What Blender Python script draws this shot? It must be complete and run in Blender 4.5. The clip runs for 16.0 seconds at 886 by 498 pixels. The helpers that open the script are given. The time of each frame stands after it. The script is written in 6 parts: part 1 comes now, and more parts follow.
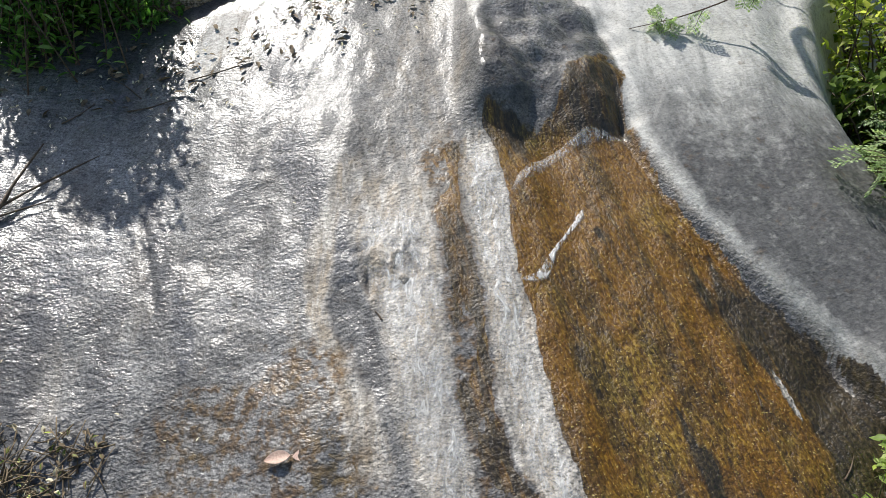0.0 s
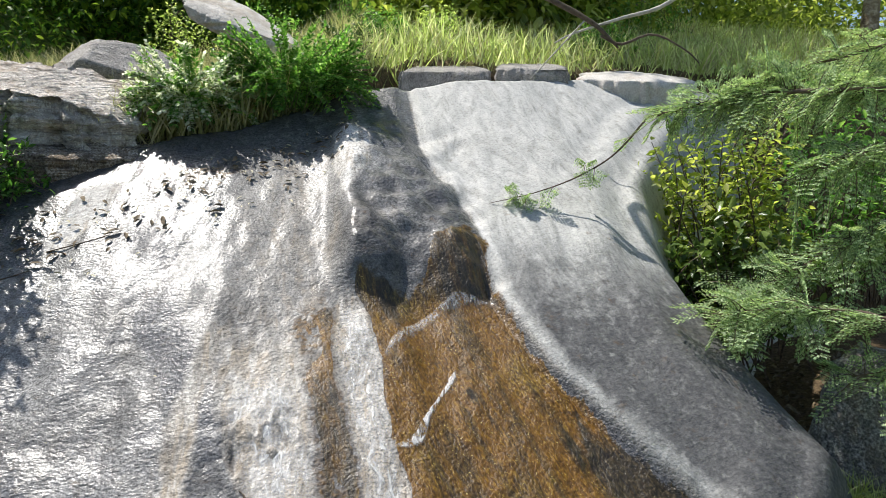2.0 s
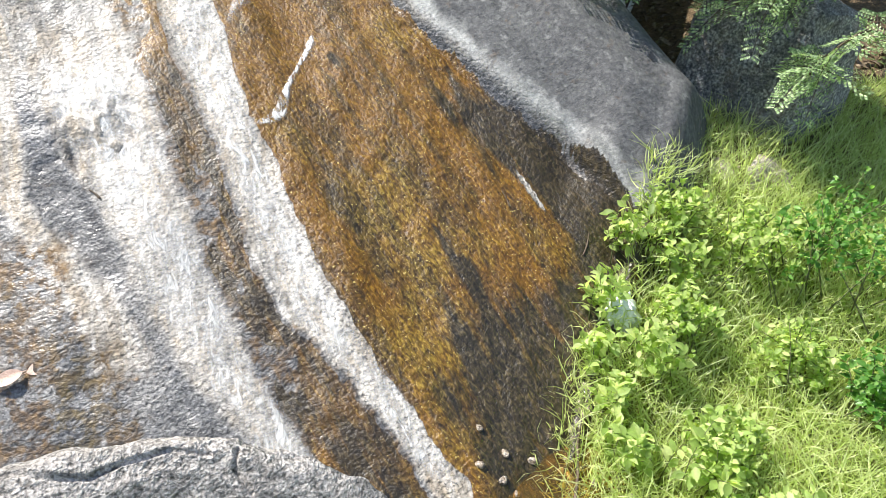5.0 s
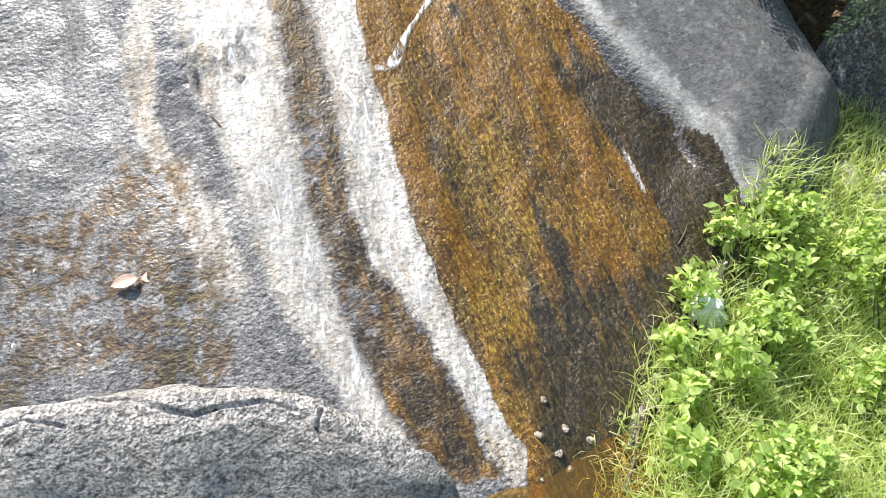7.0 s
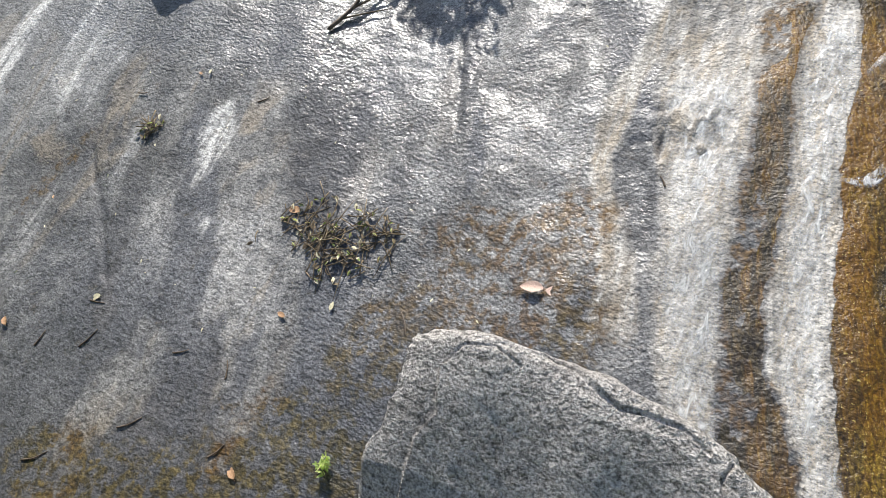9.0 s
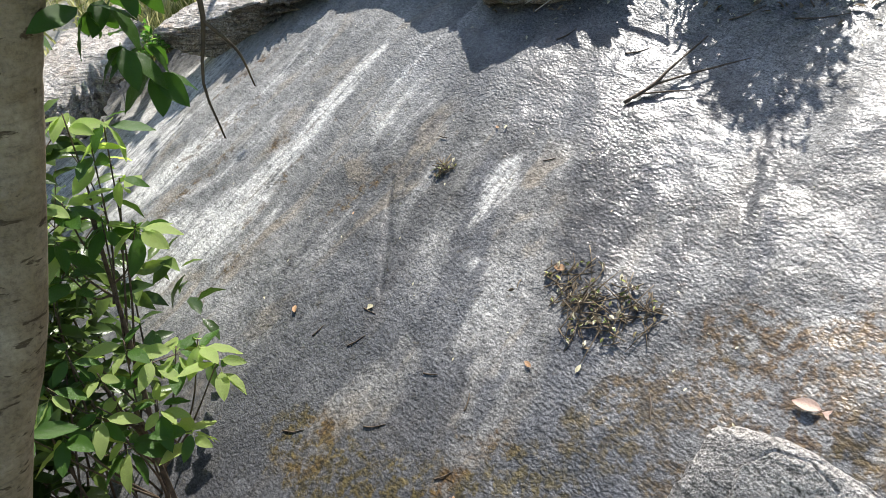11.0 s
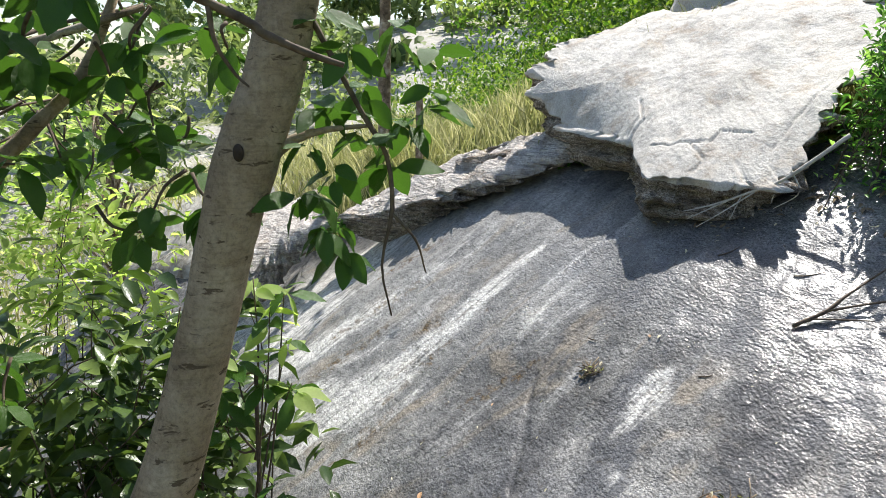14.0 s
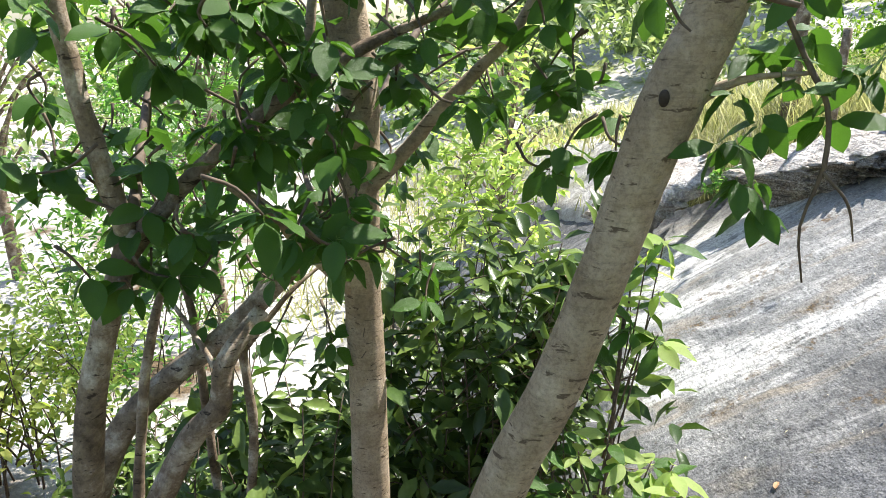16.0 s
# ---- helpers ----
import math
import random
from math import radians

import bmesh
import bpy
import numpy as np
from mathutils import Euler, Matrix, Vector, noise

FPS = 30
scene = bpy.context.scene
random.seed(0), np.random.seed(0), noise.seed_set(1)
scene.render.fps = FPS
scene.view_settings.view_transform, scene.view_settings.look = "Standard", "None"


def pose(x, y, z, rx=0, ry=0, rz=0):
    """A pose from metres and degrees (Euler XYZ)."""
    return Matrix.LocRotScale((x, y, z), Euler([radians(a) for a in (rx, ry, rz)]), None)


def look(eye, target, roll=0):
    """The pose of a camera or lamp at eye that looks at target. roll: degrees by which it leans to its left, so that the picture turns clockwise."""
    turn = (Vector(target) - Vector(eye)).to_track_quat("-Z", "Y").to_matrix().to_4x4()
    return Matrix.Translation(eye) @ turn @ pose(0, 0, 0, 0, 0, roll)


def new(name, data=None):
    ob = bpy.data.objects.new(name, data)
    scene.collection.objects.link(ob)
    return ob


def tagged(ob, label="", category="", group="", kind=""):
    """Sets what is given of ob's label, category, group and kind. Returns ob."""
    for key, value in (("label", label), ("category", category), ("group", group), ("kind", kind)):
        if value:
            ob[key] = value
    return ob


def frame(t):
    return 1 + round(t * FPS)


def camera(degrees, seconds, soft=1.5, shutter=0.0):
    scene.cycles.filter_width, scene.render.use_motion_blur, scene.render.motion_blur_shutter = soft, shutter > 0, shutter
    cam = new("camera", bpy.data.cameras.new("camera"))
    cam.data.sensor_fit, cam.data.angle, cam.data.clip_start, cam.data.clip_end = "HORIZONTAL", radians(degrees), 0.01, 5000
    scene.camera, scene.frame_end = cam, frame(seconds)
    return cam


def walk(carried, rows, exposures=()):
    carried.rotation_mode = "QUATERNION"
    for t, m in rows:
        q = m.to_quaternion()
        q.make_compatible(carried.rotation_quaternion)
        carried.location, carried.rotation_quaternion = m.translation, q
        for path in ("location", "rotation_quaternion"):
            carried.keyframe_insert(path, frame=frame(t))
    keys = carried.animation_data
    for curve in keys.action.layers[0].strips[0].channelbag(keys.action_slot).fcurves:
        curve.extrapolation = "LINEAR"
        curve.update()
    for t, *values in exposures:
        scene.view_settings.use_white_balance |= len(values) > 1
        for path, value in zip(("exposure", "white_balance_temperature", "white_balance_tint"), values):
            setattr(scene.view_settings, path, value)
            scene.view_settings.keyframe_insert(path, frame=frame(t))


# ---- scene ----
cam = camera(68.3, 16.0, soft=0.8)
PATH = [
    (0, (-0.004, 0.014, 1.649), (-0.009, 1.856, 0.871), 0.4),
    (0.5, (0.014, -0.011, 1.648), (0.045, 1.919, 1.123), 0.7),
    (1, (0.026, -0.02, 1.655), (0.129, 1.947, 1.304), 1.5),
    (1.5, (0.024, -0.026, 1.653), (0.215, 1.952, 1.422), 1.3),
    (2, (0.04, -0.028, 1.655), (0.382, 1.922, 1.369), 1.5),
    (2.5, (0.059, -0.019, 1.657), (0.47, 1.895, 1.248), 0.9),
    (3, (0.09, -0.005, 1.652), (0.616, 1.852, 1.128), 0.9),
    (3.5, (0.119, 0.011, 1.629), (0.748, 1.799, 0.991), 0.4),
    (4, (0.126, 0.044, 1.619), (0.793, 1.713, 0.74), 0.7),
    (4.5, (0.145, 0.073, 1.609), (0.751, 1.645, 0.531), 0.3),
    (4.7, (0.154, 0.082, 1.597), (0.734, 1.621, 0.46), -0.2),
    (6.8, (0.184, 0.13, 1.681), (0.513, 1.522, 0.284), 2.1),
    (7, (0.16, 0.126, 1.676), (0.423, 1.569, 0.318), 1.8),
    (7.5, (0.102, 0.096, 1.675), (0.053, 1.639, 0.403), 1.1),
    (8, (0.073, 0.061, 1.68), (-0.152, 1.623, 0.451), 0.9),
    (8.5, (0.042, 0.025, 1.68), (-0.445, 1.569, 0.506), 0.2),
    (9, (0.008, -0.005, 1.671), (-0.745, 1.412, 0.477), 0.5),
    (9.2, (-0.005, -0.011, 1.66), (-0.846, 1.312, 0.417), 0.2),
    (11.3, (-0.082, -0.144, 1.711), (-1.485, 0.911, 0.752), 0.2),
    (11.5, (-0.082, -0.129, 1.693), (-1.534, 0.931, 0.816), 0.8),
    (12, (-0.075, -0.135, 1.702), (-1.57, 0.982, 0.982), 1.7),
    (12.5, (-0.072, -0.137, 1.709), (-1.597, 1.032, 1.153), 2.5),
    (13, (-0.069, -0.142, 1.716), (-1.653, 0.996, 1.273), 3.6),
    (13.5, (-0.067, -0.147, 1.718), (-1.715, 0.891, 1.263), 2.2),
    (14, (-0.066, -0.161, 1.716), (-1.817, 0.66, 1.204), 1.5),
    (14.5, (-0.068, -0.174, 1.715), (-1.901, 0.385, 1.142), 1.5),
    (15, (-0.066, -0.19, 1.711), (-1.949, 0.073, 1.091), 1.5),
    (15.5, (-0.053, -0.207, 1.713), (-1.951, -0.208, 1.082), 1.1),
    (16, (-0.04, -0.221, 1.715), (-1.91, -0.462, 1.047), -0.3),
]
EXPOSURE = [(0.0, 0.35), (1.5, 0.42), (2.5, 0.56), (3.5, 0.71), (4.5, 1.05), (7.0, 1.15), (7.5, 0.72), (8.0, 0.42), (8.5, 0.55), (9.0, 0.6), (11.5, 0.78), (13.0, 0.78), (14.5, 0.75), (15.0, 0.82), (15.5, 1.12), (16.0, 1.35)]
walk(cam, [(t, look(eye, target, roll)) for t, eye, target, roll in PATH], EXPOSURE)

# slab form begin
def lattice(seed, n=256):
    return np.random.RandomState(seed).rand(n, n)


def value_noise(x, y, seed):
    """Smooth noise in 0..1 over the plane, one wave a unit."""
    g = lattice(seed)
    n = g.shape[0]
    xi, yi = np.floor(x).astype(int), np.floor(y).astype(int)
    u, v = x - xi, y - yi
    u, v = u * u * (3 - 2 * u), v * v * (3 - 2 * v)
    a, b = g[xi % n, yi % n], g[(xi + 1) % n, yi % n]
    c, d = g[xi % n, (yi + 1) % n], g[(xi + 1) % n, (yi + 1) % n]
    return (a * (1 - u) + b * u) * (1 - v) + (c * (1 - u) + d * u) * v


def fbm(x, y, seed, octaves=4, gain=0.5):
    """Layered noise, about -0.5 to 0.5."""
    total, size, norm = 0.0, 1.0, 0.0
    for k in range(octaves):
        total = total + size * (value_noise(x * 2.03 ** k + 7.3 * k, y * 2.03 ** k + 3.1 * k, seed + k) - 0.5)
        norm += size
        size *= gain
    return total / norm


def step(a, b, v):
    t = np.clip((v - a) / (b - a), 0, 1)
    return t * t * (3 - 2 * t)


def line(y, *knots):
    """x along a line of (y, x) knots that run upward in y."""
    return np.interp(y, [k[0] for k in knots], [k[1] for k in knots])


def algae_right(y):
    return line(y, (0.6, 0.78), (1.0, 0.86), (1.18, 1.03), (1.3, 1.16), (1.57, 1.42), (1.72, 1.36), (1.85, 1.27), (2.07, 1.09), (2.35, 0.88), (2.65, 0.75), (3.12, 0.71), (3.6, 0.55), (4.6, 0.5))


def algae_left(y):
    return line(y, (1.0, 0.56), (1.15, 0.49), (1.45, 0.37), (1.79, 0.29), (2.03, 0.25), (2.34, 0.24), (2.67, 0.16), (2.8, 0.1))


def gully(y):
    """Where the dry dome breaks off into the dark gully beside it."""
    return line(y, (0.6, 0.86), (1.0, 0.94), (1.18, 1.10), (1.3, 1.22), (1.57, 1.56), (1.9, 1.84), (2.14, 1.76), (2.44, 1.68), (2.82, 1.62), (3.31, 1.74), (4.0, 2.3), (4.6, 3.0))


def bank_edge(y):
    """Where the grass bank meets the foot of the slab."""
    return line(y, (-1.0, 0.60), (0.6, 0.74), (1.0, 0.82), (1.18, 0.99), (1.3, 1.12), (1.57, 1.46), (1.9, 1.80), (2.3, 2.1))


def slab_z(x, y):
    x, y = np.asarray(x, float), np.asarray(y, float)
    z = 0.62 * (y - 1.0) - 0.25 * np.maximum(y - 4.3, 0) ** 2
    z = z + 0.05 * np.sin(x * 1.3 + 0.6) + 0.035 * np.sin(x * 2.9 + y * 0.8)
    right = x - algae_right(y)
    # the algae lie in a shallow groove; the dry dome stands up beside it
    z = z - 0.05 * step(0.0, 0.25, x - algae_left(y)) * step(0.02, -0.03, right) * step(3.0, 2.6, y)
    z = z + (0.035 + 0.05 * np.sin(np.clip(right / 0.9, 0, 1) * math.pi)) * step(-0.02, 0.07, right) * step(1.2, 1.8, y)
    # a low sill above the algae
    z = z + 0.05 * step(2.62, 2.78, y) * step(-0.1, 0.15, x) * step(0.05, -0.1, right)
    off = np.maximum(x - gully(y) + 0.1, 0)
    return z - 1.1 * step(0.0, 0.75, off) - 0.25 * off
# slab form end


def top_edge(x):
    """y at which the ground and the ledges begin behind the slab."""
    return np.interp(x, [-30, -5.9, -5.6, -4.6, -4.0, -3.2, -2.5, -2.2, -1.2, -0.5, 0.1, 0.22, 0.6, 1.1, 1.7, 2.6, 3.4, 30],
                     [-12, 0.8, 1.5, 2.1, 2.65, 2.82, 2.88, 3.2, 3.3, 3.5, 3.85, 4.3, 4.65, 4.5, 4.45, 4.65, 4.4, 4.4])


def front_z(x, y):
    return -0.55 * np.clip(-x - 0.4, 0, 1.0) - 0.22 * np.clip(-x - 1.4, 0, 4.5) + 0.05 * fbm(x * 1.5, y * 1.5, 31) - 0.06


def ground_z(x, y):
    x, y = np.asarray(x, float), np.asarray(y, float)
    back = y - top_edge(x)
    bx = np.clip(x, -5.9, 3.0)
    high = slab_z(np.minimum(bx, 1.3), top_edge(bx)) + 0.05 - 0.1 * step(0.2, 0.5, x) + 0.24 * np.maximum(back, 0) - 0.25 * np.clip(-x - 6, 0, 8) + 0.6 * step(0.1, 1.5, back) * step(-3.2, -4.2, x)
    far = np.hypot(x, y)
    high = high - np.maximum(far - 45, 0) * 0.2 + 0.25 * fbm(x * 0.6, y * 0.6, 40) * step(0.3, 2.5, back)
    low = np.where(x < 1.9, np.minimum(front_z(x, y), slab_z(x, y) - 0.12), front_z(x, y) + 0.5 * step(1.9, 3.2, x) * step(0.8, 2.6, y))
    low = np.where(y < 0.9, front_z(x, y), low)
    rise = 0.03 + 0.42 * np.clip(y - 1.0, 0, 0.9) + 0.05 * fbm(x * 3, y * 3, 33)
    low = low + (np.maximum(rise, low) - low) * step(-0.02, 0.08, x - bank_edge(y)) * step(2.4, 2.0, y)
    return low + (high - low) * step(-0.05, 0.3, back) - 0.1 * step(12, 60, -y)


# ---- light ----
SUN_WAY = Vector((-0.38, 0.39, 0.84)).normalized()
world = bpy.data.worlds.new("sky")
scene.world = world
world.use_nodes = True
sky = world.node_tree.nodes.new("ShaderNodeTexSky")
sky.sky_type, sky.sun_disc = "NISHITA", False
sky.sun_elevation, sky.sun_rotation = math.asin(SUN_WAY.z), math.atan2(SUN_WAY.x, SUN_WAY.y)
back_node = world.node_tree.nodes["Background"]
world.node_tree.links.new(sky.outputs[0], back_node.inputs[0])
back_node.inputs[1].default_value = 0.11
sun = new("sun", bpy.data.lights.new("sun", "SUN"))
sun.data.energy, sun.data.angle, sun.data.color = 5.0, radians(0.55), (1.0, 0.96, 0.90)
sun.matrix_world = look(SUN_WAY * 30, (0, 0, 0))


# ---- materials ----
class Maker:
    """Short hand for one node material."""

    def __init__(self, name):
        self.mat = bpy.data.materials.new(name)
        self.mat.use_nodes = True
        self.nodes, self.links = self.mat.node_tree.nodes, self.mat.node_tree.links
        self.bsdf = self.nodes["Principled BSDF"]
        self.out = self.nodes["Material Output"]
        self.place = self.nodes.new("ShaderNodeTexCoord").outputs["Object"]

    def put(self, socket, value):
        if isinstance(value, bpy.types.NodeSocket):
            self.links.new(value, socket)
        elif isinstance(value, tuple) and len(value) == 3 and socket.type == "RGBA":
            socket.default_value = (*value, 1)
        else:
            socket.default_value = value

    def noise(self, scale, detail=4, rough=0.55, stretch=None, twist=0.0):
        node = self.nodes.new("ShaderNodeTexNoise")
        node.inputs["Scale"].default_value, node.inputs["Detail"].default_value = scale, detail
        node.inputs["Roughness"].default_value, node.inputs["Distortion"].default_value = rough, twist
        where = self.place
        if stretch:
            mapping = self.nodes.new("ShaderNodeMapping")
            mapping.inputs["Scale"].default_value = stretch
            self.links.new(where, mapping.inputs["Vector"])
            where = mapping.outputs[0]
        self.links.new(where, node.inputs["Vector"])
        return node.outputs["Fac"]

    def sheared(self, lean, scale, detail=5, rough=0.6, twist=0.4):
        """Streaky noise whose streaks lean: x grows by lean for each metre in y."""
        node = self.nodes.new("ShaderNodeTexNoise")
        node.inputs["Scale"].default_value, node.inputs["Detail"].default_value = 1.0, detail
        node.inputs["Roughness"].default_value, node.inputs["Distortion"].default_value = rough, twist
        apart = self.nodes.new("ShaderNodeSeparateXYZ")
        self.links.new(self.place, apart.inputs[0])
        both = self.nodes.new("ShaderNodeCombineXYZ")
        across = self.math("ADD", apart.outputs[0], self.math("MULTIPLY", apart.outputs[1], lean))
        self.put(both.inputs[0], self.math("MULTIPLY", across, scale[0]))
        self.put(both.inputs[1], self.math("MULTIPLY", apart.outputs[1], scale[1]))
        self.links.new(both.outputs[0], node.inputs["Vector"])
        return node.outputs["Fac"]

    def flowing(self, scale, detail=5, rough=0.6, twist=0.8):
        """Streaks that follow the dome's own edge down the rock."""
        node = self.nodes.new("ShaderNodeTexNoise")
        node.inputs["Scale"].default_value, node.inputs["Detail"].default_value = 1.0, detail
        node.inputs["Roughness"].default_value, node.inputs["Distortion"].default_value = rough, twist
        across, along = self.zone("flow")[0:2]
        both = self.nodes.new("ShaderNodeCombineXYZ")
        self.put(both.inputs[0], self.math("MULTIPLY", across, scale[0]))
        self.put(both.inputs[1], self.math("MULTIPLY", along, scale[1]))
        self.links.new(both.outputs[0], node.inputs["Vector"])
        return node.outputs["Fac"]

    def ramp(self, value, *stops):
        node = self.nodes.new("ShaderNodeValToRGB")
        keys = node.color_ramp.elements
        while len(keys) < len(stops):
            keys.new(0.5)
        for key, (at, colour) in zip(keys, stops):
            key.position = at
            key.color = (*colour, 1) if isinstance(colour, tuple) else (colour, colour, colour, 1)
        self.put(node.inputs[0], value)
        return node.outputs[0]

    def mix(self, fac, a, b, kind="MIX"):
        node = self.nodes.new("ShaderNodeMix")
        node.data_type, node.blend_type = "RGBA", kind
        self.put(node.inputs[0], fac)
        self.put(node.inputs[6], a)
        self.put(node.inputs[7], b)
        return node.outputs[2]

    def math(self, kind, a, b=0.0, clamp=False):
        node = self.nodes.new("ShaderNodeMath")
        node.operation, node.use_clamp = kind, clamp
        self.put(node.inputs[0], a)
        self.put(node.inputs[1], b)
        return node.outputs[0]

    def bump(self, height, distance, strength=1.0, under=None):
        node = self.nodes.new("ShaderNodeBump")
        node.inputs["Distance"].default_value = distance
        self.put(node.inputs["Strength"], strength)
        self.put(node.inputs["Height"], height)
        if under:
            self.links.new(under, node.inputs["Normal"])
        return node.outputs[0]

    def zone(self, name):
        node = self.nodes.new("ShaderNodeAttribute")
        node.attribute_name = name
        parts = self.nodes.new("ShaderNodeSeparateColor")
        self.links.new(node.outputs["Color"], parts.inputs[0])
        return parts.outputs

    def chance(self):
        return self.nodes.new("ShaderNodeNewGeometry").outputs["Random Per Island"]

    def finish(self, colour, rough, normal=None, specular=0.5):
        self.put(self.bsdf.inputs["Base Color"], colour)
        self.put(self.bsdf.inputs["Roughness"], rough)
        self.bsdf.inputs["Specular IOR Level"].default_value = specular
        if normal:
            self.links.new(normal, self.bsdf.inputs["Normal"])
        return self.mat


def slab_material():
    m = Maker("wet_granite")
    algae, pale, dark = m.zone("growth_shade")[0:3]
    moss, wet, dry = m.zone("state")[0:3]
    murk, runs, stain = m.zone("tone")[0:3]
    fine = m.noise(130, 2, 0.55)
    grain = m.noise(55, 3, 0.55)
    pits = m.noise(1.0, 4, 0.6, (38, 52, 52), 0.0)
    broad = m.noise(2.6, 5, 0.6)
    streak = m.sheared(0.5, (11, 1.3), 5, 0.6, 0.6)
    torn = m.math("MULTIPLY", m.math("SUBTRACT", m.noise(22, 5, 0.6), 0.5), 1.7)

    def crisp(mask, low=0.38, high=0.60):
        return m.ramp(m.math("ADD", mask, m.math("MULTIPLY", torn, 0.45)), (low, 0.0), (high, 1.0))

    stone = m.ramp(fine, (0.30, (0.10, 0.098, 0.095)), (0.5, (0.185, 0.181, 0.174)), (0.70, (0.29, 0.282, 0.27)))
    stone = m.mix(1.0, stone, m.ramp(broad, (0.32, 0.55), (0.5, 0.95), (0.66, 1.4)), "MULTIPLY")
    stone = m.mix(0.4, stone, m.ramp(streak, (0.34, (0.42, 0.44, 0.48)), (0.5, (0.98, 0.965, 0.94)), (0.66, (1.15, 1.13, 1.09))), "MULTIPLY")
    stone = m.mix(1.0, stone, m.ramp(m.noise(0.9, 5, 0.62, None, 0.8), (0.36, 0.6), (0.5, 1.0), (0.62, 1.35)), "MULTIPLY")
    veil = m.noise(1.0, 6, 0.62, (7, 3.2, 3.2), 2.6)
    stone = m.mix(m.math("MULTIPLY", dry, 0.85), stone, m.ramp(veil, (0.32, (0.215, 0.22, 0.212)), (0.5, (0.32, 0.322, 0.305)), (0.68, (0.45, 0.445, 0.42))))
    vein = m.ramp(m.noise(1.0, 5, 0.6, (15, 6, 6), 2.2), (0.455, 1.0), (0.485, 0.66), (0.51, 1.0), (0.57, 1.0), (0.59, 1.22), (0.62, 1.0))
    stone = m.mix(m.math("MULTIPLY", dry, 0.7), stone, m.mix(1.0, stone, vein, "MULTIPLY"))
    stone = m.mix(m.math("MULTIPLY", dry, 0.75), stone, m.mix(1.0, stone, m.ramp(m.flowing((30, 22), 6, 0.62, 2.2), (0.36, 0.7), (0.5, 1.0), (0.64, 1.2)), "MULTIPLY"))
    stone = m.mix(m.math("MULTIPLY", dry, 0.6), stone, m.mix(1.0, stone, m.ramp(m.flowing((90, 60), 5, 0.6, 1.6), (0.36, 0.75), (0.5, 1.0), (0.64, 1.2)), "MULTIPLY"))
    stone = m.mix(m.math("MULTIPLY", m.ramp(m.noise(1.0, 5, 0.6, (5, 1.6, 1.6), 0.8), (0.54, 0.0), (0.64, 0.6)), m.math("SUBTRACT", 1.0, m.math("MAXIMUM", wet, dry))), stone, (0.30, 0.235, 0.155))
    stone = m.mix(0.5, stone, m.ramp(m.sheared(0.2, (3.6, 0.7), 6, 0.65, 1.6), (0.38, (0.48, 0.48, 0.5)), (0.5, (1.0, 1.0, 1.0)), (0.62, (1.15, 1.14, 1.12))), "MULTIPLY")
    stone = m.mix(m.math("MULTIPLY", crisp(stain, 0.25, 0.85), 0.8), stone, m.ramp(fine, (0.3, (0.030, 0.033, 0.042)), (0.7, (0.125, 0.128, 0.14))))
    light = m.ramp(m.noise(1.0, 5, 0.62, (30, 9, 9), 0.8), (0.34, (0.19, 0.172, 0.148)), (0.48, (0.35, 0.327, 0.293)), (0.64, (0.51, 0.487, 0.45)))
    light = m.mix(m.ramp(m.noise(1.0, 5, 0.6, (20, 5, 5), 0.8), (0.50, 0.0), (0.62, 0.7)), light, (0.31, 0.25, 0.175))
    light = m.mix(0.8, light, m.ramp(m.sheared(0.28, (24, 1.6), 4, 0.6, 0.5), (0.36, (0.62, 0.60, 0.57)), (0.52, (1.0, 0.98, 0.95)), (0.66, (1.15, 1.15, 1.15))), "MULTIPLY")
    light = m.mix(m.ramp(m.noise(75, 3, 0.55), (0.30, 0.85), (0.40, 0.0)), light, (0.14, 0.125, 0.105))
    light = m.mix(m.math("MULTIPLY", dry, 0.85), light, m.ramp(m.flowing((34, 26), 6, 0.64, 2.4), (0.34, (0.31, 0.315, 0.30)), (0.5, (0.44, 0.44, 0.42)), (0.66, (0.54, 0.535, 0.51))))
    paled = m.ramp(m.math("ADD", pale, m.math("MULTIPLY", torn, pale)), (0.18, 0.0), (0.78, 1.0))
    comb = m.ramp(m.sheared(0.06, (24, 2.2), 5, 0.66, 0.8), (0.34, 0.15), (0.60, 1.3))
    wash = m.ramp(m.math("ADD", m.math("MULTIPLY", runs, comb), m.math("MULTIPLY", torn, m.math("MULTIPLY", runs, 1.4))), (0.16, 0.0), (0.9, 0.8))
    colour = m.mix(paled, stone, light)
    colour = m.mix(wash, colour, m.ramp(grain, (0.3, (0.42, 0.40, 0.37)), (0.5, (0.60, 0.585, 0.555)), (0.7, (0.74, 0.73, 0.70))))
    # dark mask: black wet rock and stains, plus shade painted on dome and rim
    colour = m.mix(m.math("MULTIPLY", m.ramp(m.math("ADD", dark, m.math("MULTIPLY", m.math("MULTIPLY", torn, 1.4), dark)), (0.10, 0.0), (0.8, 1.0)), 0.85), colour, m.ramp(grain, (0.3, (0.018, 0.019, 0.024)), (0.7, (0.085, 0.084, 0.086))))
    colour = m.mix(m.math("SUBTRACT", 0.8, m.math("MAXIMUM", m.math("MULTIPLY", paled, 0.4), m.math("MULTIPLY", dry, 0.62))), colour, m.ramp(pits, (0.36, 0.40), (0.47, 1.0), (0.62, 1.2)), "MULTIPLY")
    colour = m.mix(m.math("ADD", 0.3, m.math("MULTIPLY", wet, 0.55)), colour, m.ramp(m.noise(1.0, 4, 0.62, (85, 110, 110), 0.0), (0.36, 0.12), (0.47, 1.0), (0.62, 1.3)), "MULTIPLY")
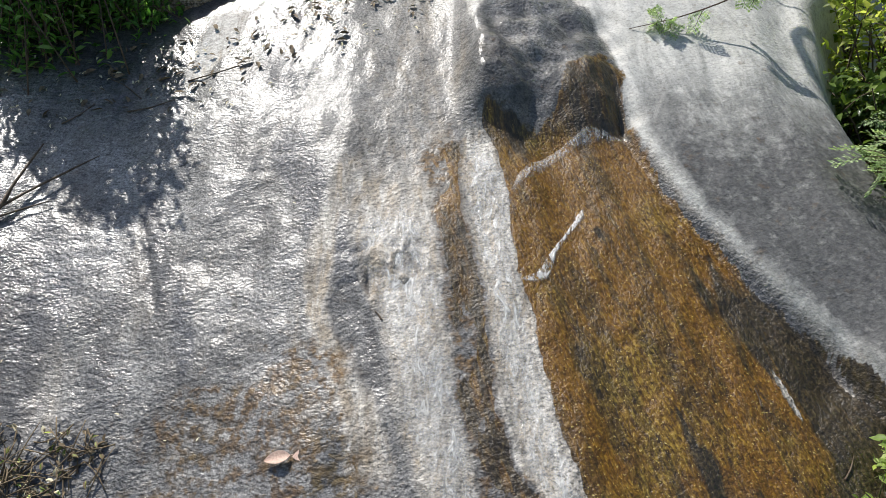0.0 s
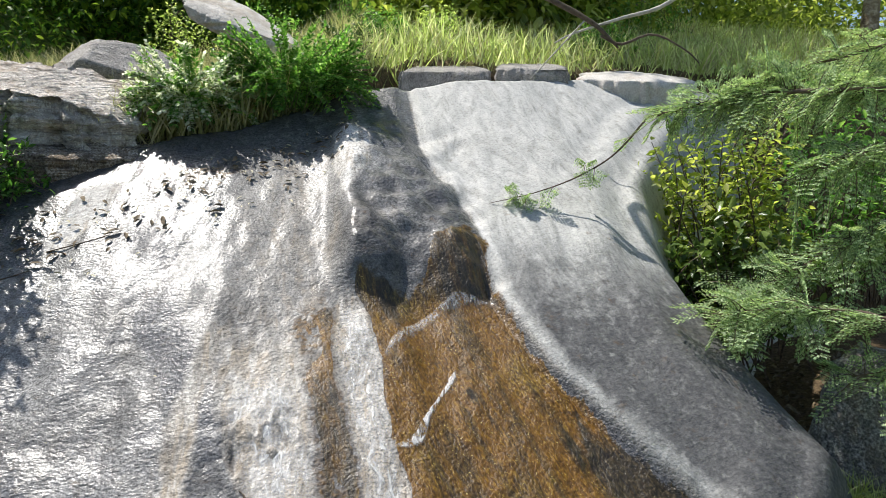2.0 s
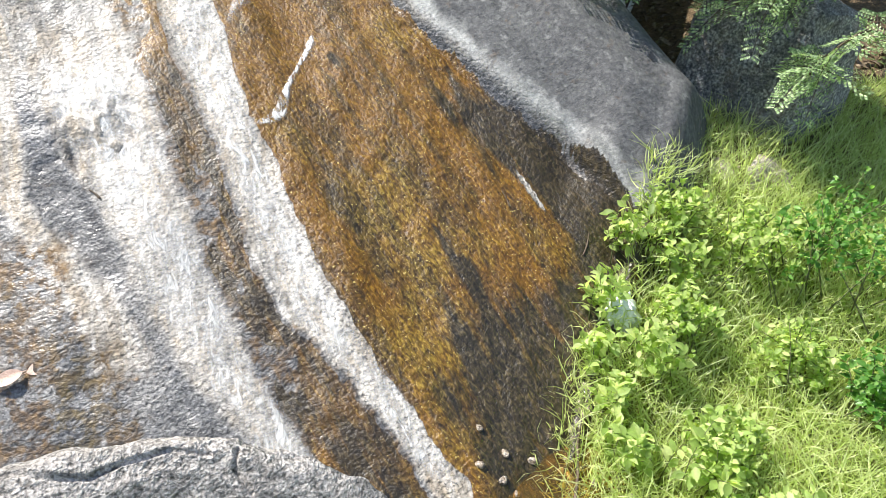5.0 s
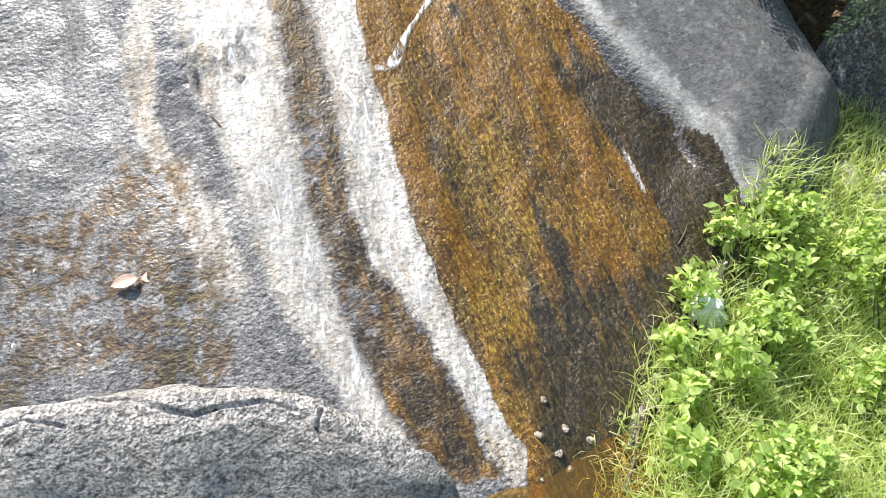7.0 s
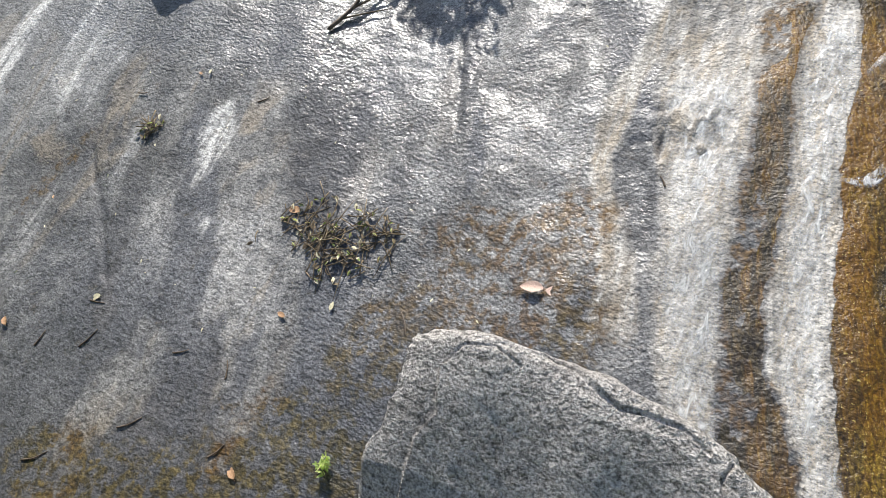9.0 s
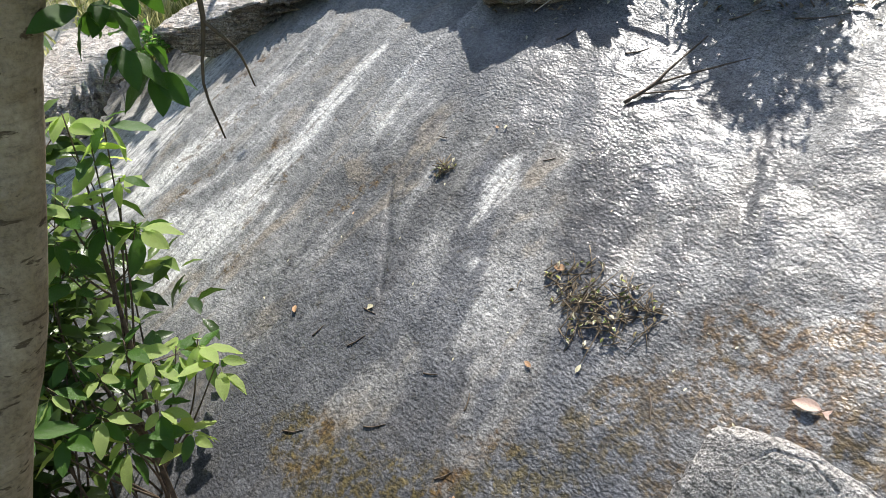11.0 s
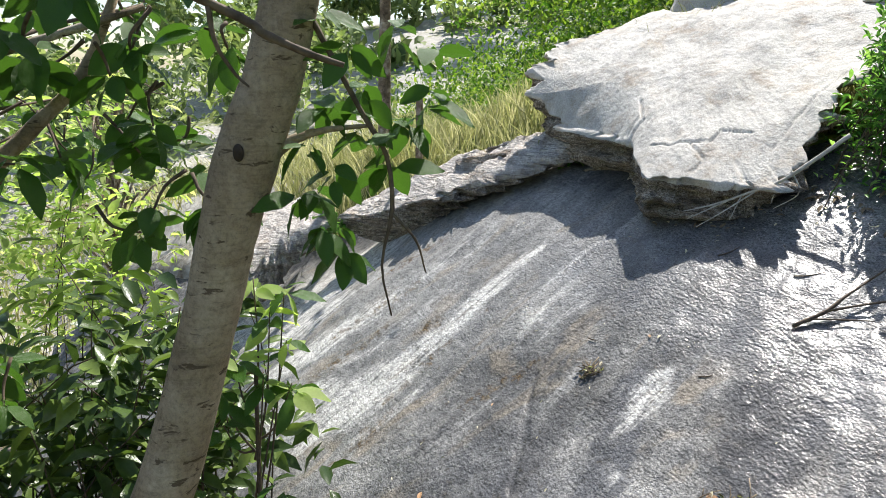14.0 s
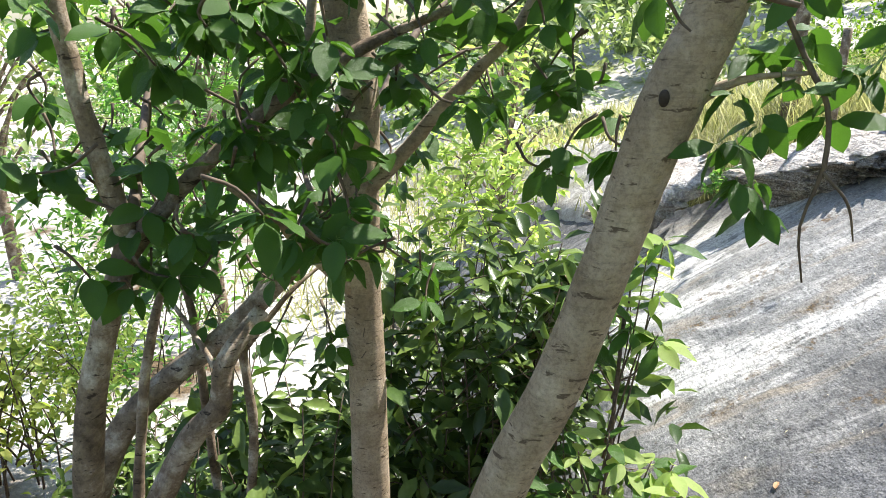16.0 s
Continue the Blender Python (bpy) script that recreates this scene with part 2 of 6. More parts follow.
    mossy = m.ramp(grain, (0.32, (0.018, 0.012, 0.005)), (0.5, (0.085, 0.043, 0.010)), (0.66, (0.17, 0.092, 0.02)))
    mossy = m.mix(m.math("MULTIPLY", stain, 0.6), mossy, m.ramp(grain, (0.32, (0.012, 0.014, 0.007)), (0.5, (0.045, 0.047, 0.016)), (0.66, (0.115, 0.11, 0.04))))
    colour = m.mix(m.math("MULTIPLY", m.ramp(m.math("ADD", moss, torn), (0.15, 0.0), (0.65, 0.92)), m.ramp(m.noise(20, 5, 0.65), (0.43, 0.05), (0.53, 1.0))), colour, mossy)
    soaked = m.math("MULTIPLY", wet, m.math("SUBTRACT", 1.0, m.math("MAXIMUM", m.math("MULTIPLY", paled, 0.9), wash)))
    colour = m.mix(m.math("MULTIPLY", soaked, 0.75), colour, m.mix(1.0, colour, (0.60, 0.62, 0.66), "MULTIPLY"))
    tuft = m.sheared(0.28, (90, 48), 4, 0.62, 0.5)
    rust = m.ramp(tuft, (0.30, (0.045, 0.02, 0.002)), (0.45, (0.105, 0.047, 0.004)), (0.56, (0.16, 0.076, 0.006)), (0.70, (0.27, 0.15, 0.017)))
    rust = m.mix(m.ramp(m.sheared(0.28, (9, 1.8), 5, 0.6, 0.9), (0.49, 0.0), (0.62, 0.8)), rust,
                 m.ramp(tuft, (0.34, (0.014, 0.009, 0.003)), (0.55, (0.06, 0.036, 0.008)), (0.70, (0.15, 0.095, 0.02))))
    rust = m.mix(m.ramp(m.noise(2.3, 5, 0.6), (0.52, 0.0), (0.68, 0.35)), rust, m.ramp(tuft, (0.38, (0.02, 0.018, 0.003)), (0.53, (0.19, 0.145, 0.016)), (0.66, (0.46, 0.37, 0.07))))
    rust = m.mix(m.ramp(m.noise(125, 1, 0.5), (0.68, 0.0), (0.74, 0.55)), rust, (0.60, 0.48, 0.16))
    rust = m.mix(m.ramp(m.sheared(0.28, (34, 12), 4, 0.6, 0.6), (0.30, 0.6), (0.36, 0.0)), rust, (0.02, 0.012, 0.004))
    murky = m.ramp(m.math("ADD", murk, m.math("MULTIPLY", m.math("SUBTRACT", m.sheared(0.3, (22, 5), 5, 0.65, 0.6), 0.5), 2.0)), (0.30, 0.0), (0.80, 0.95))
    rust = m.mix(murky, rust, m.ramp(tuft, (0.34, (0.007, 0.006, 0.004)), (0.52, (0.026, 0.02, 0.010)), (0.68, (0.08, 0.06, 0.03))))
    slime = crisp(algae, 0.40, 0.56)
    colour = m.mix(slime, colour, rust)
    gloss = m.ramp(m.noise(9, 4, 0.6), (0.3, 0.40), (0.7, 0.6))
    rough = m.mix(wet, (0.78, 0.78, 0.78), gloss)
    rough = m.mix(m.math("MULTIPLY", algae, 0.8), rough, (0.38, 0.38, 0.38))
    ripple = m.noise(1.0, 3, 0.6, (52, 72, 72), 0.0)
    height = m.math("ADD", m.math("MULTIPLY", ripple, m.math("ADD", 0.25, m.math("MULTIPLY", m.math("MULTIPLY", wet, 0.8), m.math("SUBTRACT", 1.0, m.math("MAXIMUM", m.math("MULTIPLY", pale, 0.6), m.math("MULTIPLY", algae, 0.85)))))), m.math("MULTIPLY", m.noise(80, 3, 0.6), m.math("SUBTRACT", 0.6, m.math("MULTIPLY", dry, 0.35))))
    height = m.math("ADD", height, m.math("MULTIPLY", m.math("MULTIPLY", tuft, algae), 0.35))
    normal = m.bump(height, 0.010, 1.0)
    film = m.math("MULTIPLY", m.math("MULTIPLY", wet, m.ramp(m.noise(3.5, 5, 0.6), (0.35, 0.4), (0.65, 0.95))), m.math("SUBTRACT", 1.0, m.math("MAXIMUM", m.math("MULTIPLY", algae, 0.6), m.math("MULTIPLY", pale, 0.82))))
    m.put(m.bsdf.inputs["Coat Weight"], film)
    m.put(m.bsdf.inputs["Coat Roughness"], m.math("SUBTRACT", 0.26, m.math("MULTIPLY", dark, 0.12)))
    m.bsdf.inputs["Coat IOR"].default_value = 1.6
    m.put(m.bsdf.inputs["Coat Normal"], m.bump(m.math("ADD", ripple, m.math("MULTIPLY", m.noise(80, 2, 0.5), 0.35)), 0.0034, 1.0))
    return m.finish(colour, rough, normal, 0.4)


def rock_material(name, dark, mid, light, rust=0.0, bump=0.02, scale=1.0, lichen=0.0, speck=0.8, strata=0.0):
    m = Maker(name)
    fine = m.noise(170 * scale, 2, 0.55)
    broad = m.noise(4.5 * scale, 6, 0.62, None, 0.6)
    crust = m.noise(24 * scale, 5, 0.62)
    pits = m.noise(62 * scale, 4, 0.62)
    colour = m.ramp(fine, (0.32, dark), (0.5, mid), (0.68, light))
    colour = m.mix(0.8, colour, m.ramp(broad, (0.32, 0.62), (0.5, 1.05), (0.68, 1.25)), "MULTIPLY")
    colour = m.mix(speck, colour, m.ramp(pits, (0.34, 0.34), (0.46, 1.0), (0.64, 1.2)), "MULTIPLY")
    if rust:
        colour = m.mix(m.math("MULTIPLY", m.ramp(m.noise(5, 7, 0.7), (0.5, 0.0), (0.64, 1.0)), rust), colour, (0.27, 0.175, 0.085))
    if lichen:
        colour = m.mix(m.math("MULTIPLY", m.ramp(crust, (0.53, 0.0), (0.6, 1.0)), lichen), colour, dark)
    if strata:
        beds = m.noise(1.0, 5, 0.65, (5, 5, 55), 0.7)
        colour = m.mix(strata, colour, m.mix(1.0, colour, m.ramp(beds, (0.36, 0.22), (0.46, 0.85), (0.62, 1.2)), "MULTIPLY"))
        crust = m.math("ADD", crust, m.math("MULTIPLY", beds, 1.2))
    height = m.math("ADD", m.math("MULTIPLY", crust, 0.8), m.math("ADD", m.math("MULTIPLY", fine, 0.2), m.math("MULTIPLY", pits, 0.6)))
    return m.finish(colour, m.ramp(crust, (0.3, 0.7), (0.7, 0.92)), m.bump(height, bump, 0.9), 0.35)


def leaf_material(name, deep, mid, bright, gloss=0.42, shine=0.35, tint=(1.3, 1.4, 0.75)):
    m = Maker(name)
    pick = m.chance()
    colour = m.ramp(pick, (0.0, deep), (0.55, mid), (0.9, bright), (1.0, bright))
    colour = m.mix(0.5, colour, m.ramp(m.noise(55, 3), (0.3, 0.7), (0.7, 1.25)), "MULTIPLY")
    m.finish(colour, gloss, m.bump(m.noise(130, 2), 0.003, 0.4), 0.32)
    glow = m.nodes.new("ShaderNodeBsdfTranslucent")
    m.put(glow.inputs[0], m.mix(1.0, colour, tint, "MULTIPLY"))
    both = m.nodes.new("ShaderNodeMixShader")
    both.inputs[0].default_value = shine
    m.links.new(m.bsdf.outputs[0], both.inputs[1])
    m.links.new(glow.outputs[0], both.inputs[2])
    m.links.new(both.outputs[0], m.out.inputs[0])
    return m.mat


def bark_material(name, dark, mid, light, ring=30.0):
    m = Maker(name)
    rings = m.noise(1.0, 6, 0.7, (20, 20, ring * 4), 0.6)
    blotch = m.noise(9, 7, 0.68)
    colour = m.ramp(blotch, (0.32, dark), (0.5, mid), (0.66, light))
    colour = m.mix(0.8, colour, m.ramp(m.noise(130, 4, 0.75), (0.34, 0.66), (0.5, 1.0), (0.66, 1.2)), "MULTIPLY")
    colour = m.mix(0.7, colour, m.ramp(rings, (0.36, 0.72), (0.46, 1.0), (0.7, 1.08)), "MULTIPLY")
    colour = m.mix(m.ramp(m.noise(1.0, 4, 0.6, (24, 24, 85), 0.5), (0.615, 0.0), (0.66, 0.85)), colour, (dark[0] * 0.35, dark[1] * 0.32, dark[2] * 0.3))
    return m.finish(colour, 0.82, m.bump(m.math("ADD", m.math("MULTIPLY", rings, 0.7), m.noise(70, 5, 0.75)), 0.006, 0.8), 0.25)


def ground_material():
    m = Maker("hill_ground")
    green, bare = m.zone("cover")[0:2]
    soil = m.ramp(m.noise(45, 6, 0.75), (0.3, (0.035, 0.024, 0.014)), (0.55, (0.13, 0.09, 0.05)), (0.75, (0.3, 0.22, 0.13)))
    grass = m.ramp(m.noise(14, 6, 0.7), (0.3, (0.05, 0.09, 0.015)), (0.5, (0.16, 0.2, 0.04)), (0.7, (0.36, 0.36, 0.12)))
    stone = m.ramp(m.noise(9, 6, 0.7), (0.3, (0.30, 0.28, 0.25)), (0.7, (0.62, 0.60, 0.56)))
    colour = m.mix(m.math("MULTIPLY", green, m.ramp(m.noise(1.1, 5, 0.6), (0.30, 0.0), (0.46, 1.0))), soil, grass)
    colour = m.mix(m.math("MULTIPLY", bare, m.ramp(m.noise(0.7, 6, 0.65), (0.36, 0.0), (0.48, 1.0))), colour, stone)
    return m.finish(colour, 0.9, m.bump(m.noise(18, 6, 0.7), 0.06, 0.8), 0.2)


def water_material():
    m = Maker("thin_water")
    foam = m.noise(1.0, 6, 0.65, (34, 13, 13), 1.2)
    m.finish((0.82, 0.83, 0.82), m.ramp(foam, (0.3, 0.06), (0.7, 0.25)), m.bump(m.noise(1.0, 4, 0.6, (70, 22, 22), 1.2), 0.012, 0.7), 0.6)
    clear = m.nodes.new("ShaderNodeBsdfTransparent")
    both = m.nodes.new("ShaderNodeMixShader")
    m.put(both.inputs[0], m.math("MULTIPLY", m.ramp(foam, (0.40, 0.06), (0.54, 0.25), (0.70, 0.75)), m.zone("fade")[0]))
    m.links.new(clear.outputs[0], both.inputs[1])
    m.links.new(m.bsdf.outputs[0], both.inputs[2])
    m.links.new(both.outputs[0], m.out.inputs[0])
    return m.mat


def foam_material():
    m = Maker("white_water")
    n = m.noise(1.0, 3, 0.6, (60, 26, 26), 0.8)
    m.finish((0.8, 0.8, 0.79), 0.15, m.bump(n, 0.012, 0.9), 0.6)
    clear = m.nodes.new("ShaderNodeBsdfTransparent")
    both = m.nodes.new("ShaderNodeMixShader")
    m.put(both.inputs[0], m.math("MULTIPLY", m.ramp(n, (0.40, 0.03), (0.60, 0.8)), m.zone("fade")[0]))
    m.links.new(clear.outputs[0], both.inputs[1])
    m.links.new(m.bsdf.outputs[0], both.inputs[2])
    m.links.new(both.outputs[0], m.out.inputs[0])
    return m.mat


def pool_material():
    m = Maker("pool_water")
    m.finish((0.35, 0.24, 0.1), 0.06, m.bump(m.noise(24, 3, 0.5, None, 0.8), 0.012, 0.5), 0.6)
    clear = m.nodes.new("ShaderNodeBsdfTransparent")
    clear.inputs[0].default_value = (0.9, 0.72, 0.42, 1)
    both = m.nodes.new("ShaderNodeMixShader")
    both.inputs[0].default_value = 0.10
    m.links.new(clear.outputs[0], both.inputs[1])
    m.links.new(m.bsdf.outputs[0], both.inputs[2])
    m.links.new(both.outputs[0], m.out.inputs[0])
    return m.mat


def plain_material(name, dark, light, rough=0.8, scale=40, bump=0.003):
    m = Maker(name)
    n = m.noise(scale, 4, 0.65)
    return m.finish(m.ramp(n, (0.3, dark), (0.7, light)), rough, m.bump(n, bump, 0.6), 0.3)


SLAB = slab_material()
BOULDER = rock_material("grey_boulder", (0.125, 0.115, 0.105), (0.325, 0.303, 0.28), (0.505, 0.475, 0.44), 0.0, 0.022, 1.5, 0.25, 0.9)
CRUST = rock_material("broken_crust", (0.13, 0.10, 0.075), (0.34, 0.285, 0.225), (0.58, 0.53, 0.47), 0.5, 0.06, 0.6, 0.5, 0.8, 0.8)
PALE_ROCK = rock_material("pale_boulder", (0.39, 0.365, 0.33), (0.48, 0.455, 0.415), (0.56, 0.535, 0.50), 0.4, 0.012, 0.6, 0.08, 0.12)
LEDGE_ROCK = rock_material("crusty_ledge", (0.46, 0.41, 0.365), (0.60, 0.55, 0.505), (0.74, 0.70, 0.655), 0.5, 0.05, 0.5, 0.55, 0.5, 0.55)
DARK_ROCK = rock_material("stained_boulder", (0.07, 0.07, 0.072), (0.19, 0.19, 0.188), (0.42, 0.415, 0.40), 0.25, 0.03, 0.6, 0.5, 0.7)
PEBBLE = rock_material("pebble_stone", (0.2, 0.17, 0.13), (0.4, 0.34, 0.27), (0.6, 0.55, 0.48), 0.3, 0.008, 2.0)
GROUND = ground_material()
WATER = water_material()
POOL = pool_material()
FOAM = foam_material()
BARK = bark_material("smooth_bark", (0.21, 0.155, 0.10), (0.31, 0.24, 0.165), (0.43, 0.35, 0.26))
MOTTLED = bark_material("mottled_bark", (0.07, 0.05, 0.034), (0.22, 0.165, 0.115), (0.52, 0.46, 0.38), 9)
TWIG = plain_material("brown_twig", (0.05, 0.035, 0.025), (0.16, 0.12, 0.085))
PALE_TWIG = plain_material("bleached_twig", (0.32, 0.29, 0.25), (0.58, 0.55, 0.5))
STEM = plain_material("green_stem", (0.06, 0.075, 0.025), (0.16, 0.17, 0.07))
LITTER = plain_material("leaf_litter", (0.045, 0.032, 0.02), (0.26, 0.20, 0.125), 0.85, 25)
DEAD_LEAF = plain_material("dead_leaf", (0.28, 0.14, 0.06), (0.52, 0.34, 0.2), 0.6, 30)
STRAW_LEAF = plain_material("straw_leaf", (0.4, 0.36, 0.22), (0.66, 0.6, 0.42), 0.6, 30)
PINK_LEAF = plain_material("pink_leaf", (0.50, 0.30, 0.23), (0.74, 0.58, 0.48), 0.6, 25)
PLASTIC = plain_material("white_plastic", (0.6, 0.63, 0.66), (0.82, 0.84, 0.86), 0.35, 20)
LEAF_BROAD = leaf_material("broad_leaf", (0.024, 0.062, 0.013), (0.052, 0.122, 0.02), (0.14, 0.24, 0.045), 0.34, 0.38)
LEAF_DARK = leaf_material("dark_leaf", (0.036, 0.064, 0.02), (0.082, 0.135, 0.034), (0.165, 0.23, 0.06), 0.28, 0.3)
LEAF_BUSH = leaf_material("bush_leaf", (0.055, 0.15, 0.03), (0.12, 0.27, 0.055), (0.28, 0.45, 0.14), 0.3, 0.55)
LEAF_SILVER = leaf_material("silvery_leaf", (0.28, 0.38, 0.18), (0.68, 0.72, 0.55), (0.92, 0.92, 0.86), 0.5, 0.6, (1.15, 1.15, 1.0))
LEAF_LIGHT = leaf_material("fresh_leaf", (0.21, 0.30, 0.08), (0.40, 0.51, 0.17), (0.64, 0.69, 0.33), 0.45, 0.6)
LEAF_LIME = leaf_material("lime_leaf", (0.13, 0.18, 0.035), (0.28, 0.34, 0.075), (0.52, 0.54, 0.17), 0.45, 0.6)
# distance haze is mixed into this paler leaf colour for far trees
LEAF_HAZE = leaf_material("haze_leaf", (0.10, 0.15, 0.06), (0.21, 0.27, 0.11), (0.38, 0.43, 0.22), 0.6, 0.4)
LEAF_FEATHER = leaf_material("feather_leaf", (0.17, 0.26, 0.13), (0.32, 0.43, 0.22), (0.54, 0.63, 0.40), 0.5, 0.4)
GRASS = leaf_material("green_grass", (0.38, 0.44, 0.15), (0.54, 0.62, 0.26), (0.78, 0.80, 0.50), 0.5, 0.62, (1.12, 1.2, 0.8))
DRY_GRASS = leaf_material("dry_grass", (0.23, 0.24, 0.10), (0.42, 0.42, 0.20), (0.64, 0.60, 0.40), 0.6, 0.5, (1.1, 1.12, 0.85))
WOODS = leaf_material("woods_leaf", (0.03, 0.085, 0.014), (0.11, 0.21, 0.028), (0.27, 0.37, 0.055), 0.5, 0.48)


# ---- builders ----
def mesh_of(name, verts, faces, smooth=True):
    data = bpy.data.meshes.new(name)
    data.from_pydata([tuple(v) for v in np.asarray(verts, float).tolist()], [], faces)
    if smooth:
        data.polygons.foreach_set("use_smooth", np.ones(len(data.polygons), bool))
    data.update()
    return data


def thing(name, label, category, group="", at=(0, 0, 0)):
    ob = new(name)
    ob.location = at
    return tagged(ob, label, category, group)


def part(name, data, material, parent, label=""):
    """One mesh object under a thing or a part; data: a mesh, or verts and faces in world metres."""
    if isinstance(data, tuple):
        base = np.zeros(3)
        up = parent
        while up is not None:
            base = base + np.array(up.location)
            up = up.parent
        data = mesh_of(name, np.asarray(data[0], float) - base, data[1])
    if not data.materials:
        data.materials.append(material)
    ob = new(name, data)
    ob.parent = parent
    return tagged(ob, label)


def solid(name, data, material, label, category, group="", kind="", at=(0, 0, 0)):
    """A thing of one mesh."""
    data = mesh_of(name, np.asarray(data[0], float) - np.array(at), data[1])
    data.materials.append(material)
    ob = new(name, data)
    ob.location = at
    return tagged(ob, label, category, group, kind)


def joined(pieces):
    verts, faces, count = [], [], 0
    for v, f in pieces:
        if len(v) == 0:
            continue
        verts.append(np.asarray(v, float))
        faces += [tuple(int(i) + count for i in face) for face in f]
        count += len(v)
    return np.concatenate(verts), faces


def grid_faces(rows, cols):
    a = np.arange(rows * cols).reshape(rows, cols)
    q = np.stack([a[:-1, :-1], a[:-1, 1:], a[1:, 1:], a[1:, :-1]], -1).reshape(-1, 4)
    return [tuple(f) for f in q.tolist()]


def smooth_line(points, n):
    """A smooth curve through points (Catmull-Rom), n samples."""
    p = np.asarray(points, float)
    if len(p) == 2:
        return p[0] + (p[1] - p[0]) * np.linspace(0, 1, n)[:, None]
    p = np.vstack([2 * p[0] - p[1], p, 2 * p[-1] - p[-2]])
    out = []
    for s in np.linspace(0, len(p) - 3 - 1e-6, n):
        i, t = int(s), s - int(s)
        a, b, c, d = p[i:i + 4]
        out.append(0.5 * (2 * b + (c - a) * t + (2 * a - 5 * b + 4 * c - d) * t * t + (3 * b - a - 3 * c + d) * t ** 3))
    return np.array(out)


def tube(points, radii, sides=10, n=24, rough=0.0, seed=0):
    """A tapered, slightly knotty limb along points."""
    line_ = smooth_line(points, n)
    rad = np.interp(np.linspace(0, 1, n), np.linspace(0, 1, len(radii)), radii)
    rng = np.random.RandomState(seed)
    verts = []
    way = np.gradient(line_, axis=0)
    side = np.cross(way[0], (0.31, 0.47, 0.82))
    for k in range(n):
        w = way[k] / np.linalg.norm(way[k])
        side = side - w * side.dot(w)
        side = side / np.linalg.norm(side)
        other = np.cross(w, side)
        for j in range(sides):
            a = 2 * math.pi * j / sides
            r = rad[k] * (1 + rough * (rng.rand() - 0.5))
            verts.append(line_[k] + r * (math.cos(a) * side + math.sin(a) * other))
    faces = [(k * sides + j, k * sides + (j + 1) % sides, (k + 1) * sides + (j + 1) % sides, (k + 1) * sides + j)
             for k in range(n - 1) for j in range(sides)]
    faces.append(tuple(range(sides - 1, -1, -1)))
    faces.append(tuple(range((n - 1) * sides, n * sides)))
    return np.array(verts), faces


LEAF_SHAPE = np.array([(0, 0, 0), (-0.40, 0.30, 0.10), (0, 0.30, 0), (0.40, 0.30, 0.10), (-0.43, 0.62, 0.10), (0, 0.62, 0.0), (0.43, 0.62, 0.10), (0, 1.0, -0.10)])
LEAF_FACES = [(0, 2, 1), (0, 3, 2), (1, 2, 5, 4), (2, 3, 6, 5), (4, 5, 7), (5, 6, 7)]
BLADE_SHAPE = np.array([(-0.5, 0, 0), (0.5, 0, 0), (-0.42, 0.4, 0.03), (0.42, 0.4, 0.03), (-0.25, 0.75, -0.04), (0.25, 0.75, -0.04), (0, 1.0, -0.22)])
BLADE_FACES = [(0, 1, 3, 2), (2, 3, 5, 4), (4, 5, 6)]
TINY_SHAPE = np.array([(0, 0, 0), (-0.5, 0.5, 0), (0, 1, 0), (0.5, 0.5, 0)])
TINY_FACES = [(0, 3, 2, 1)]


def leaves(base, way, size, width, rng, shape=LEAF_SHAPE, faces=LEAF_FACES, flat=0.4):
    """Many leaves: base points, the way each points, its length and its width against that length."""
    base, way = np.asarray(base, float), np.asarray(way, float)
    n = len(base)
    y = way / np.linalg.norm(way, axis=1)[:, None]
    up = rng.normal(0, flat, (n, 3)) + (0, 0, 1)
    x = np.cross(y, up)
    x /= np.linalg.norm(x, axis=1)[:, None] + 1e-9
    z = np.cross(x, y)
    size = np.broadcast_to(size, n)[:, None, None]
    s = shape[None] * np.array((width, 1, 1)) * size
    verts = base[:, None] + s[..., 0:1] * x[:, None] + s[..., 1:2] * y[:, None] + s[..., 2:3] * z[:, None]
    k = len(shape)
    out = []
    for face in faces:
        idx = np.array(face)[None] + (np.arange(n) * k)[:, None]
        out += [tuple(f) for f in idx.tolist()]
    return verts.reshape(-1, 3), out


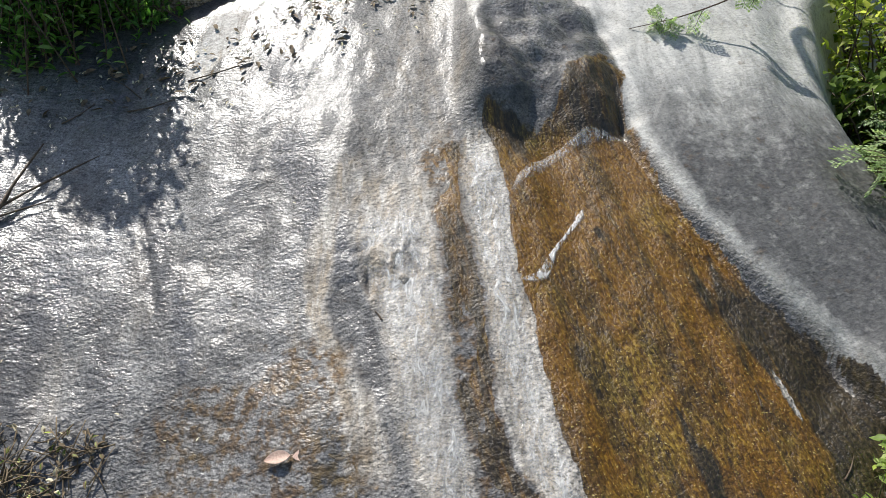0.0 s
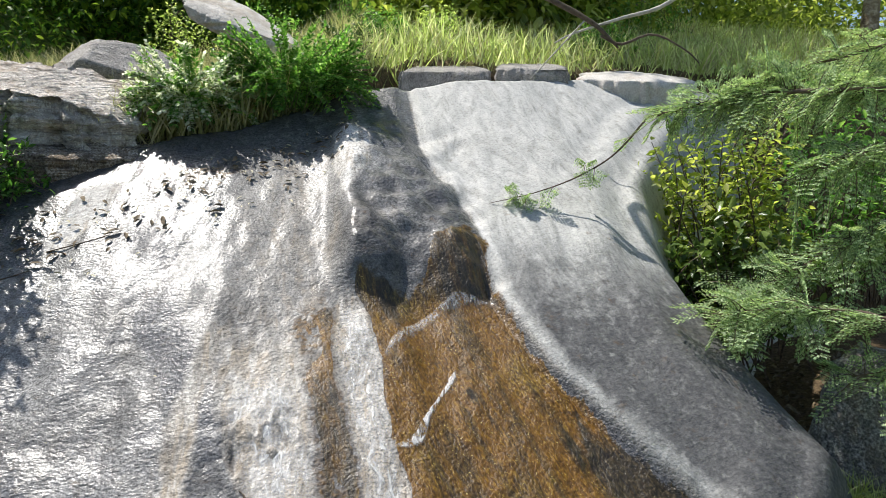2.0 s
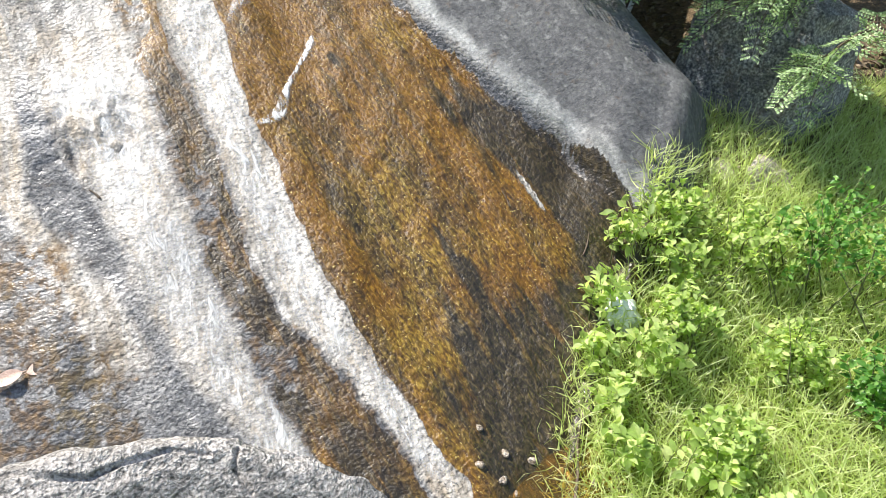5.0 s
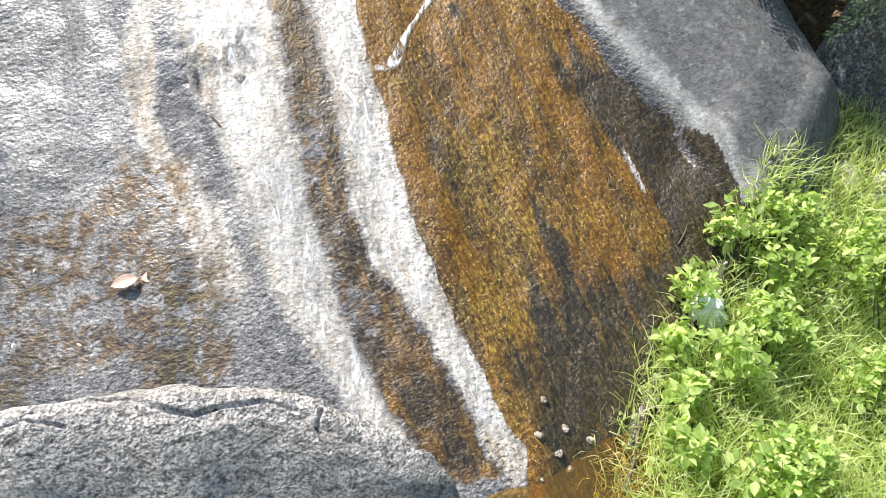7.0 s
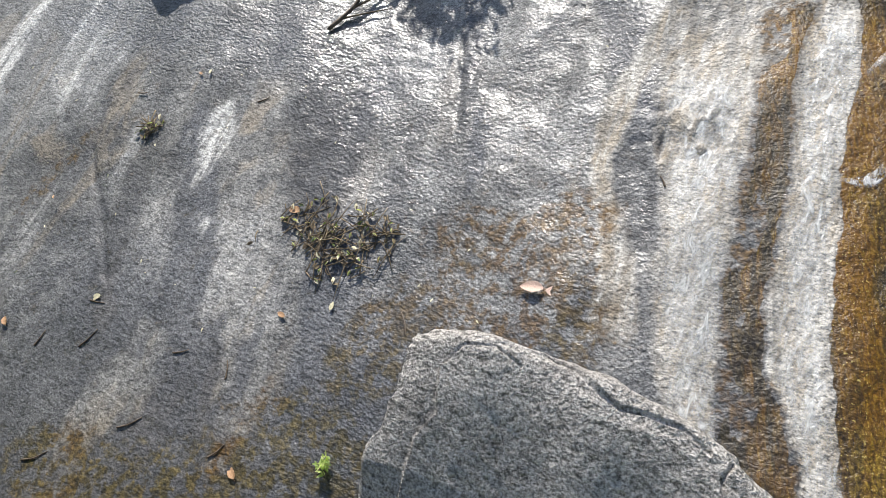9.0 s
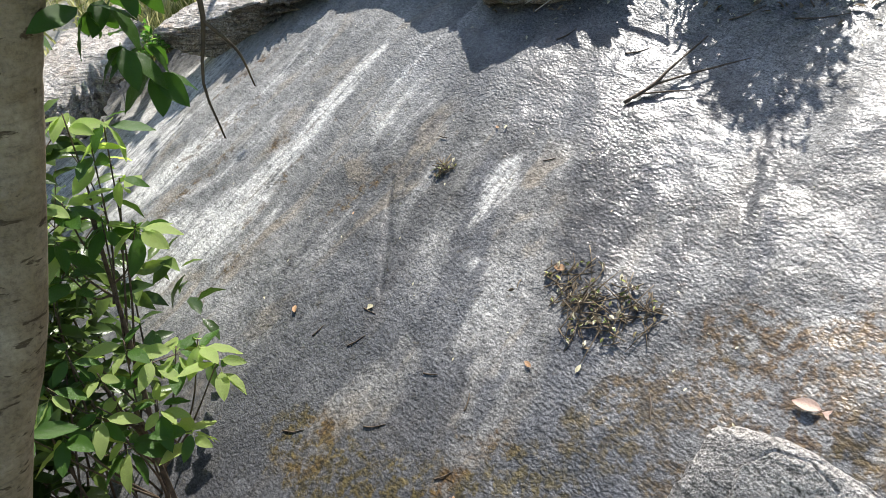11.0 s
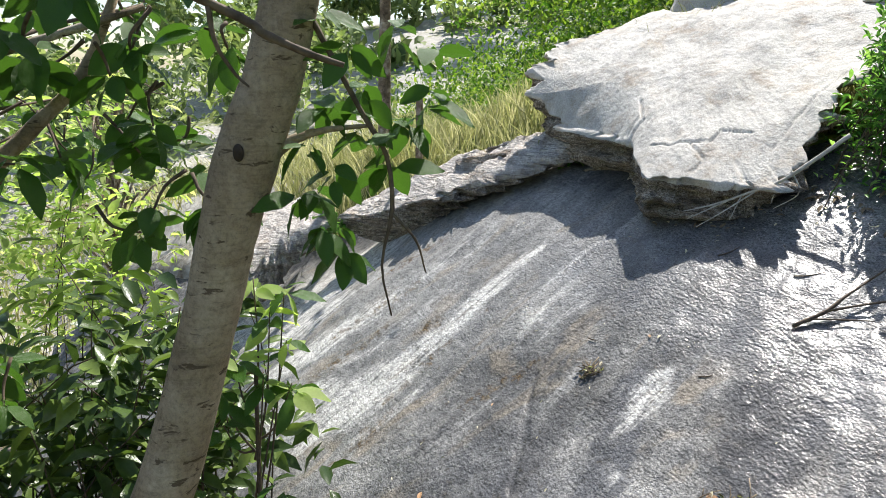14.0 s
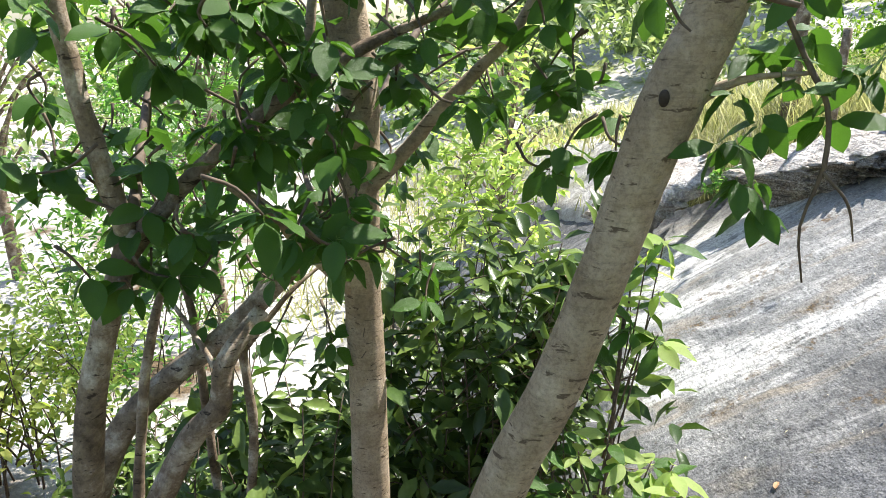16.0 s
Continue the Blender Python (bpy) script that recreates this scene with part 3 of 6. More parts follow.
def bush(name, label, base, reach, stems, per_stem, size, width, leaf, rng_seed, spread=0.2, droop=0.12, category="bush", start=0.3, wood=STEM, thick=0.006, group="", lean=(0, 0, 0), sparse=2):
    """A bush: many bent stems from the ground, leafy along their outer part."""
    rng = np.random.RandomState(rng_seed)
    base, reach = np.array(base, float), np.array(reach, float)
    twigs, where, ways = [], [], []
    for s in range(stems):
        a, h = rng.rand() * 2 * math.pi, rng.rand() ** 0.6
        r = math.sqrt(max(0.0, 1 - (0.25 + 0.75 * h) ** 2 * 0.8)) * (0.5 + 0.6 * rng.rand())
        tip = base + np.array((math.cos(a) * r, math.sin(a) * r, 0.25 + 0.8 * h * (0.7 + 0.4 * rng.rand()))) * reach + np.array(lean)
        foot = base + np.array((rng.normal(0, spread), rng.normal(0, spread), 0)) * reach
        mid = (foot + tip) / 2 + np.array((0, 0, 0.14 * reach[2])) + rng.normal(0, 0.05, 3) * reach
        curve = smooth_line([foot, mid, tip], 14)
        if s % sparse == 0:
            twigs.append(tube(curve[::3], [thick, thick * 0.35], 4, 5))
        for k in range(per_stem):
            f = start + (1 - start) * (k + rng.rand()) / per_stem
            i = min(int(f * 13), 12)
            p = curve[i] + (curve[i + 1] - curve[i]) * (f * 13 - i)
            along = curve[i + 1] - curve[i]
            along /= np.linalg.norm(along)
            out = rng.normal(0, 1, 3)
            out -= along * out.dot(along)
            out /= np.linalg.norm(out)
            ways.append(along * (0.35 + 0.5 * rng.rand()) + out - np.array((0, 0, droop * rng.rand() * 2)))
            where.append(p)
    sizes = size * (0.6 + 0.7 * rng.rand(len(where)))
    ob = thing(name, label, category, group, tuple(base))
    tagged(part("stemwork", joined(twigs), wood, ob), kind="stuff")
    tagged(part("foliage", leaves(where, ways, sizes, width, rng), leaf, ob), kind="stuff")
    return ob


def grass(name, label, spots, height, width, material, seed, lean=0.5, category="grass"):
    """Blades on the given root points; one object of kind stuff."""
    rng = np.random.RandomState(seed)
    n = len(spots)
    ways = np.column_stack([rng.normal(0, lean, n), rng.normal(0, lean, n), np.ones(n)])
    sizes = height * (0.45 + 0.8 * rng.rand(n))
    shape = BLADE_SHAPE * np.array((1, 1, 1.6))
    data = leaves(spots, ways, sizes, width, rng, shape, BLADE_FACES, 2.0)
    return solid(name, data, material, label, category, kind="stuff")


def ball(level):
    bm = bmesh.new()
    bmesh.ops.create_icosphere(bm, subdivisions=level, radius=1.0)
    verts = np.array([v.co[:] for v in bm.verts])
    faces = [tuple(v.index for v in f.verts) for f in bm.faces]
    bm.free()
    return verts, faces


def rock(at, half, turn=(0, 0, 0), cuts=(), level=5, rough=0.03, seed=0, square=0.7, waves=3.0, crack=()):
    """A boulder: a squared ellipsoid, cut flat by planes (normal, distance in its own half sizes' frame), then worn by noise."""
    verts, faces = ball(level)
    verts = np.sign(verts) * np.abs(verts) ** square
    verts = verts / np.linalg.norm(verts, axis=1)[:, None] ** 0.35
    half = np.array(half, float)
    verts = verts * half
    for normal, distance in cuts:
        normal = np.array(normal, float) / np.linalg.norm(normal)
        over = verts @ normal - distance
        verts = verts - np.maximum(over, 0)[:, None] * normal * 0.96
    out = verts / half
    out /= np.linalg.norm(out, axis=1)[:, None] + 1e-9
    x, y, z = verts.T
    bumps = fbm(waves * x + 5.1 * seed + waves * 0.55 * z, waves * y - waves * 0.6 * z, 50 + seed, 6, 0.55)
    layer = fbm(waves * 0.9 * x, waves * 5 * z + waves * 0.5 * y, 70 + seed, 3)
    verts = verts + out * (rough * (2.0 * bumps + 0.8 * layer))[:, None]
    for (cx, cy), (dx, dy), deep in crack:
        d = np.abs((x - cx) * dy - (y - cy) * dx + 0.05 * np.sin(14 * (x * dx + y * dy)))
        along = (x - cx) * dx + (y - cy) * dy
        verts[:, 2] -= deep * np.clip(1 - d / 0.018, 0, 1) * ((along > 0) & (along < 0.3)) * (z > 0)
    spin = np.array(Euler([radians(a) for a in turn]).to_matrix())
    return verts @ spin.T + np.array(at), faces


def outcrop(outline, thick, dome=0.05, under=0.25, rough=0.02, seed=0, waves=4.0, n=150, rings=26, flare=0.0, layers=0.3, roll=0.0, ragged=1.0, cracks=()):
    """A rock that shows its upper face: a rim through the outline's corners, a domed worn face, and broken sides that run in underneath."""
    rim = smooth_line(list(outline) + [outline[0]], n + 1)[:n]
    mid = rim.mean(0)
    t = np.arange(n) / n * 2 * math.pi
    jag = fbm(8 * np.cos(t) + 3 * seed, 8 * np.sin(t), 130 + seed, 4, 0.45)
    even, spread = rim, (rim - mid) * (1, 1, 0.3)
    bite = spread * (rough * 5 * ragged * jag)[:, None] / np.linalg.norm(rim - mid, axis=1).mean()
    rim = rim + bite
    fit = np.linalg.lstsq(np.column_stack([rim[:, :2], np.ones(n)]), rim[:, 2], rcond=None)[0]

    def plane(p):
        return p[:, 0] * fit[0] + p[:, 1] * fit[1] + fit[2]

    rows = []
    for k in range(1, rings + 1):
        f = (k / rings) ** 0.8
        p = mid + (even - mid) * f + bite * f ** 9
        p[:, 2] = plane(p) + (even[:, 2] - plane(even)) * f ** 4 + dome * (1 - f ** 3) - roll * (max(0.0, f - 0.8) / 0.2) ** 2
        rows.append(p)
    top_rows = len(rows)
    flat = np.array((1, 1, 0))
    for k in range(1, 13):
        f = k / 12
        out = flare * math.sin(f * math.pi * 0.5) - under * f ** 1.6 + 0.02 * math.sin(f * 3.1)
        p = rim + (rim - mid) * flat * out
        p[:, 2] = rim[:, 2] - roll - thick * f
        rows.append(p)
    verts = np.array(rows).reshape(-1, 3)
    level = np.repeat(np.arange(len(rows)), n)
    x, y, z = verts.T
    side = level >= top_rows - 1
    bumps = fbm(waves * x + 3 * seed + waves * 0.6 * z, waves * y - waves * 0.55 * z, 150 + seed, 6, 0.56)
    strata = fbm(waves * 0.7 * (x + y), waves * 7 * z, 170 + seed, 4)
    away = (verts - mid) * flat
    away = away / (np.linalg.norm(away, axis=1)[:, None] + 1e-6)
    verts = verts + np.where(side[:, None], away * (rough * (2.2 * bumps + 6 * layers * strata))[:, None], np.array((0, 0, 1)) * (rough * 2.4 * bumps)[:, None])
    for path, wide, deep in cracks:
        near = np.full(len(verts), 9.0)
        for (ax, ay), (bx, by) in zip(path, path[1:]):
            f = np.clip(((x - ax) * (bx - ax) + (y - ay) * (by - ay)) / ((bx - ax) ** 2 + (by - ay) ** 2), 0, 1)
            near = np.minimum(near, np.hypot(x - ax - f * (bx - ax), y - ay - f * (by - ay)))
        verts[:, 2] -= deep * np.clip(1.2 - near / wide, 0, 1) * (level < top_rows)
    verts = np.vstack([verts, mid + (0, 0, dome), mid - (0, 0, thick)])
    faces = [(k * n + j, k * n + (j + 1) % n, (k + 1) * n + (j + 1) % n, (k + 1) * n + j) for k in range(len(rows) - 1) for j in range(n)]
    faces = [f[::-1] for f in faces]
    faces += [(len(verts) - 2, j, (j + 1) % n) for j in range(n)]
    last = (len(rows) - 1) * n
    faces += [(len(verts) - 1, last + (j + 1) % n, last + j) for j in range(n)]
    return verts, faces


# ---- the slab ----
def band(x, y, left, right, low, high, soft=0.02):
    return step(-soft, soft, x - left) * step(-soft, soft, right - x) * step(low - 0.06, low + 0.06, y) * step(high + 0.06, high - 0.06, y)


def spot(x, y, cx, cy, rx, ry, soft=0.5):
    d = np.hypot((x - cx) / rx, (y - cy) / ry)
    return step(1 + soft, 1 - soft, d)


def stream_left(y):
    return line(y, (0.95, 0.50), (1.02, 0.46), (1.28, 0.34), (1.51, 0.20), (1.75, 0.15), (2.0, 0.12), (2.37, 0.05), (2.65, 0.08))


def brown_left(y):
    return line(y, (0.95, 0.30), (1.11, 0.22), (1.28, 0.15), (1.41, 0.10), (1.66, 0.04), (1.89, 0.0), (2.21, -0.04), (2.47, -0.05), (2.6, 0.02))


def fall_left(y):
    return line(y, (0.95, 0.17), (1.2, 0.06), (1.42, -0.07), (1.67, -0.15), (1.95, -0.24), (2.15, -0.33), (2.5, -0.36))


def spaced(a, b, step_fine, fine_from, fine_to, step_wide):
    return np.unique(np.round(np.concatenate([np.arange(a, fine_from, step_wide), np.arange(fine_from, fine_to, step_fine), np.arange(fine_to, b + 1e-6, step_wide)]), 5))


def relief(x, y):
    """The slab's own lumps: scoops and flutes running down it."""
    x, y = np.asarray(x, float), np.asarray(y, float)
    crest = step(2.58, 2.72, y) * step(4.0, 3.6, y) * step(0.02, 0.16, x) * step(0.86, 0.70, x)
    rise = 0.075 * step(2.58, 2.86, y) * step(4.0, 3.0, y) * step(0.0, 0.18, x) * step(0.9, 0.7, x)
    folds = 0.5 - np.abs(fbm(x * 2.6, y * 1.3, 29, 4))
    return (0.085 * fbm(x * 1.5, y * 0.9, 21, 4) + 0.03 * fbm(x * 4.5, y * 1.6, 27, 3) + 0.022 * fbm(x * 7, y * 5, 22, 4) + 0.03 * folds
            + rise + crest * (0.13 * fbm(x * 5, y * 8, 28, 3) - 0.16 * (x - 0.42)))


def strip(x, y, ax, ay, bx, by, wide, soft=0.5):
    """A tapering stroke between two points."""
    f = np.clip(((x - ax) * (bx - ax) + (y - ay) * (by - ay)) / ((bx - ax) ** 2 + (by - ay) ** 2), 0, 1)
    d = np.hypot(x - ax - f * (bx - ax), y - ay - f * (by - ay)) / wide
    return step(1 + soft, 1 - soft, d / (0.25 + 0.75 * np.sin(math.pi * (0.08 + 0.84 * f))))


def build_slab():
    xs = spaced(-8.0, 3.6, 0.011, -2.9, 1.9, 0.028)
    ys = spaced(-1.2, 5.2, 0.011, 0.7, 3.0, 0.024)
    x, y = np.meshgrid(xs, ys)
    z = slab_z(x, y)
    wob = 0.05 * fbm(x * 6, y * 3, 11, 4)
    ragged = 0.10 * fbm(x * 14, y * 8, 12, 5)
    xw = x + 0.6 * wob + 0.7 * ragged + 0.03 * fbm(x * 3, y * 4, 13, 3)
    right, left = algae_right(y), algae_left(y)
    sill = line(x, (-0.2, 2.60), (0.1, 2.70), (0.3, 2.66), (0.55, 2.60), (0.78, 2.66)) + 0.5 * ragged
    algae = band(xw, y, left, right + 0.3 * step(1.6, 1.5, y), 0.4, 9, 0.012) * step(sill + 0.05, sill - 0.05, y)
    over = band(xw + 1.2 * ragged, y + 1.5 * ragged, line(y, (2.55, 0.28), (2.7, 0.38), (2.85, 0.52), (2.98, 0.64)), right, 2.5, 2.98, 0.07)
    algae = np.maximum(algae, 0.85 * over)
    dim = np.maximum(spot(x + 2 * ragged, y + ragged, 0.80, 1.24, 0.15, 0.13, 0.6), 0.6 * spot(x + ragged, y + ragged, 0.60, 1.20, 0.09, 0.09, 0.6))
    murk = np.maximum(np.maximum(1.0 * dim, 0.8 * over * step(2.58, 2.7, y)), 0.95 * step(0.34, 0.20, right - xw + 0.8 * ragged) * step(2.25, 1.95, y) * step(1.2, 1.45, y))
    murk = np.maximum(murk, 0.95 * strip(x + 0.7 * ragged, y, 0.70, 1.66, 0.84, 1.32, 0.03, 0.8))
    murk = np.maximum(murk, 0.7 * strip(x + 0.5 * ragged, y, 0.95, 2.18, 0.97, 1.80, 0.025, 0.6))
    murk = np.maximum(murk, 0.9 * step(1.62, 1.34, y + 2 * ragged) * step(0.52, 0.72, x + ragged))
    murk = np.maximum(murk, 0.7 * step(2.42, 2.6, y + ragged) * step(0.45, 0.25, x))
    murk = np.maximum(murk, 0.6 * strip(x + 0.5 * ragged, y, 0.42, 1.86, 0.46, 1.62, 0.03, 0.6))
    murk = np.maximum(murk, 0.55 * strip(x + 0.5 * ragged, y, 0.56, 2.24, 0.64, 2.08, 0.03, 0.6))
    gaps = step(-0.10, 0.03, fbm(x * 12, y * 5, 65, 4) + 0.12 * step(1.9, 2.3, y) + 0.03)
    algae = np.maximum(algae, 0.95 * gaps * band(xw, y, brown_left(y) + 0.015, stream_left(y) - 0.01, 0.95, 2.56, 0.014))
    murk = np.maximum(murk, (0.75 - 0.5 * step(2.15, 2.35, y)) * band(xw, y, brown_left(y), stream_left(y), 0.95, 2.56, 0.014))
    slits = np.maximum(spot(x + 0.35 * (y - 1.74), y, 1.08, 1.74, 0.013, 0.075, 0.4), spot(x + 0.45 * (y - 1.8), y, 1.285, 1.80, 0.010, 0.06, 0.4))
    algae = algae * (1 - slits)
    brown = band(xw, y, brown_left(y), stream_left(y), 0.95, 2.56, 0.014)
    fall = band(xw, y, fall_left(y), brown_left(y), 0.8, 2.45, 0.03)
    stream = band(xw, y, stream_left(y), left, 0.9, 2.64, 0.014)
    cream = band(xw, y, line(y, (1.57, -0.29), (1.83, -0.42), (2.06, -0.50), (2.26, -0.48), (2.6, -0.40)),
                 line(y, (1.53, -0.14), (1.72, -0.26), (1.96, -0.38), (2.2, -0.39), (2.6, -0.28)), 1.45, 2.5, 0.03)
    hollow = spot(x + 0.42 * (y - 1.85) + 0.2 * ragged, y, -0.285, 1.85, 0.065, 0.19, 0.3)
    edge = x - right
    dome = step(-0.01, 0.03, edge + 0.3 * wob) * step(1.45, 1.6, y)
    # pale dry patches and rims
    wedge = band(xw, y, line(y, (3.1, 0.10), (3.75, 0.04)), line(y, (3.1, 0.12), (3.35, 0.24), (3.75, 0.26)), 3.1, 3.72, 0.02)
    patch = band(xw, y, line(y, (3.0, -1.2), (3.45, -1.16)), line(y, (3.0, -1.12), (3.2, -0.98), (3.45, -0.95)), 3.04, 3.43, 0.02)
    rim = dome * step(0.09, 0.02, edge + 0.5 * ragged) * 0.7 * step(1.8, 2.2, y) + dome * step(2.6, 3.1, y + 2 * ragged) * 0.95
    pale = np.maximum.reduce([slits, fall * 0.7, stream * 0.9, cream * 0.85, wedge, patch, rim, 0.45 * band(xw, y, -0.4, 0.1, 2.2, 3.6, 0.2)])
    # thin white runs of water on the left flank
    runs = np.zeros_like(x)
    for ax, ay, bx, by, wide in ((-3.34, 1.40, -3.38, 2.0, 0.05), (-3.82, 1.84, -3.87, 2.08, 0.04), (-3.30, 0.54, -3.37, 1.2, 0.10), (-3.5, 0.25, -3.55, 0.7, 0.09), (-4.93, 0.7, -4.79, 1.6, 0.16), (-3.05, 0.78, -3.09, 1.12, 0.045),
                                 (-1.94, 1.60, -1.96, 1.82, 0.055), (-2.37, 1.42, -2.34, 1.66, 0.03), (-2.01, 1.54, -2.08, 1.68, 0.03), (-4.0, 1.44, -3.93, 1.77, 0.05), (-4.47, 1.1, -4.46, 1.35, 0.07), (-1.84, 1.44, -1.79, 1.34, 0.02),
                                 (-4.1, 0.3, -4.0, 1.2, 0.08), (-4.6, 0.1, -4.5, 1.0, 0.14), (-5.25, 0.2, -5.0, 1.4, 0.2), (-3.7, 0.95, -3.66, 1.5, 0.05), (-2.72, 1.72, -2.7, 1.9, 0.03), (-3.0, 1.9, -3.05, 2.5, 0.035), (-2.85, 1.7, -2.9, 1.95, 0.05), (-2.62, 1.0, -2.66, 1.3, 0.03)):
        runs = np.maximum(runs, (1.0 if wide > 0.075 or ax in (-3.34, -1.94) else 0.5) * strip(x + 0.04 * np.sin(4 * y) + 0.6 * wob + 0.5 * ragged, y + 2 * ragged, ax, ay - 0.15 * (by - ay) * (ax < -2.5), bx, by + 0.15 * (by - ay) * (ax < -2.5), wide * 1.5, 0.95))
    runs = np.maximum(runs, np.maximum(patch, 0.75 * wedge))
    dark = 0.6 * hollow
    dark = np.maximum(dark, 0.42 * spot(x + 2 * ragged, y + ragged, -2.62, 1.36, 0.42, 0.30, 0.7))
    dark = np.maximum(dark, 0.8 * strip(x + 0.5 * ragged, y, -2.56, 1.54, -2.07, 1.17, 0.014, 0.9))
    dark = np.maximum(dark, 0.8 * strip(x + 0.4 * ragged, y, -1.19, 2.42, -1.0, 2.04, 0.010, 0.9))
    dark = np.maximum(dark, 0.55 * strip(x + ragged, y, -1.20, 1.95, -1.02, 1.55, 0.07, 0.9))
    dark = np.maximum(dark, 0.5 * strip(x + ragged, y, -2.12, 1.62, -1.86, 1.34, 0.09, 0.9))
    # upper rim: wet litter, together with shade from the ledges painted in
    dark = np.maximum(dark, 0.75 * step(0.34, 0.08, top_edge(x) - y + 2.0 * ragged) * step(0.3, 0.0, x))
    dark = np.maximum(dark, 1.0 * strip(x + ragged, y, -1.70, 2.24, -1.36, 1.58, 0.17, 0.6))
    dark = np.maximum(dark, 0.6 * strip(x + ragged, y, -1.05, 2.3, -0.98, 2.0, 0.06, 0.7))
    dark = np.maximum(dark, 0.6 * strip(x + ragged, y, -2.24, 1.50, -2.06, 1.05, 0.09, 0.7))
    dark = np.maximum(dark, 0.5 * strip(x + ragged, y, -2.85, 1.4, -2.6, 0.9, 0.12, 0.7))
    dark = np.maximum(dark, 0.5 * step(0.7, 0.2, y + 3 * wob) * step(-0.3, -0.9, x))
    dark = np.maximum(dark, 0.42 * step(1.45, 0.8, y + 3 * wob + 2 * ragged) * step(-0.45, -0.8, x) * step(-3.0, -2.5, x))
    # shadow along the foot of the dome's step, drawn as a dark line
    dark = np.maximum(dark, 0.85 * step(0.03, 0.0, np.abs(edge + 0.012)) * step(3.0, 2.6, y))
    wedge_dark = band(xw, y, line(y, (2.7, 0.10), (3.2, 0.14), (3.3, 0.27), (3.7, 0.26), (4.3, 0.2)), line(y, (2.7, 0.72), (3.0, 0.70), (3.3, 0.55), (3.7, 0.50), (4.3, 0.45)), 2.66, 4.4, 0.03)
    dark = np.maximum(dark, 0.6 * wedge_dark * (0.6 + 0.8 * step(-0.1, 0.15, fbm(x * 6, y * 5, 66, 4))))
    # shade over the dry dome's lower part, put into its colour
    dark = np.maximum(dark, 0.95 * dome * step(2.9, 2.3, y + ragged) * step(0.015, 0.10, edge + 0.5 * ragged))
    dark = dark * (1 - 0.8 * patch)
    moss = np.zeros_like(x)
    for cx, cy, rx, ry in ((-0.45, 1.70, 0.12, 0.13), (-0.70, 1.62, 0.2, 0.12), (-0.45, 1.45, 0.25, 0.09), (-0.9, 1.32, 0.16, 0.12), (-0.95, 0.95, 0.28, 0.1),
                           (-1.65, 0.55, 0.28, 0.13), (-0.33, 1.32, 0.1, 0.12), (-1.2, 0.7, 0.3, 0.1), (-0.02, 2.45, 0.07, 0.12), (-0.55, 3.42, 0.16, 0.05), (-0.97, 0.94, 0.2, 0.1), (-1.79, 0.56, 0.2, 0.1), (-0.94, 1.2, 0.14, 0.1), (-1.1, 0.8, 0.2, 0.08), (-1.4, 0.62, 0.2, 0.06), (-0.55, 1.2, 0.2, 0.08), (-0.36, 1.40, 0.08, 0.07), (-0.40, 1.60, 0.10, 0.10), (-0.72, 1.45, 0.16, 0.10), (-0.58, 1.68, 0.08, 0.06)):
        moss = np.maximum(moss, spot(x + ragged, y + ragged, cx, cy, rx, ry, 0.6))
    for ax, ay, bx, by, wide in ((-3.48, 1.28, -3.44, 1.44, 0.05), (-3.16, 0.95, -3.24, 1.42, 0.035), (-2.98, 0.6, -3.05, 0.95, 0.06), (-3.72, 0.55, -3.74, 1.2, 0.06), (-4.0, 0.9, -3.92, 1.5, 0.05), (-4.35, 1.3, -4.2, 1.8, 0.05), (-2.75, 1.2, -2.62, 1.6, 0.05)):
        moss = np.maximum(moss, 0.42 * strip(x + 0.6 * ragged, y, ax, ay, bx, by, wide, 0.8))
    moss = np.maximum(moss, 0.55 * brown)
    dark = np.maximum(dark, 0.35 * brown)
    moss = np.maximum(moss, 0.7 * step(-0.05, 0.02, x - right) * step(1.6, 1.5, y))
    # dark runs and blue-black stains down the left flank
    lean = x + (y - 1.5) * (0.05 + 0.5 * step(-2.9, -2.0, x))
    run = fbm(lean * 3.2, y * 0.8, 61, 4)
    stain = step(0.04, 0.2, run + 0.5 * fbm(x * 9, y * 4, 62, 4)) * step(0.2, -0.5, x) * 0.9
    stain = np.maximum(stain, 0.8 * spot(x + 2 * ragged, y, -1.45, 1.9, 0.15, 0.34, 0.6))
    stain = np.maximum(stain, 1.0 * step(1.75, 1.0, y + 3 * ragged) * step(-0.4, -0.9, x) * step(-0.1, 0.1, fbm(x * 4, y * 3, 63, 4) + 0.12))
    stain = stain * (1 - 0.7 * pale) * (1 - dome) * (0.35 + 0.65 * step(-3.0, -1.9, x))
    wet = np.clip(1 - dome - patch, 0, 1) * (1 - 0.8 * step(-0.95, -1.65, x + 0.3 * (y - 1.8) + 1.5 * ragged) * (1 - step(1.75, 2.15, y + 1.5 * ragged) * step(-3.6, -3.0, x)))
    wet = wet * (1 - 0.55 * spot(x, y, -0.35, 2.6, 0.95, 1.1, 0.5))
    wet = np.maximum(wet, 0.8 * stream)
    dry = np.clip(dome + 0.3 * step(-2.0, -3.6, x), 0, 1)
    # relief: scoops, small pits, a flake scar, dents
    z = z + relief(x, y) * (1 - 0.35 * dome) + (0.0075 - 0.0045 * dome) * fbm(x * 20 + 0.8 * wob, y * 30, 23, 2)
    z = z - 2.0 * np.clip(y - top_edge(x) - 0.3, 0, 2) * step(0.3, -0.1, x) - 0.62 * np.clip(y - line(x, (0.0, 4.2), (1.2, 4.22), (1.65, 4.35), (2.2, 4.55), (3, 4.6)), 0, 2) * step(0.0, 0.2, x)
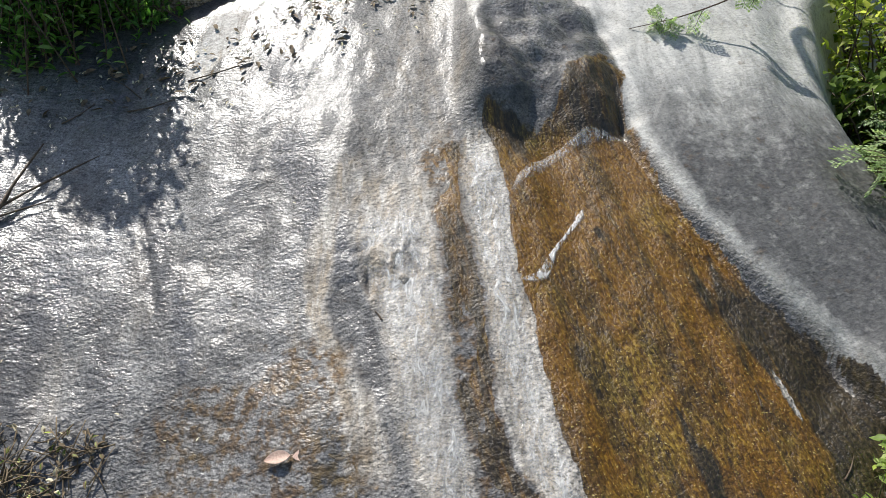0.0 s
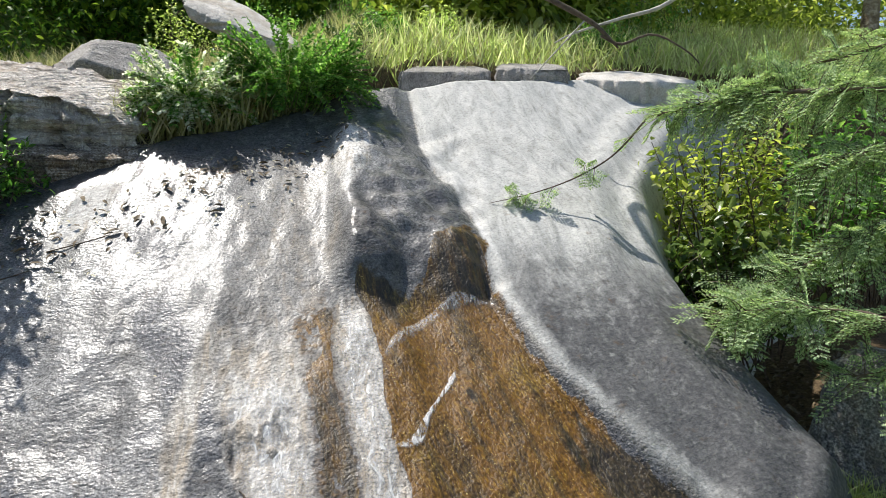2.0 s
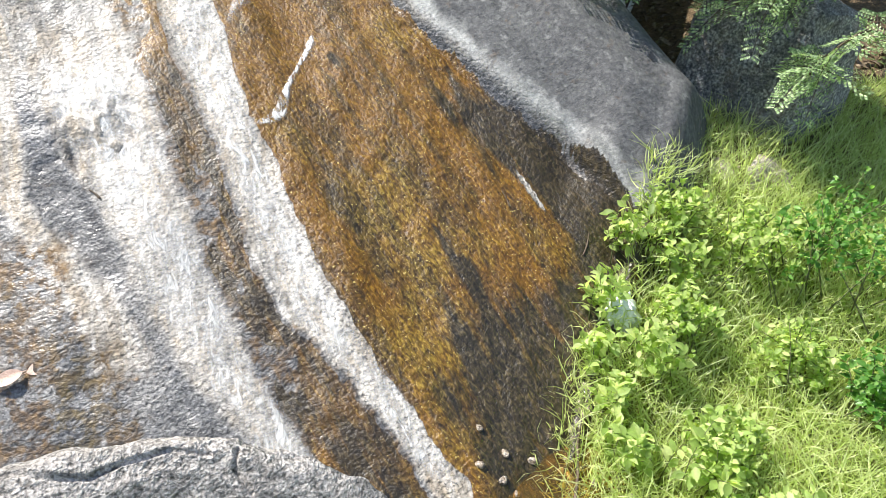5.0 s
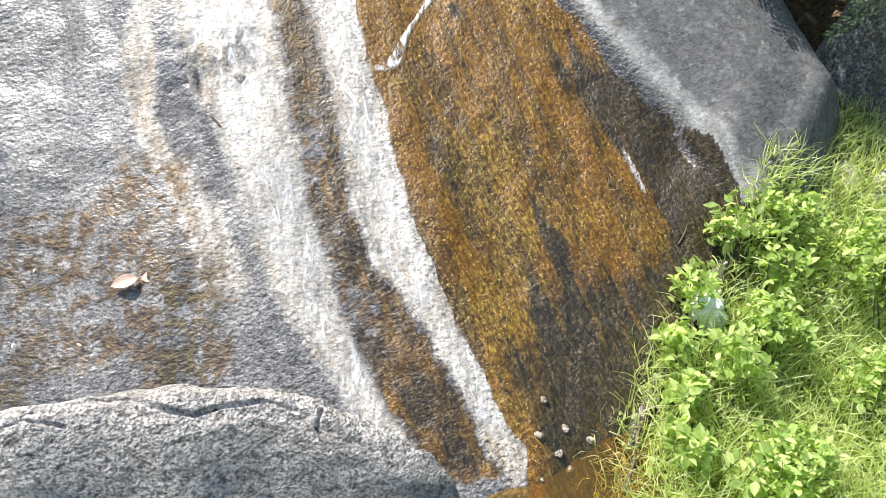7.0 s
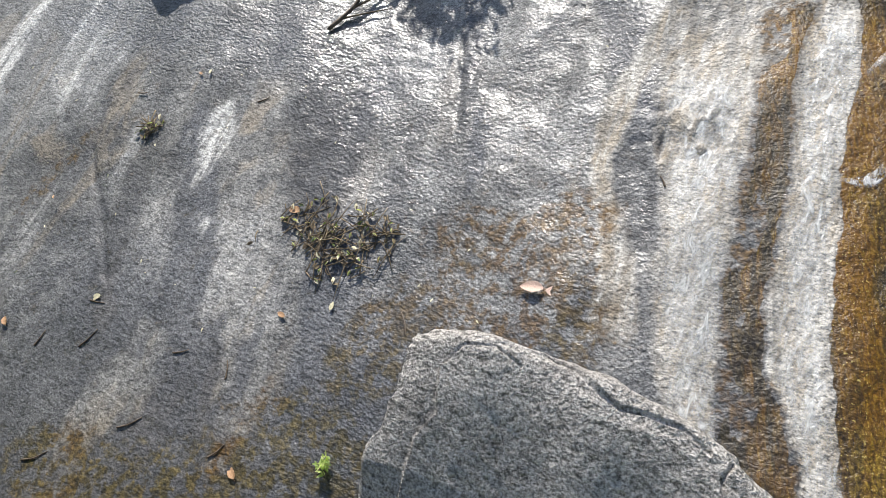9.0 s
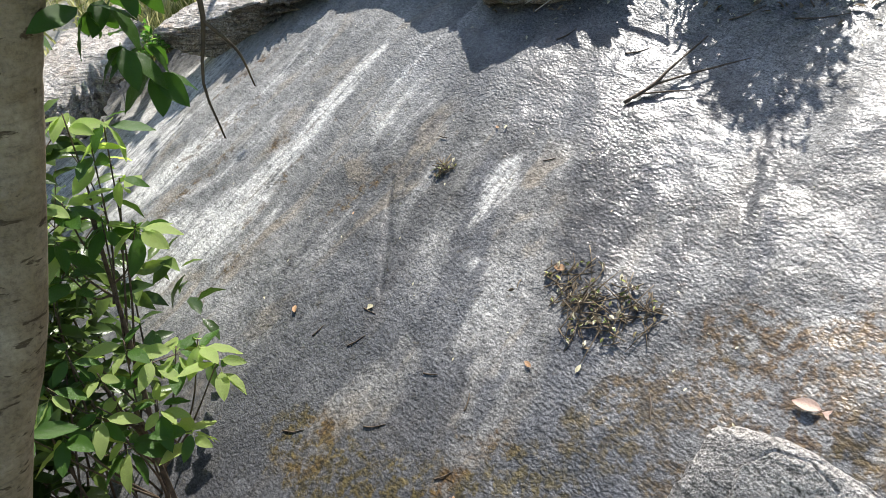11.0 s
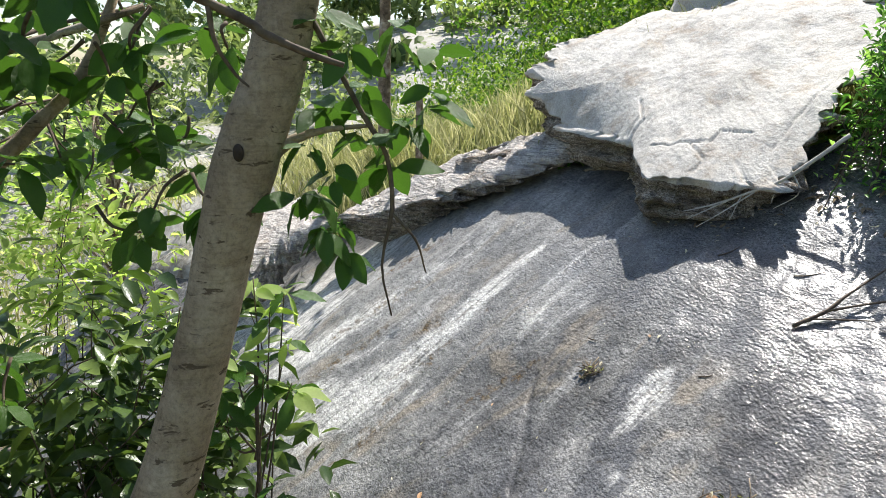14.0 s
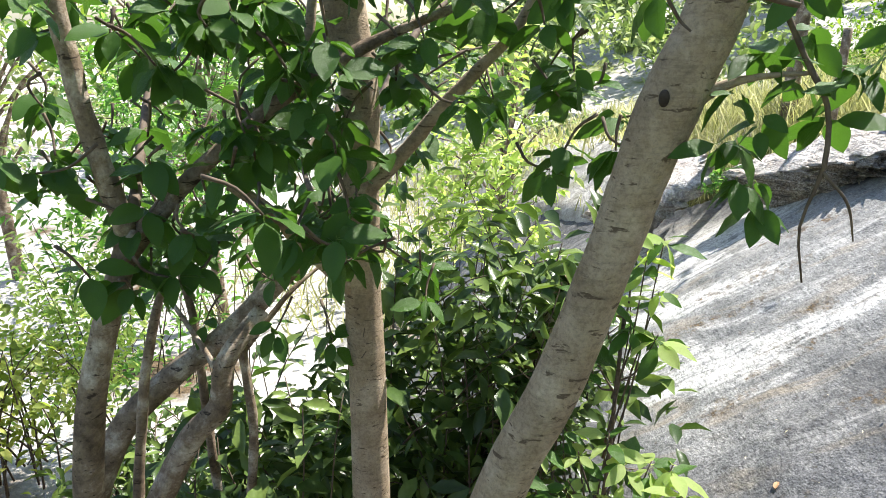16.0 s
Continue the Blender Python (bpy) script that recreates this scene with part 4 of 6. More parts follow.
    z = z - 0.014 * hollow - 0.012 * step(0.03, 0.0, np.abs(edge + 0.01)) * step(3.0, 2.6, y)
    scar = spot(x, y + 0.15 * (x + 0.2), -0.2, 2.07, 0.13, 0.08, 0.2) * fbm(x * 22, y * 22, 24, 3)
    z = z + 0.09 * scar
    for ax, ay, bx, by, deep in ((-0.285, 2.15, -0.275, 2.06, 0.02), (-0.275, 2.06, -0.25, 1.98, 0.02), (-0.36, 2.02, -0.29, 2.03, 0.022), (-0.29, 2.03, -0.25, 1.98, 0.016), (-0.17, 2.09, -0.12, 2.14, 0.02), (-0.12, 2.14, -0.06, 2.12, 0.016), (-0.17, 2.09, -0.13, 2.06, 0.014), (-0.38, 1.96, -0.30, 1.78, 0.010)):
        z = z - deep * 0.6 * strip(x + 0.1 * ragged, y + 0.1 * ragged, ax, ay, bx, by, 0.012, 0.6)
        dark = np.maximum(dark, 35 * deep * strip(x + 0.1 * ragged, y + 0.1 * ragged, ax, ay, bx, by, 0.007, 0.7))
    z = z + 0.003 * fbm((x + 0.42 * y) * 20, y * 2.6, 25, 5) * dome
    z = z - 0.010 * strip(x + 0.5 * ragged, y, -2.56, 1.54, -2.05, 1.1, 0.018, 0.9) - 0.008 * strip(x + 0.4 * ragged, y, -1.19, 2.42, -1.0, 2.0, 0.016, 0.9) - 0.035 * spot(x, y, -2.62, 1.38, 0.4, 0.28, 0.9)
    brink = x - gully(y) + 0.05 * fbm(x * 2, y * 2, 64, 3)
    z = z + 0.016 * np.sin(17 * brink + 1.0) * step(-0.75, -0.25, brink) * step(0.05, -0.05, brink) * step(1.5, 1.8, y)
    z = z + 0.006 * algae * fbm(x * 30, y * 30, 26, 3)
    data = bpy.data.meshes.new("rock_slab")
    verts = np.column_stack([x.ravel(), y.ravel(), z.ravel()])
    rows, cols = x.shape
    a = np.arange(rows * cols).reshape(rows, cols)
    quads = np.stack([a[:-1, :-1], a[:-1, 1:], a[1:, 1:], a[1:, :-1]], -1).reshape(-1, 4)
    data.vertices.add(len(verts))
    data.vertices.foreach_set("co", verts.ravel())
    data.loops.add(quads.size)
    data.loops.foreach_set("vertex_index", quads.ravel())
    data.polygons.add(len(quads))
    data.polygons.foreach_set("loop_start", np.arange(0, quads.size, 4))
    data.update(calc_edges=True)
    data.polygons.foreach_set("use_smooth", np.ones(len(quads), bool))
    for title, masks in (("flow", (edge / 4 + 0.5, y / 8 + 0.3, 0 * x)), ("growth_shade", (algae, pale, dark)), ("state", (moss, wet, dry)), ("tone", (murk, runs, stain))):
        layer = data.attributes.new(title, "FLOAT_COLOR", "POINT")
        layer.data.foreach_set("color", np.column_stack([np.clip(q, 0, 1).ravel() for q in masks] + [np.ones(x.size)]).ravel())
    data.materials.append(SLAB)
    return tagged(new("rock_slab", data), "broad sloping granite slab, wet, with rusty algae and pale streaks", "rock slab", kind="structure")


build_slab()


def build_ground():
    near = np.arange(-9, 6.01, 0.12)
    xs = np.concatenate([-np.geomspace(400, 9.3, 36), near, np.geomspace(6.2, 400, 36)])
    ys = np.concatenate([-np.geomspace(400, 4.2, 34), np.arange(-4, 9.01, 0.12), np.geomspace(9.3, 400, 36)])
    x, y = np.meshgrid(xs, ys)
    z = ground_z(x, y)
    ob = solid("ground", (np.column_stack([x.ravel(), y.ravel(), z.ravel()]), grid_faces(*x.shape)), GROUND,
               "grassy hillside soil with bare pale granite patches", "ground", kind="structure")
    back = y - top_edge(x)
    green = np.maximum(step(0.2, 0.8, back), step(0.0, 0.1, x - bank_edge(y)) * step(1.75, 1.6, y))
    bare = step(-2.4, -3.4, x) * (1 - step(0.0, 0.4, back) * step(-6.6, -6.0, x)) * (1 - step(2.0, 3.2, y) * step(-12, -10, x))
    layer = ob.data.attributes.new("cover", "FLOAT_COLOR", "POINT")
    layer.data.foreach_set("color", np.column_stack([green.ravel(), bare.ravel(), 0 * x.ravel(), np.ones(x.size)]).ravel())
    return ob


build_ground()


def sheet(left, right, low, high, lift, seed, cols=14, rows=110):
    """A thin sheet of water on the slab between two lines."""
    y = np.linspace(low, high, rows)[:, None] * np.ones((1, cols))
    s = np.linspace(0, 1, cols)[None] * np.ones((rows, 1))
    fade = np.minimum(1, np.minimum(y - low, high - y) / 0.1)
    mid = (left(y) + right(y)) / 2
    x = mid + (left(y) + (right(y) - left(y)) * s - mid) * (0.35 + 0.65 * fade) + 0.02 * fbm(y * 9, s * 2, seed, 3)
    z = slab_z(x, y) + relief(x, y) + lift * np.sin(np.pi * np.clip(s, 0.03, 0.97)) ** 0.5 + 0.006 * fbm(x * 40, y * 14, seed + 3, 3)
    return (np.column_stack([x.ravel(), y.ravel(), z.ravel()]), grid_faces(rows, cols)), (np.clip(np.sin(np.pi * s) * 1.2, 0, 1) * np.clip(fade, 0, 1)).ravel()


def water_sheet(label, *shape):
    data, fade = sheet(*shape)
    ob = solid("water_stream", data, WATER, label, "stream", "streams on the slab", "structure")
    layer = ob.data.attributes.new("fade", "FLOAT_COLOR", "POINT")
    layer.data.foreach_set("color", np.column_stack([fade, fade, fade, np.ones(len(fade))]).ravel())


water_sheet("thin white sheet of water running over pale rock", stream_left, algae_left, 0.98, 2.6, 0.007, 81)
water_sheet("wide thin veil of water sliding down the slab", fall_left, brown_left, 0.9, 2.3, 0.007, 84, 18)


def rivulet(points, widths, seed, cols=9, rows=60):
    """A narrow ribbon of white water along a line on the slab."""
    pts = np.array(points, float)
    mid = smooth_line(np.column_stack([pts, 0 * pts[:, 0]]), rows)[:, :2]
    along = np.gradient(mid, axis=0)
    along /= np.linalg.norm(along, axis=1)[:, None]
    across = np.column_stack([-along[:, 1], along[:, 0]])
    t = np.linspace(0, 1, rows)
    wide = np.interp(t, np.linspace(0, 1, len(widths)), widths) * (1 + 0.5 * fbm(t * 9, t * 0, seed, 3))
    s = np.linspace(-1, 1, cols)
    x = mid[:, :1] + across[:, :1] * s * wide[:, None]
    y = mid[:, 1:] + across[:, 1:] * s * wide[:, None]
    z = slab_z(x, y) + relief(x, y) + 0.003 + 0.35 * wide[:, None] * np.sqrt(np.clip(1 - s * s, 0, 1)) * (1 + fbm(x * 60, y * 40, seed, 2))
    fade = np.clip(1.3 * (1 - s[None] ** 2), 0, 1) * np.clip(8 * t * (1 - t) + 0.05, 0, 1)[:, None]
    return (np.column_stack([x.ravel(), y.ravel(), z.ravel()]), grid_faces(rows, cols)), fade.ravel()


for label, points, widths in (("short curling spout of white water across the algae", [(0.52, 2.34), (0.49, 2.28), (0.43, 2.20), (0.38, 2.12), (0.34, 2.04), (0.30, 2.01), (0.25, 2.0)], [0.003, 0.014, 0.007, 0.010, 0.020, 0.016, 0.004]),
                              ("thin grey line of water over the algae's upper edge", [(0.24, 2.34), (0.33, 2.46), (0.46, 2.58), (0.60, 2.65), (0.74, 2.65)], [0.006, 0.03, 0.018, 0.026, 0.005])):
    data, fade = rivulet(points, widths, 33)
    fade = fade * (0.95 if widths[0] < 0.005 else 0.45)
    ob = solid("water_stream", data, FOAM, label, "stream", "streams on the slab", "structure")
    layer = ob.data.attributes.new("fade", "FLOAT_COLOR", "POINT")
    layer.data.foreach_set("color", np.column_stack([fade, fade, fade, np.ones(len(fade))]).ravel())


def pool():
    n, rings = 40, 8
    verts, faces = [(0.72, 1.02, 0.035)], []
    for r in range(1, rings + 1):
        for k in range(n):
            a = 2 * math.pi * k / n
            f = r / rings * (1 + 0.12 * math.sin(3 * a + 1) + 0.06 * math.sin(5 * a))
            verts.append((0.72 + 0.36 * f * math.cos(a), 1.02 + 0.26 * f * math.sin(a), 0.035))
    for k in range(n):
        faces.append((0, 1 + k, 1 + (k + 1) % n))
        for r in range(rings - 1):
            a, b = 1 + r * n, 1 + (r + 1) * n
            faces.append((a + k, b + k, b + (k + 1) % n, a + (k + 1) % n))
    return np.array(verts), faces


solid("pool", pool(), POOL, "small shallow amber pool at the foot of the slab", "pool", kind="structure")


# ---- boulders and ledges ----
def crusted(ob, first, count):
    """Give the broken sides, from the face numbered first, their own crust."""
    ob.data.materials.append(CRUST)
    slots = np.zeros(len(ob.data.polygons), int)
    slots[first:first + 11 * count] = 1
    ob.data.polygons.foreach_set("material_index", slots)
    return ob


def front_boulder():
    """The near boulder: a lit upper band that breaks off over a crack, and a stepped flank."""
    verts, faces = outcrop([(-0.372, 0.47, 0.93), (-0.36, 0.531, 0.98), (-0.36, 0.565, 1.0), (-0.35, 0.605, 1.005), (-0.287, 0.639, 1.015), (-0.183, 0.642, 1.015), (-0.045, 0.656, 1.005), (0.043, 0.641, 0.995), (0.122, 0.618, 0.97), (0.207, 0.579, 0.93), (0.27, 0.53, 0.85),
                            (0.30, 0.40, 0.62), (0.22, 0.27, 0.48), (0.0, 0.22, 0.46), (-0.22, 0.24, 0.50), (-0.36, 0.34, 0.66)], 1.15, 0.05, -0.25, 0.010, 3, 9.0, 640, 150, 0.0, 0.2, 0.022, 0.4,
                           (([(-0.165, 0.632), (-0.124, 0.626), (-0.085, 0.609), (-0.05, 0.603), (-0.02, 0.612), (0.03, 0.618), (0.07, 0.606)], 0.0028, 0.006), ([(0.10, 0.61), (0.092, 0.59), (0.105, 0.57)], 0.003, 0.006),
                            ([(-0.311, 0.44), (-0.308, 0.505), (-0.287, 0.53), (-0.302, 0.565), (-0.275, 0.595), (-0.235, 0.606), (-0.19, 0.600)], 0.0022, 0.004)))
    x, y, z = verts.T
    top = np.arange(len(verts)) < 640 * 150
    lip = np.interp(x, [-0.25, -0.165, -0.124, -0.085, -0.05, -0.02, 0.03, 0.08, 0.2], [0.615, 0.632, 0.626, 0.609, 0.603, 0.612, 0.618, 0.60, 0.56])
    flank = np.interp(y, [0.3, 0.44, 0.505, 0.53, 0.565, 0.60], [-0.27, -0.311, -0.308, -0.287, -0.302, -0.27])
    fall = 0.005 * step(0.003, -0.006, y - lip) * step(-0.26, -0.16, x) * step(0.22, 0.1, x) + 0.014 * step(0.003, -0.004, x - flank) * step(0.60, 0.56, y)
    fall = fall + 0.5 * np.clip(lip - 0.02 - y, 0, 0.4)
    ridge = 0.004 * fbm(x * 16 + y * 30, y * 55, 58, 3) + 0.012 * fbm(x * 7, y * 7, 59, 3)
    verts[:, 2] += np.where(top, ridge - fall, 0)
    return verts, faces


solid("boulder", front_boulder(), BOULDER, "large grey granite boulder with a sloping rough face", "boulder")
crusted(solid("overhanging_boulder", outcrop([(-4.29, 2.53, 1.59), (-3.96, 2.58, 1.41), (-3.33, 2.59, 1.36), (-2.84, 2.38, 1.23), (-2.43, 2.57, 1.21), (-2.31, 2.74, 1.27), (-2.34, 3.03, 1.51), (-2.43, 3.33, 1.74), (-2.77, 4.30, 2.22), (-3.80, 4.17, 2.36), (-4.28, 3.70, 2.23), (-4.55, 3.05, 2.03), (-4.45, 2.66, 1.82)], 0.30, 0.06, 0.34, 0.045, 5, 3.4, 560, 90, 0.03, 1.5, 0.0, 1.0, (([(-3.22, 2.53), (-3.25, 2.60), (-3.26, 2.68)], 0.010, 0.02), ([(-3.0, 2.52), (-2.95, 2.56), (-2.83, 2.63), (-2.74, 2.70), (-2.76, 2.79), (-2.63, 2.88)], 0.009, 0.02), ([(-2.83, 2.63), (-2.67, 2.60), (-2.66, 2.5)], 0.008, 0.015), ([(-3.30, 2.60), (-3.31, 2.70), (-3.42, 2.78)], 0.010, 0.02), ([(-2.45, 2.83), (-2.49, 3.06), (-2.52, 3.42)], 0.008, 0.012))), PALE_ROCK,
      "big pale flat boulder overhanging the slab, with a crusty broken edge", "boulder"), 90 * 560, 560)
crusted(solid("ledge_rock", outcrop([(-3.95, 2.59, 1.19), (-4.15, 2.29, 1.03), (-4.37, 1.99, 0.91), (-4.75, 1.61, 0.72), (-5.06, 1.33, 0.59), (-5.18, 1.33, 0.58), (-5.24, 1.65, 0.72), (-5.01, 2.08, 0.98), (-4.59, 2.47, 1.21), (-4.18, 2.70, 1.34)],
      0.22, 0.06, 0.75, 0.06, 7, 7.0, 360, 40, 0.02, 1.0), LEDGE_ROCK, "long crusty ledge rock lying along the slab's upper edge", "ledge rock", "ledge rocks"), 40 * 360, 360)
solid("ledge_rock", outcrop([(-5.22, 1.13, 0.52), (-5.28, 0.83, 0.28), (-5.22, 0.52, 0.16), (-5.54, 0.40, 0.22), (-5.95, 0.83, 0.48), (-5.75, 1.25, 0.67)], 0.30, 0.04, 0.5, 0.05, 8, 6.0, 260, 34, 0.0, 0.8), LEDGE_ROCK,
      "shorter crusty ledge rock with rusty stains", "ledge rock", "ledge rocks")
solid("ledge_rock", outcrop([(-1.80, 3.55, 1.92), (-1.40, 3.66, 1.90), (-1.07, 3.72, 1.80), (-1.00, 4.0, 1.95), (-1.13, 4.22, 2.02), (-1.51, 4.21, 2.10), (-1.95, 4.06, 2.08)], 0.34, 0.03, 0.15, 0.05, 9, 8.0, 300, 34, 0.0, 0.8), LEDGE_ROCK,
      "flaking layered ledge rock behind the bushes", "ledge rock", "ledge rocks")
solid("ledge_rock", outcrop([(-1.55, 3.45, 1.60), (-1.34, 3.47, 1.60), (-1.11, 3.55, 1.58), (-0.85, 3.66, 1.62), (-0.60, 3.8, 1.66), (-0.94, 4.06, 1.74), (-1.25, 4.08, 1.74), (-1.6, 3.9, 1.70)], 0.2, 0.02, 0.2, 0.025, 10, 7.0, 240, 26), CRUST,
      "low dark ledge rock over the slab's shaded rim", "ledge rock", "ledge rocks")
def firm(corners):
    """Corners kept sharp: extra points close to each one and along the edges."""
    pts = [np.array(c, float) for c in corners]
    return [tuple(a + (b - a) * f) for a, b in zip(pts, pts[1:] + pts[:1]) for f in (0.04, 0.35, 0.65, 0.96)]


for label, corners, seed in (("squared grey rock block at the slab's top", [(0.52, 4.65, 2.22), (1.11, 4.44, 2.23), (1.19, 4.94, 2.32), (0.68, 5.03, 2.32)], 11),
                             ("squared grey rock block beside a dark joint", [(1.17, 4.43, 2.24), (1.62, 4.30, 2.25), (1.76, 4.78, 2.34), (1.29, 4.91, 2.34)], 12)):
    solid("rock_block", outcrop(firm(corners), 0.26, 0.012, 0.01, 0.012, seed, 6.0, 240, 24, 0.0, 0.5, 0.008), BOULDER, label, "rock block", "rock blocks")
solid("flat_rock", outcrop([(1.75, 4.42, 2.20), (2.17, 4.2, 2.18), (2.6, 4.35, 2.20), (2.5, 4.7, 2.3), (2.0, 4.8, 2.3)], 0.2, 0.03, 0.1, 0.02, 13, 5.0, 130, 16), PALE_ROCK, "low pale rock half hidden by grass", "rock")
solid("grey_slab_rock", outcrop([(-1.00, 5.15, 2.68), (-0.80, 5.05, 2.58), (-0.50, 5.05, 2.50), (-0.22, 5.1, 2.43), (-0.30, 5.4, 2.56), (-0.69, 5.5, 2.80), (-0.94, 5.40, 2.82)], 0.10, 0.02, 0.15, 0.02, 14, 6.0, 200, 24), PALE_ROCK,
      "tilted smooth grey rock lying in the undergrowth", "rock")
solid("round_rock", rock((-1.42, 4.85, 2.2), (0.42, 0.26, 0.17), (0, 4, 0), [((0.2, -0.6, 0.8), 0.13), ((-0.6, -0.4, 0.6), 0.17)], 5, 0.035, 15, 0.7, 5.0), BOULDER, "rounded grey rock in dry grass", "rock")
solid("gully_boulder", rock((2.28, 2.0, 0.42), (0.42, 0.34, 0.62), (6, 8, 12), [((-1, -0.25, 0.15), 0.24), ((0.05, -1, 0.2), 0.19), ((0.15, -0.1, 1), 0.42), ((0.9, -0.4, 0.2), 0.30), ((-0.6, -0.1, 0.8), 0.44), ((-0.6, -0.8, 0.0), 0.24)], 6, 0.05, 16, 0.4, 4.0), DARK_ROCK,
      "dark stained boulder standing beside the gully", "boulder")
solid("toe_rock", rock((2.10, 1.68, 0.28), (0.17, 0.10, 0.13), (0, 10, 30), [((-0.5, -0.6, 0.5), 0.06), ((0.6, -0.7, 0.1), 0.05), ((0.1, -0.3, 0.9), 0.07), ((0.8, 0, 0.5), 0.09)], 5, 0.05, 19, 0.4, 9.0), PEBBLE, "tan weathered rock at the boulder's foot", "rock")
solid("small_stone", rock((1.93, 1.74, 0.33), (0.085, 0.06, 0.05), (8, 12, 20), [((-0.3, -0.5, 0.8), 0.025), ((0.7, -0.5, 0.3), 0.04), ((0.2, 0.1, 1), 0.03)], 4, 0.03, 17, 0.4, 14.0), PEBBLE, "small tan stone wedged below the boulder", "stone")
solid("back_boulder", rock((-4.35, 4.3, 2.15), (0.62, 0.5, 0.75), (12, 6, 20), [((0.1, -0.9, 0.4), 0.28), ((-0.8, -0.4, 0.4), 0.38), ((0.9, -0.3, 0.3), 0.42), ((0.2, -0.2, 1), 0.6)], 6, 0.05, 18, 0.4, 3.0), PALE_ROCK, "grey boulder behind the overhanging one", "boulder")


# ---- trees ----
def limbs(ob, rows, material, seed=0):
    """The trunk and its branches; gives back the trunk."""
    made = []
    for k, (name, points, radii) in enumerate(rows):
        big = radii[0] > 0.03
        made.append(part(name, tube(points, radii, 18 if big else 7, 48 if big else 16, 0.05 if big else 0.25, seed + k), TWIG if radii[0] < 0.007 else material, ob))
    return made[0]


def stuff(ob):
    return tagged(ob, kind="stuff")


LEAF_MESHES = {}


def leaf_mesh(material, width, kind):
    """One broad leaf, a unit long along y, with a curved blade and a short stalk."""
    key = (material.name, width, kind)
    if key not in LEAF_MESHES:
        verts, faces = [], []
        bend, cup = (0.10, 0.16, 0.26)[kind], (0.10, 0.18, 0.05)[kind]
        for k in range(9):
            f = k / 8
            w = width * 0.5 * math.sin(math.pi * min(1, f * 1.0) ** 0.85) ** 0.8 if 0 < k < 8 else 0.004
            drop = -bend * f * f
            for s in (-1, -0.5, 0, 0.5, 1):
                verts.append((w * s, 0.12 + 0.88 * f, drop + cup * w * abs(s) * 1.6 + 0.012 * math.sin(k * 2.1 + s * 3)))
        for k in range(8):
            for s in range(4):
                a = k * 5 + s
                faces.append((a, a + 1, a + 6, a + 5))
        base = len(verts)
        verts += [(-0.008, 0, 0.02), (0.008, 0, 0.02), (0.006, 0.13, 0), (-0.006, 0.13, 0)]
        faces.append((base, base + 1, base + 2, base + 3))
        data = mesh_of("leaf", verts, faces)
        data.materials.append(material)
        LEAF_MESHES[key] = data
    return LEAF_MESHES[key]


def place_leaf(parent, material, width, at, way, size, rng):
    y = Vector(way).normalized()
    up = Vector((rng.normal(0, 0.45), rng.normal(0, 0.45), 1))
    x = y.cross(up).normalized()
    z = x.cross(y)
    m = Matrix((x, y, z)).transposed().to_4x4()
    base, up = Vector((0, 0, 0)), parent
    while up is not None:
        base, up = base + up.location, up.parent
    m.translation = Vector(at) - base
    ob = new("leaf", leaf_mesh(material, width, rng.randint(3)))
    ob.parent = parent
    ob.matrix_local = m @ Matrix.Diagonal((size, size, size, 1))
    return ob


def hanging_leaves(parent, material, clusters, each, size, width, seed, reach=0.1, stalk=None):
    """Single leaves in loose drooping whorls, each whorl on its own thin twig."""
    rng = np.random.RandomState(seed)
    for c in clusters:
        c = np.array(c, float)
        holder = parent
        if stalk is not None:
            foot = c + np.array((rng.normal(0, 0.05), rng.normal(0, 0.05), reach * rng.uniform(1.0, 1.8)))
            holder = part("twig", tube([foot, (foot + c) / 2 + rng.normal(0, 0.012, 3), c], [0.004, 0.0022], 5, 7, 0.2, seed), stalk, parent)
        for k in range(each):
            a = 2 * math.pi * (k + rng.rand()) / each
            d = np.array((math.cos(a), math.sin(a), rng.uniform(-1.3, 0.15)))
            place_leaf(holder, material, width, c + np.array((0, 0, reach * rng.uniform(-0.2, 0.5))), d, size * rng.uniform(0.65, 1.2), rng)


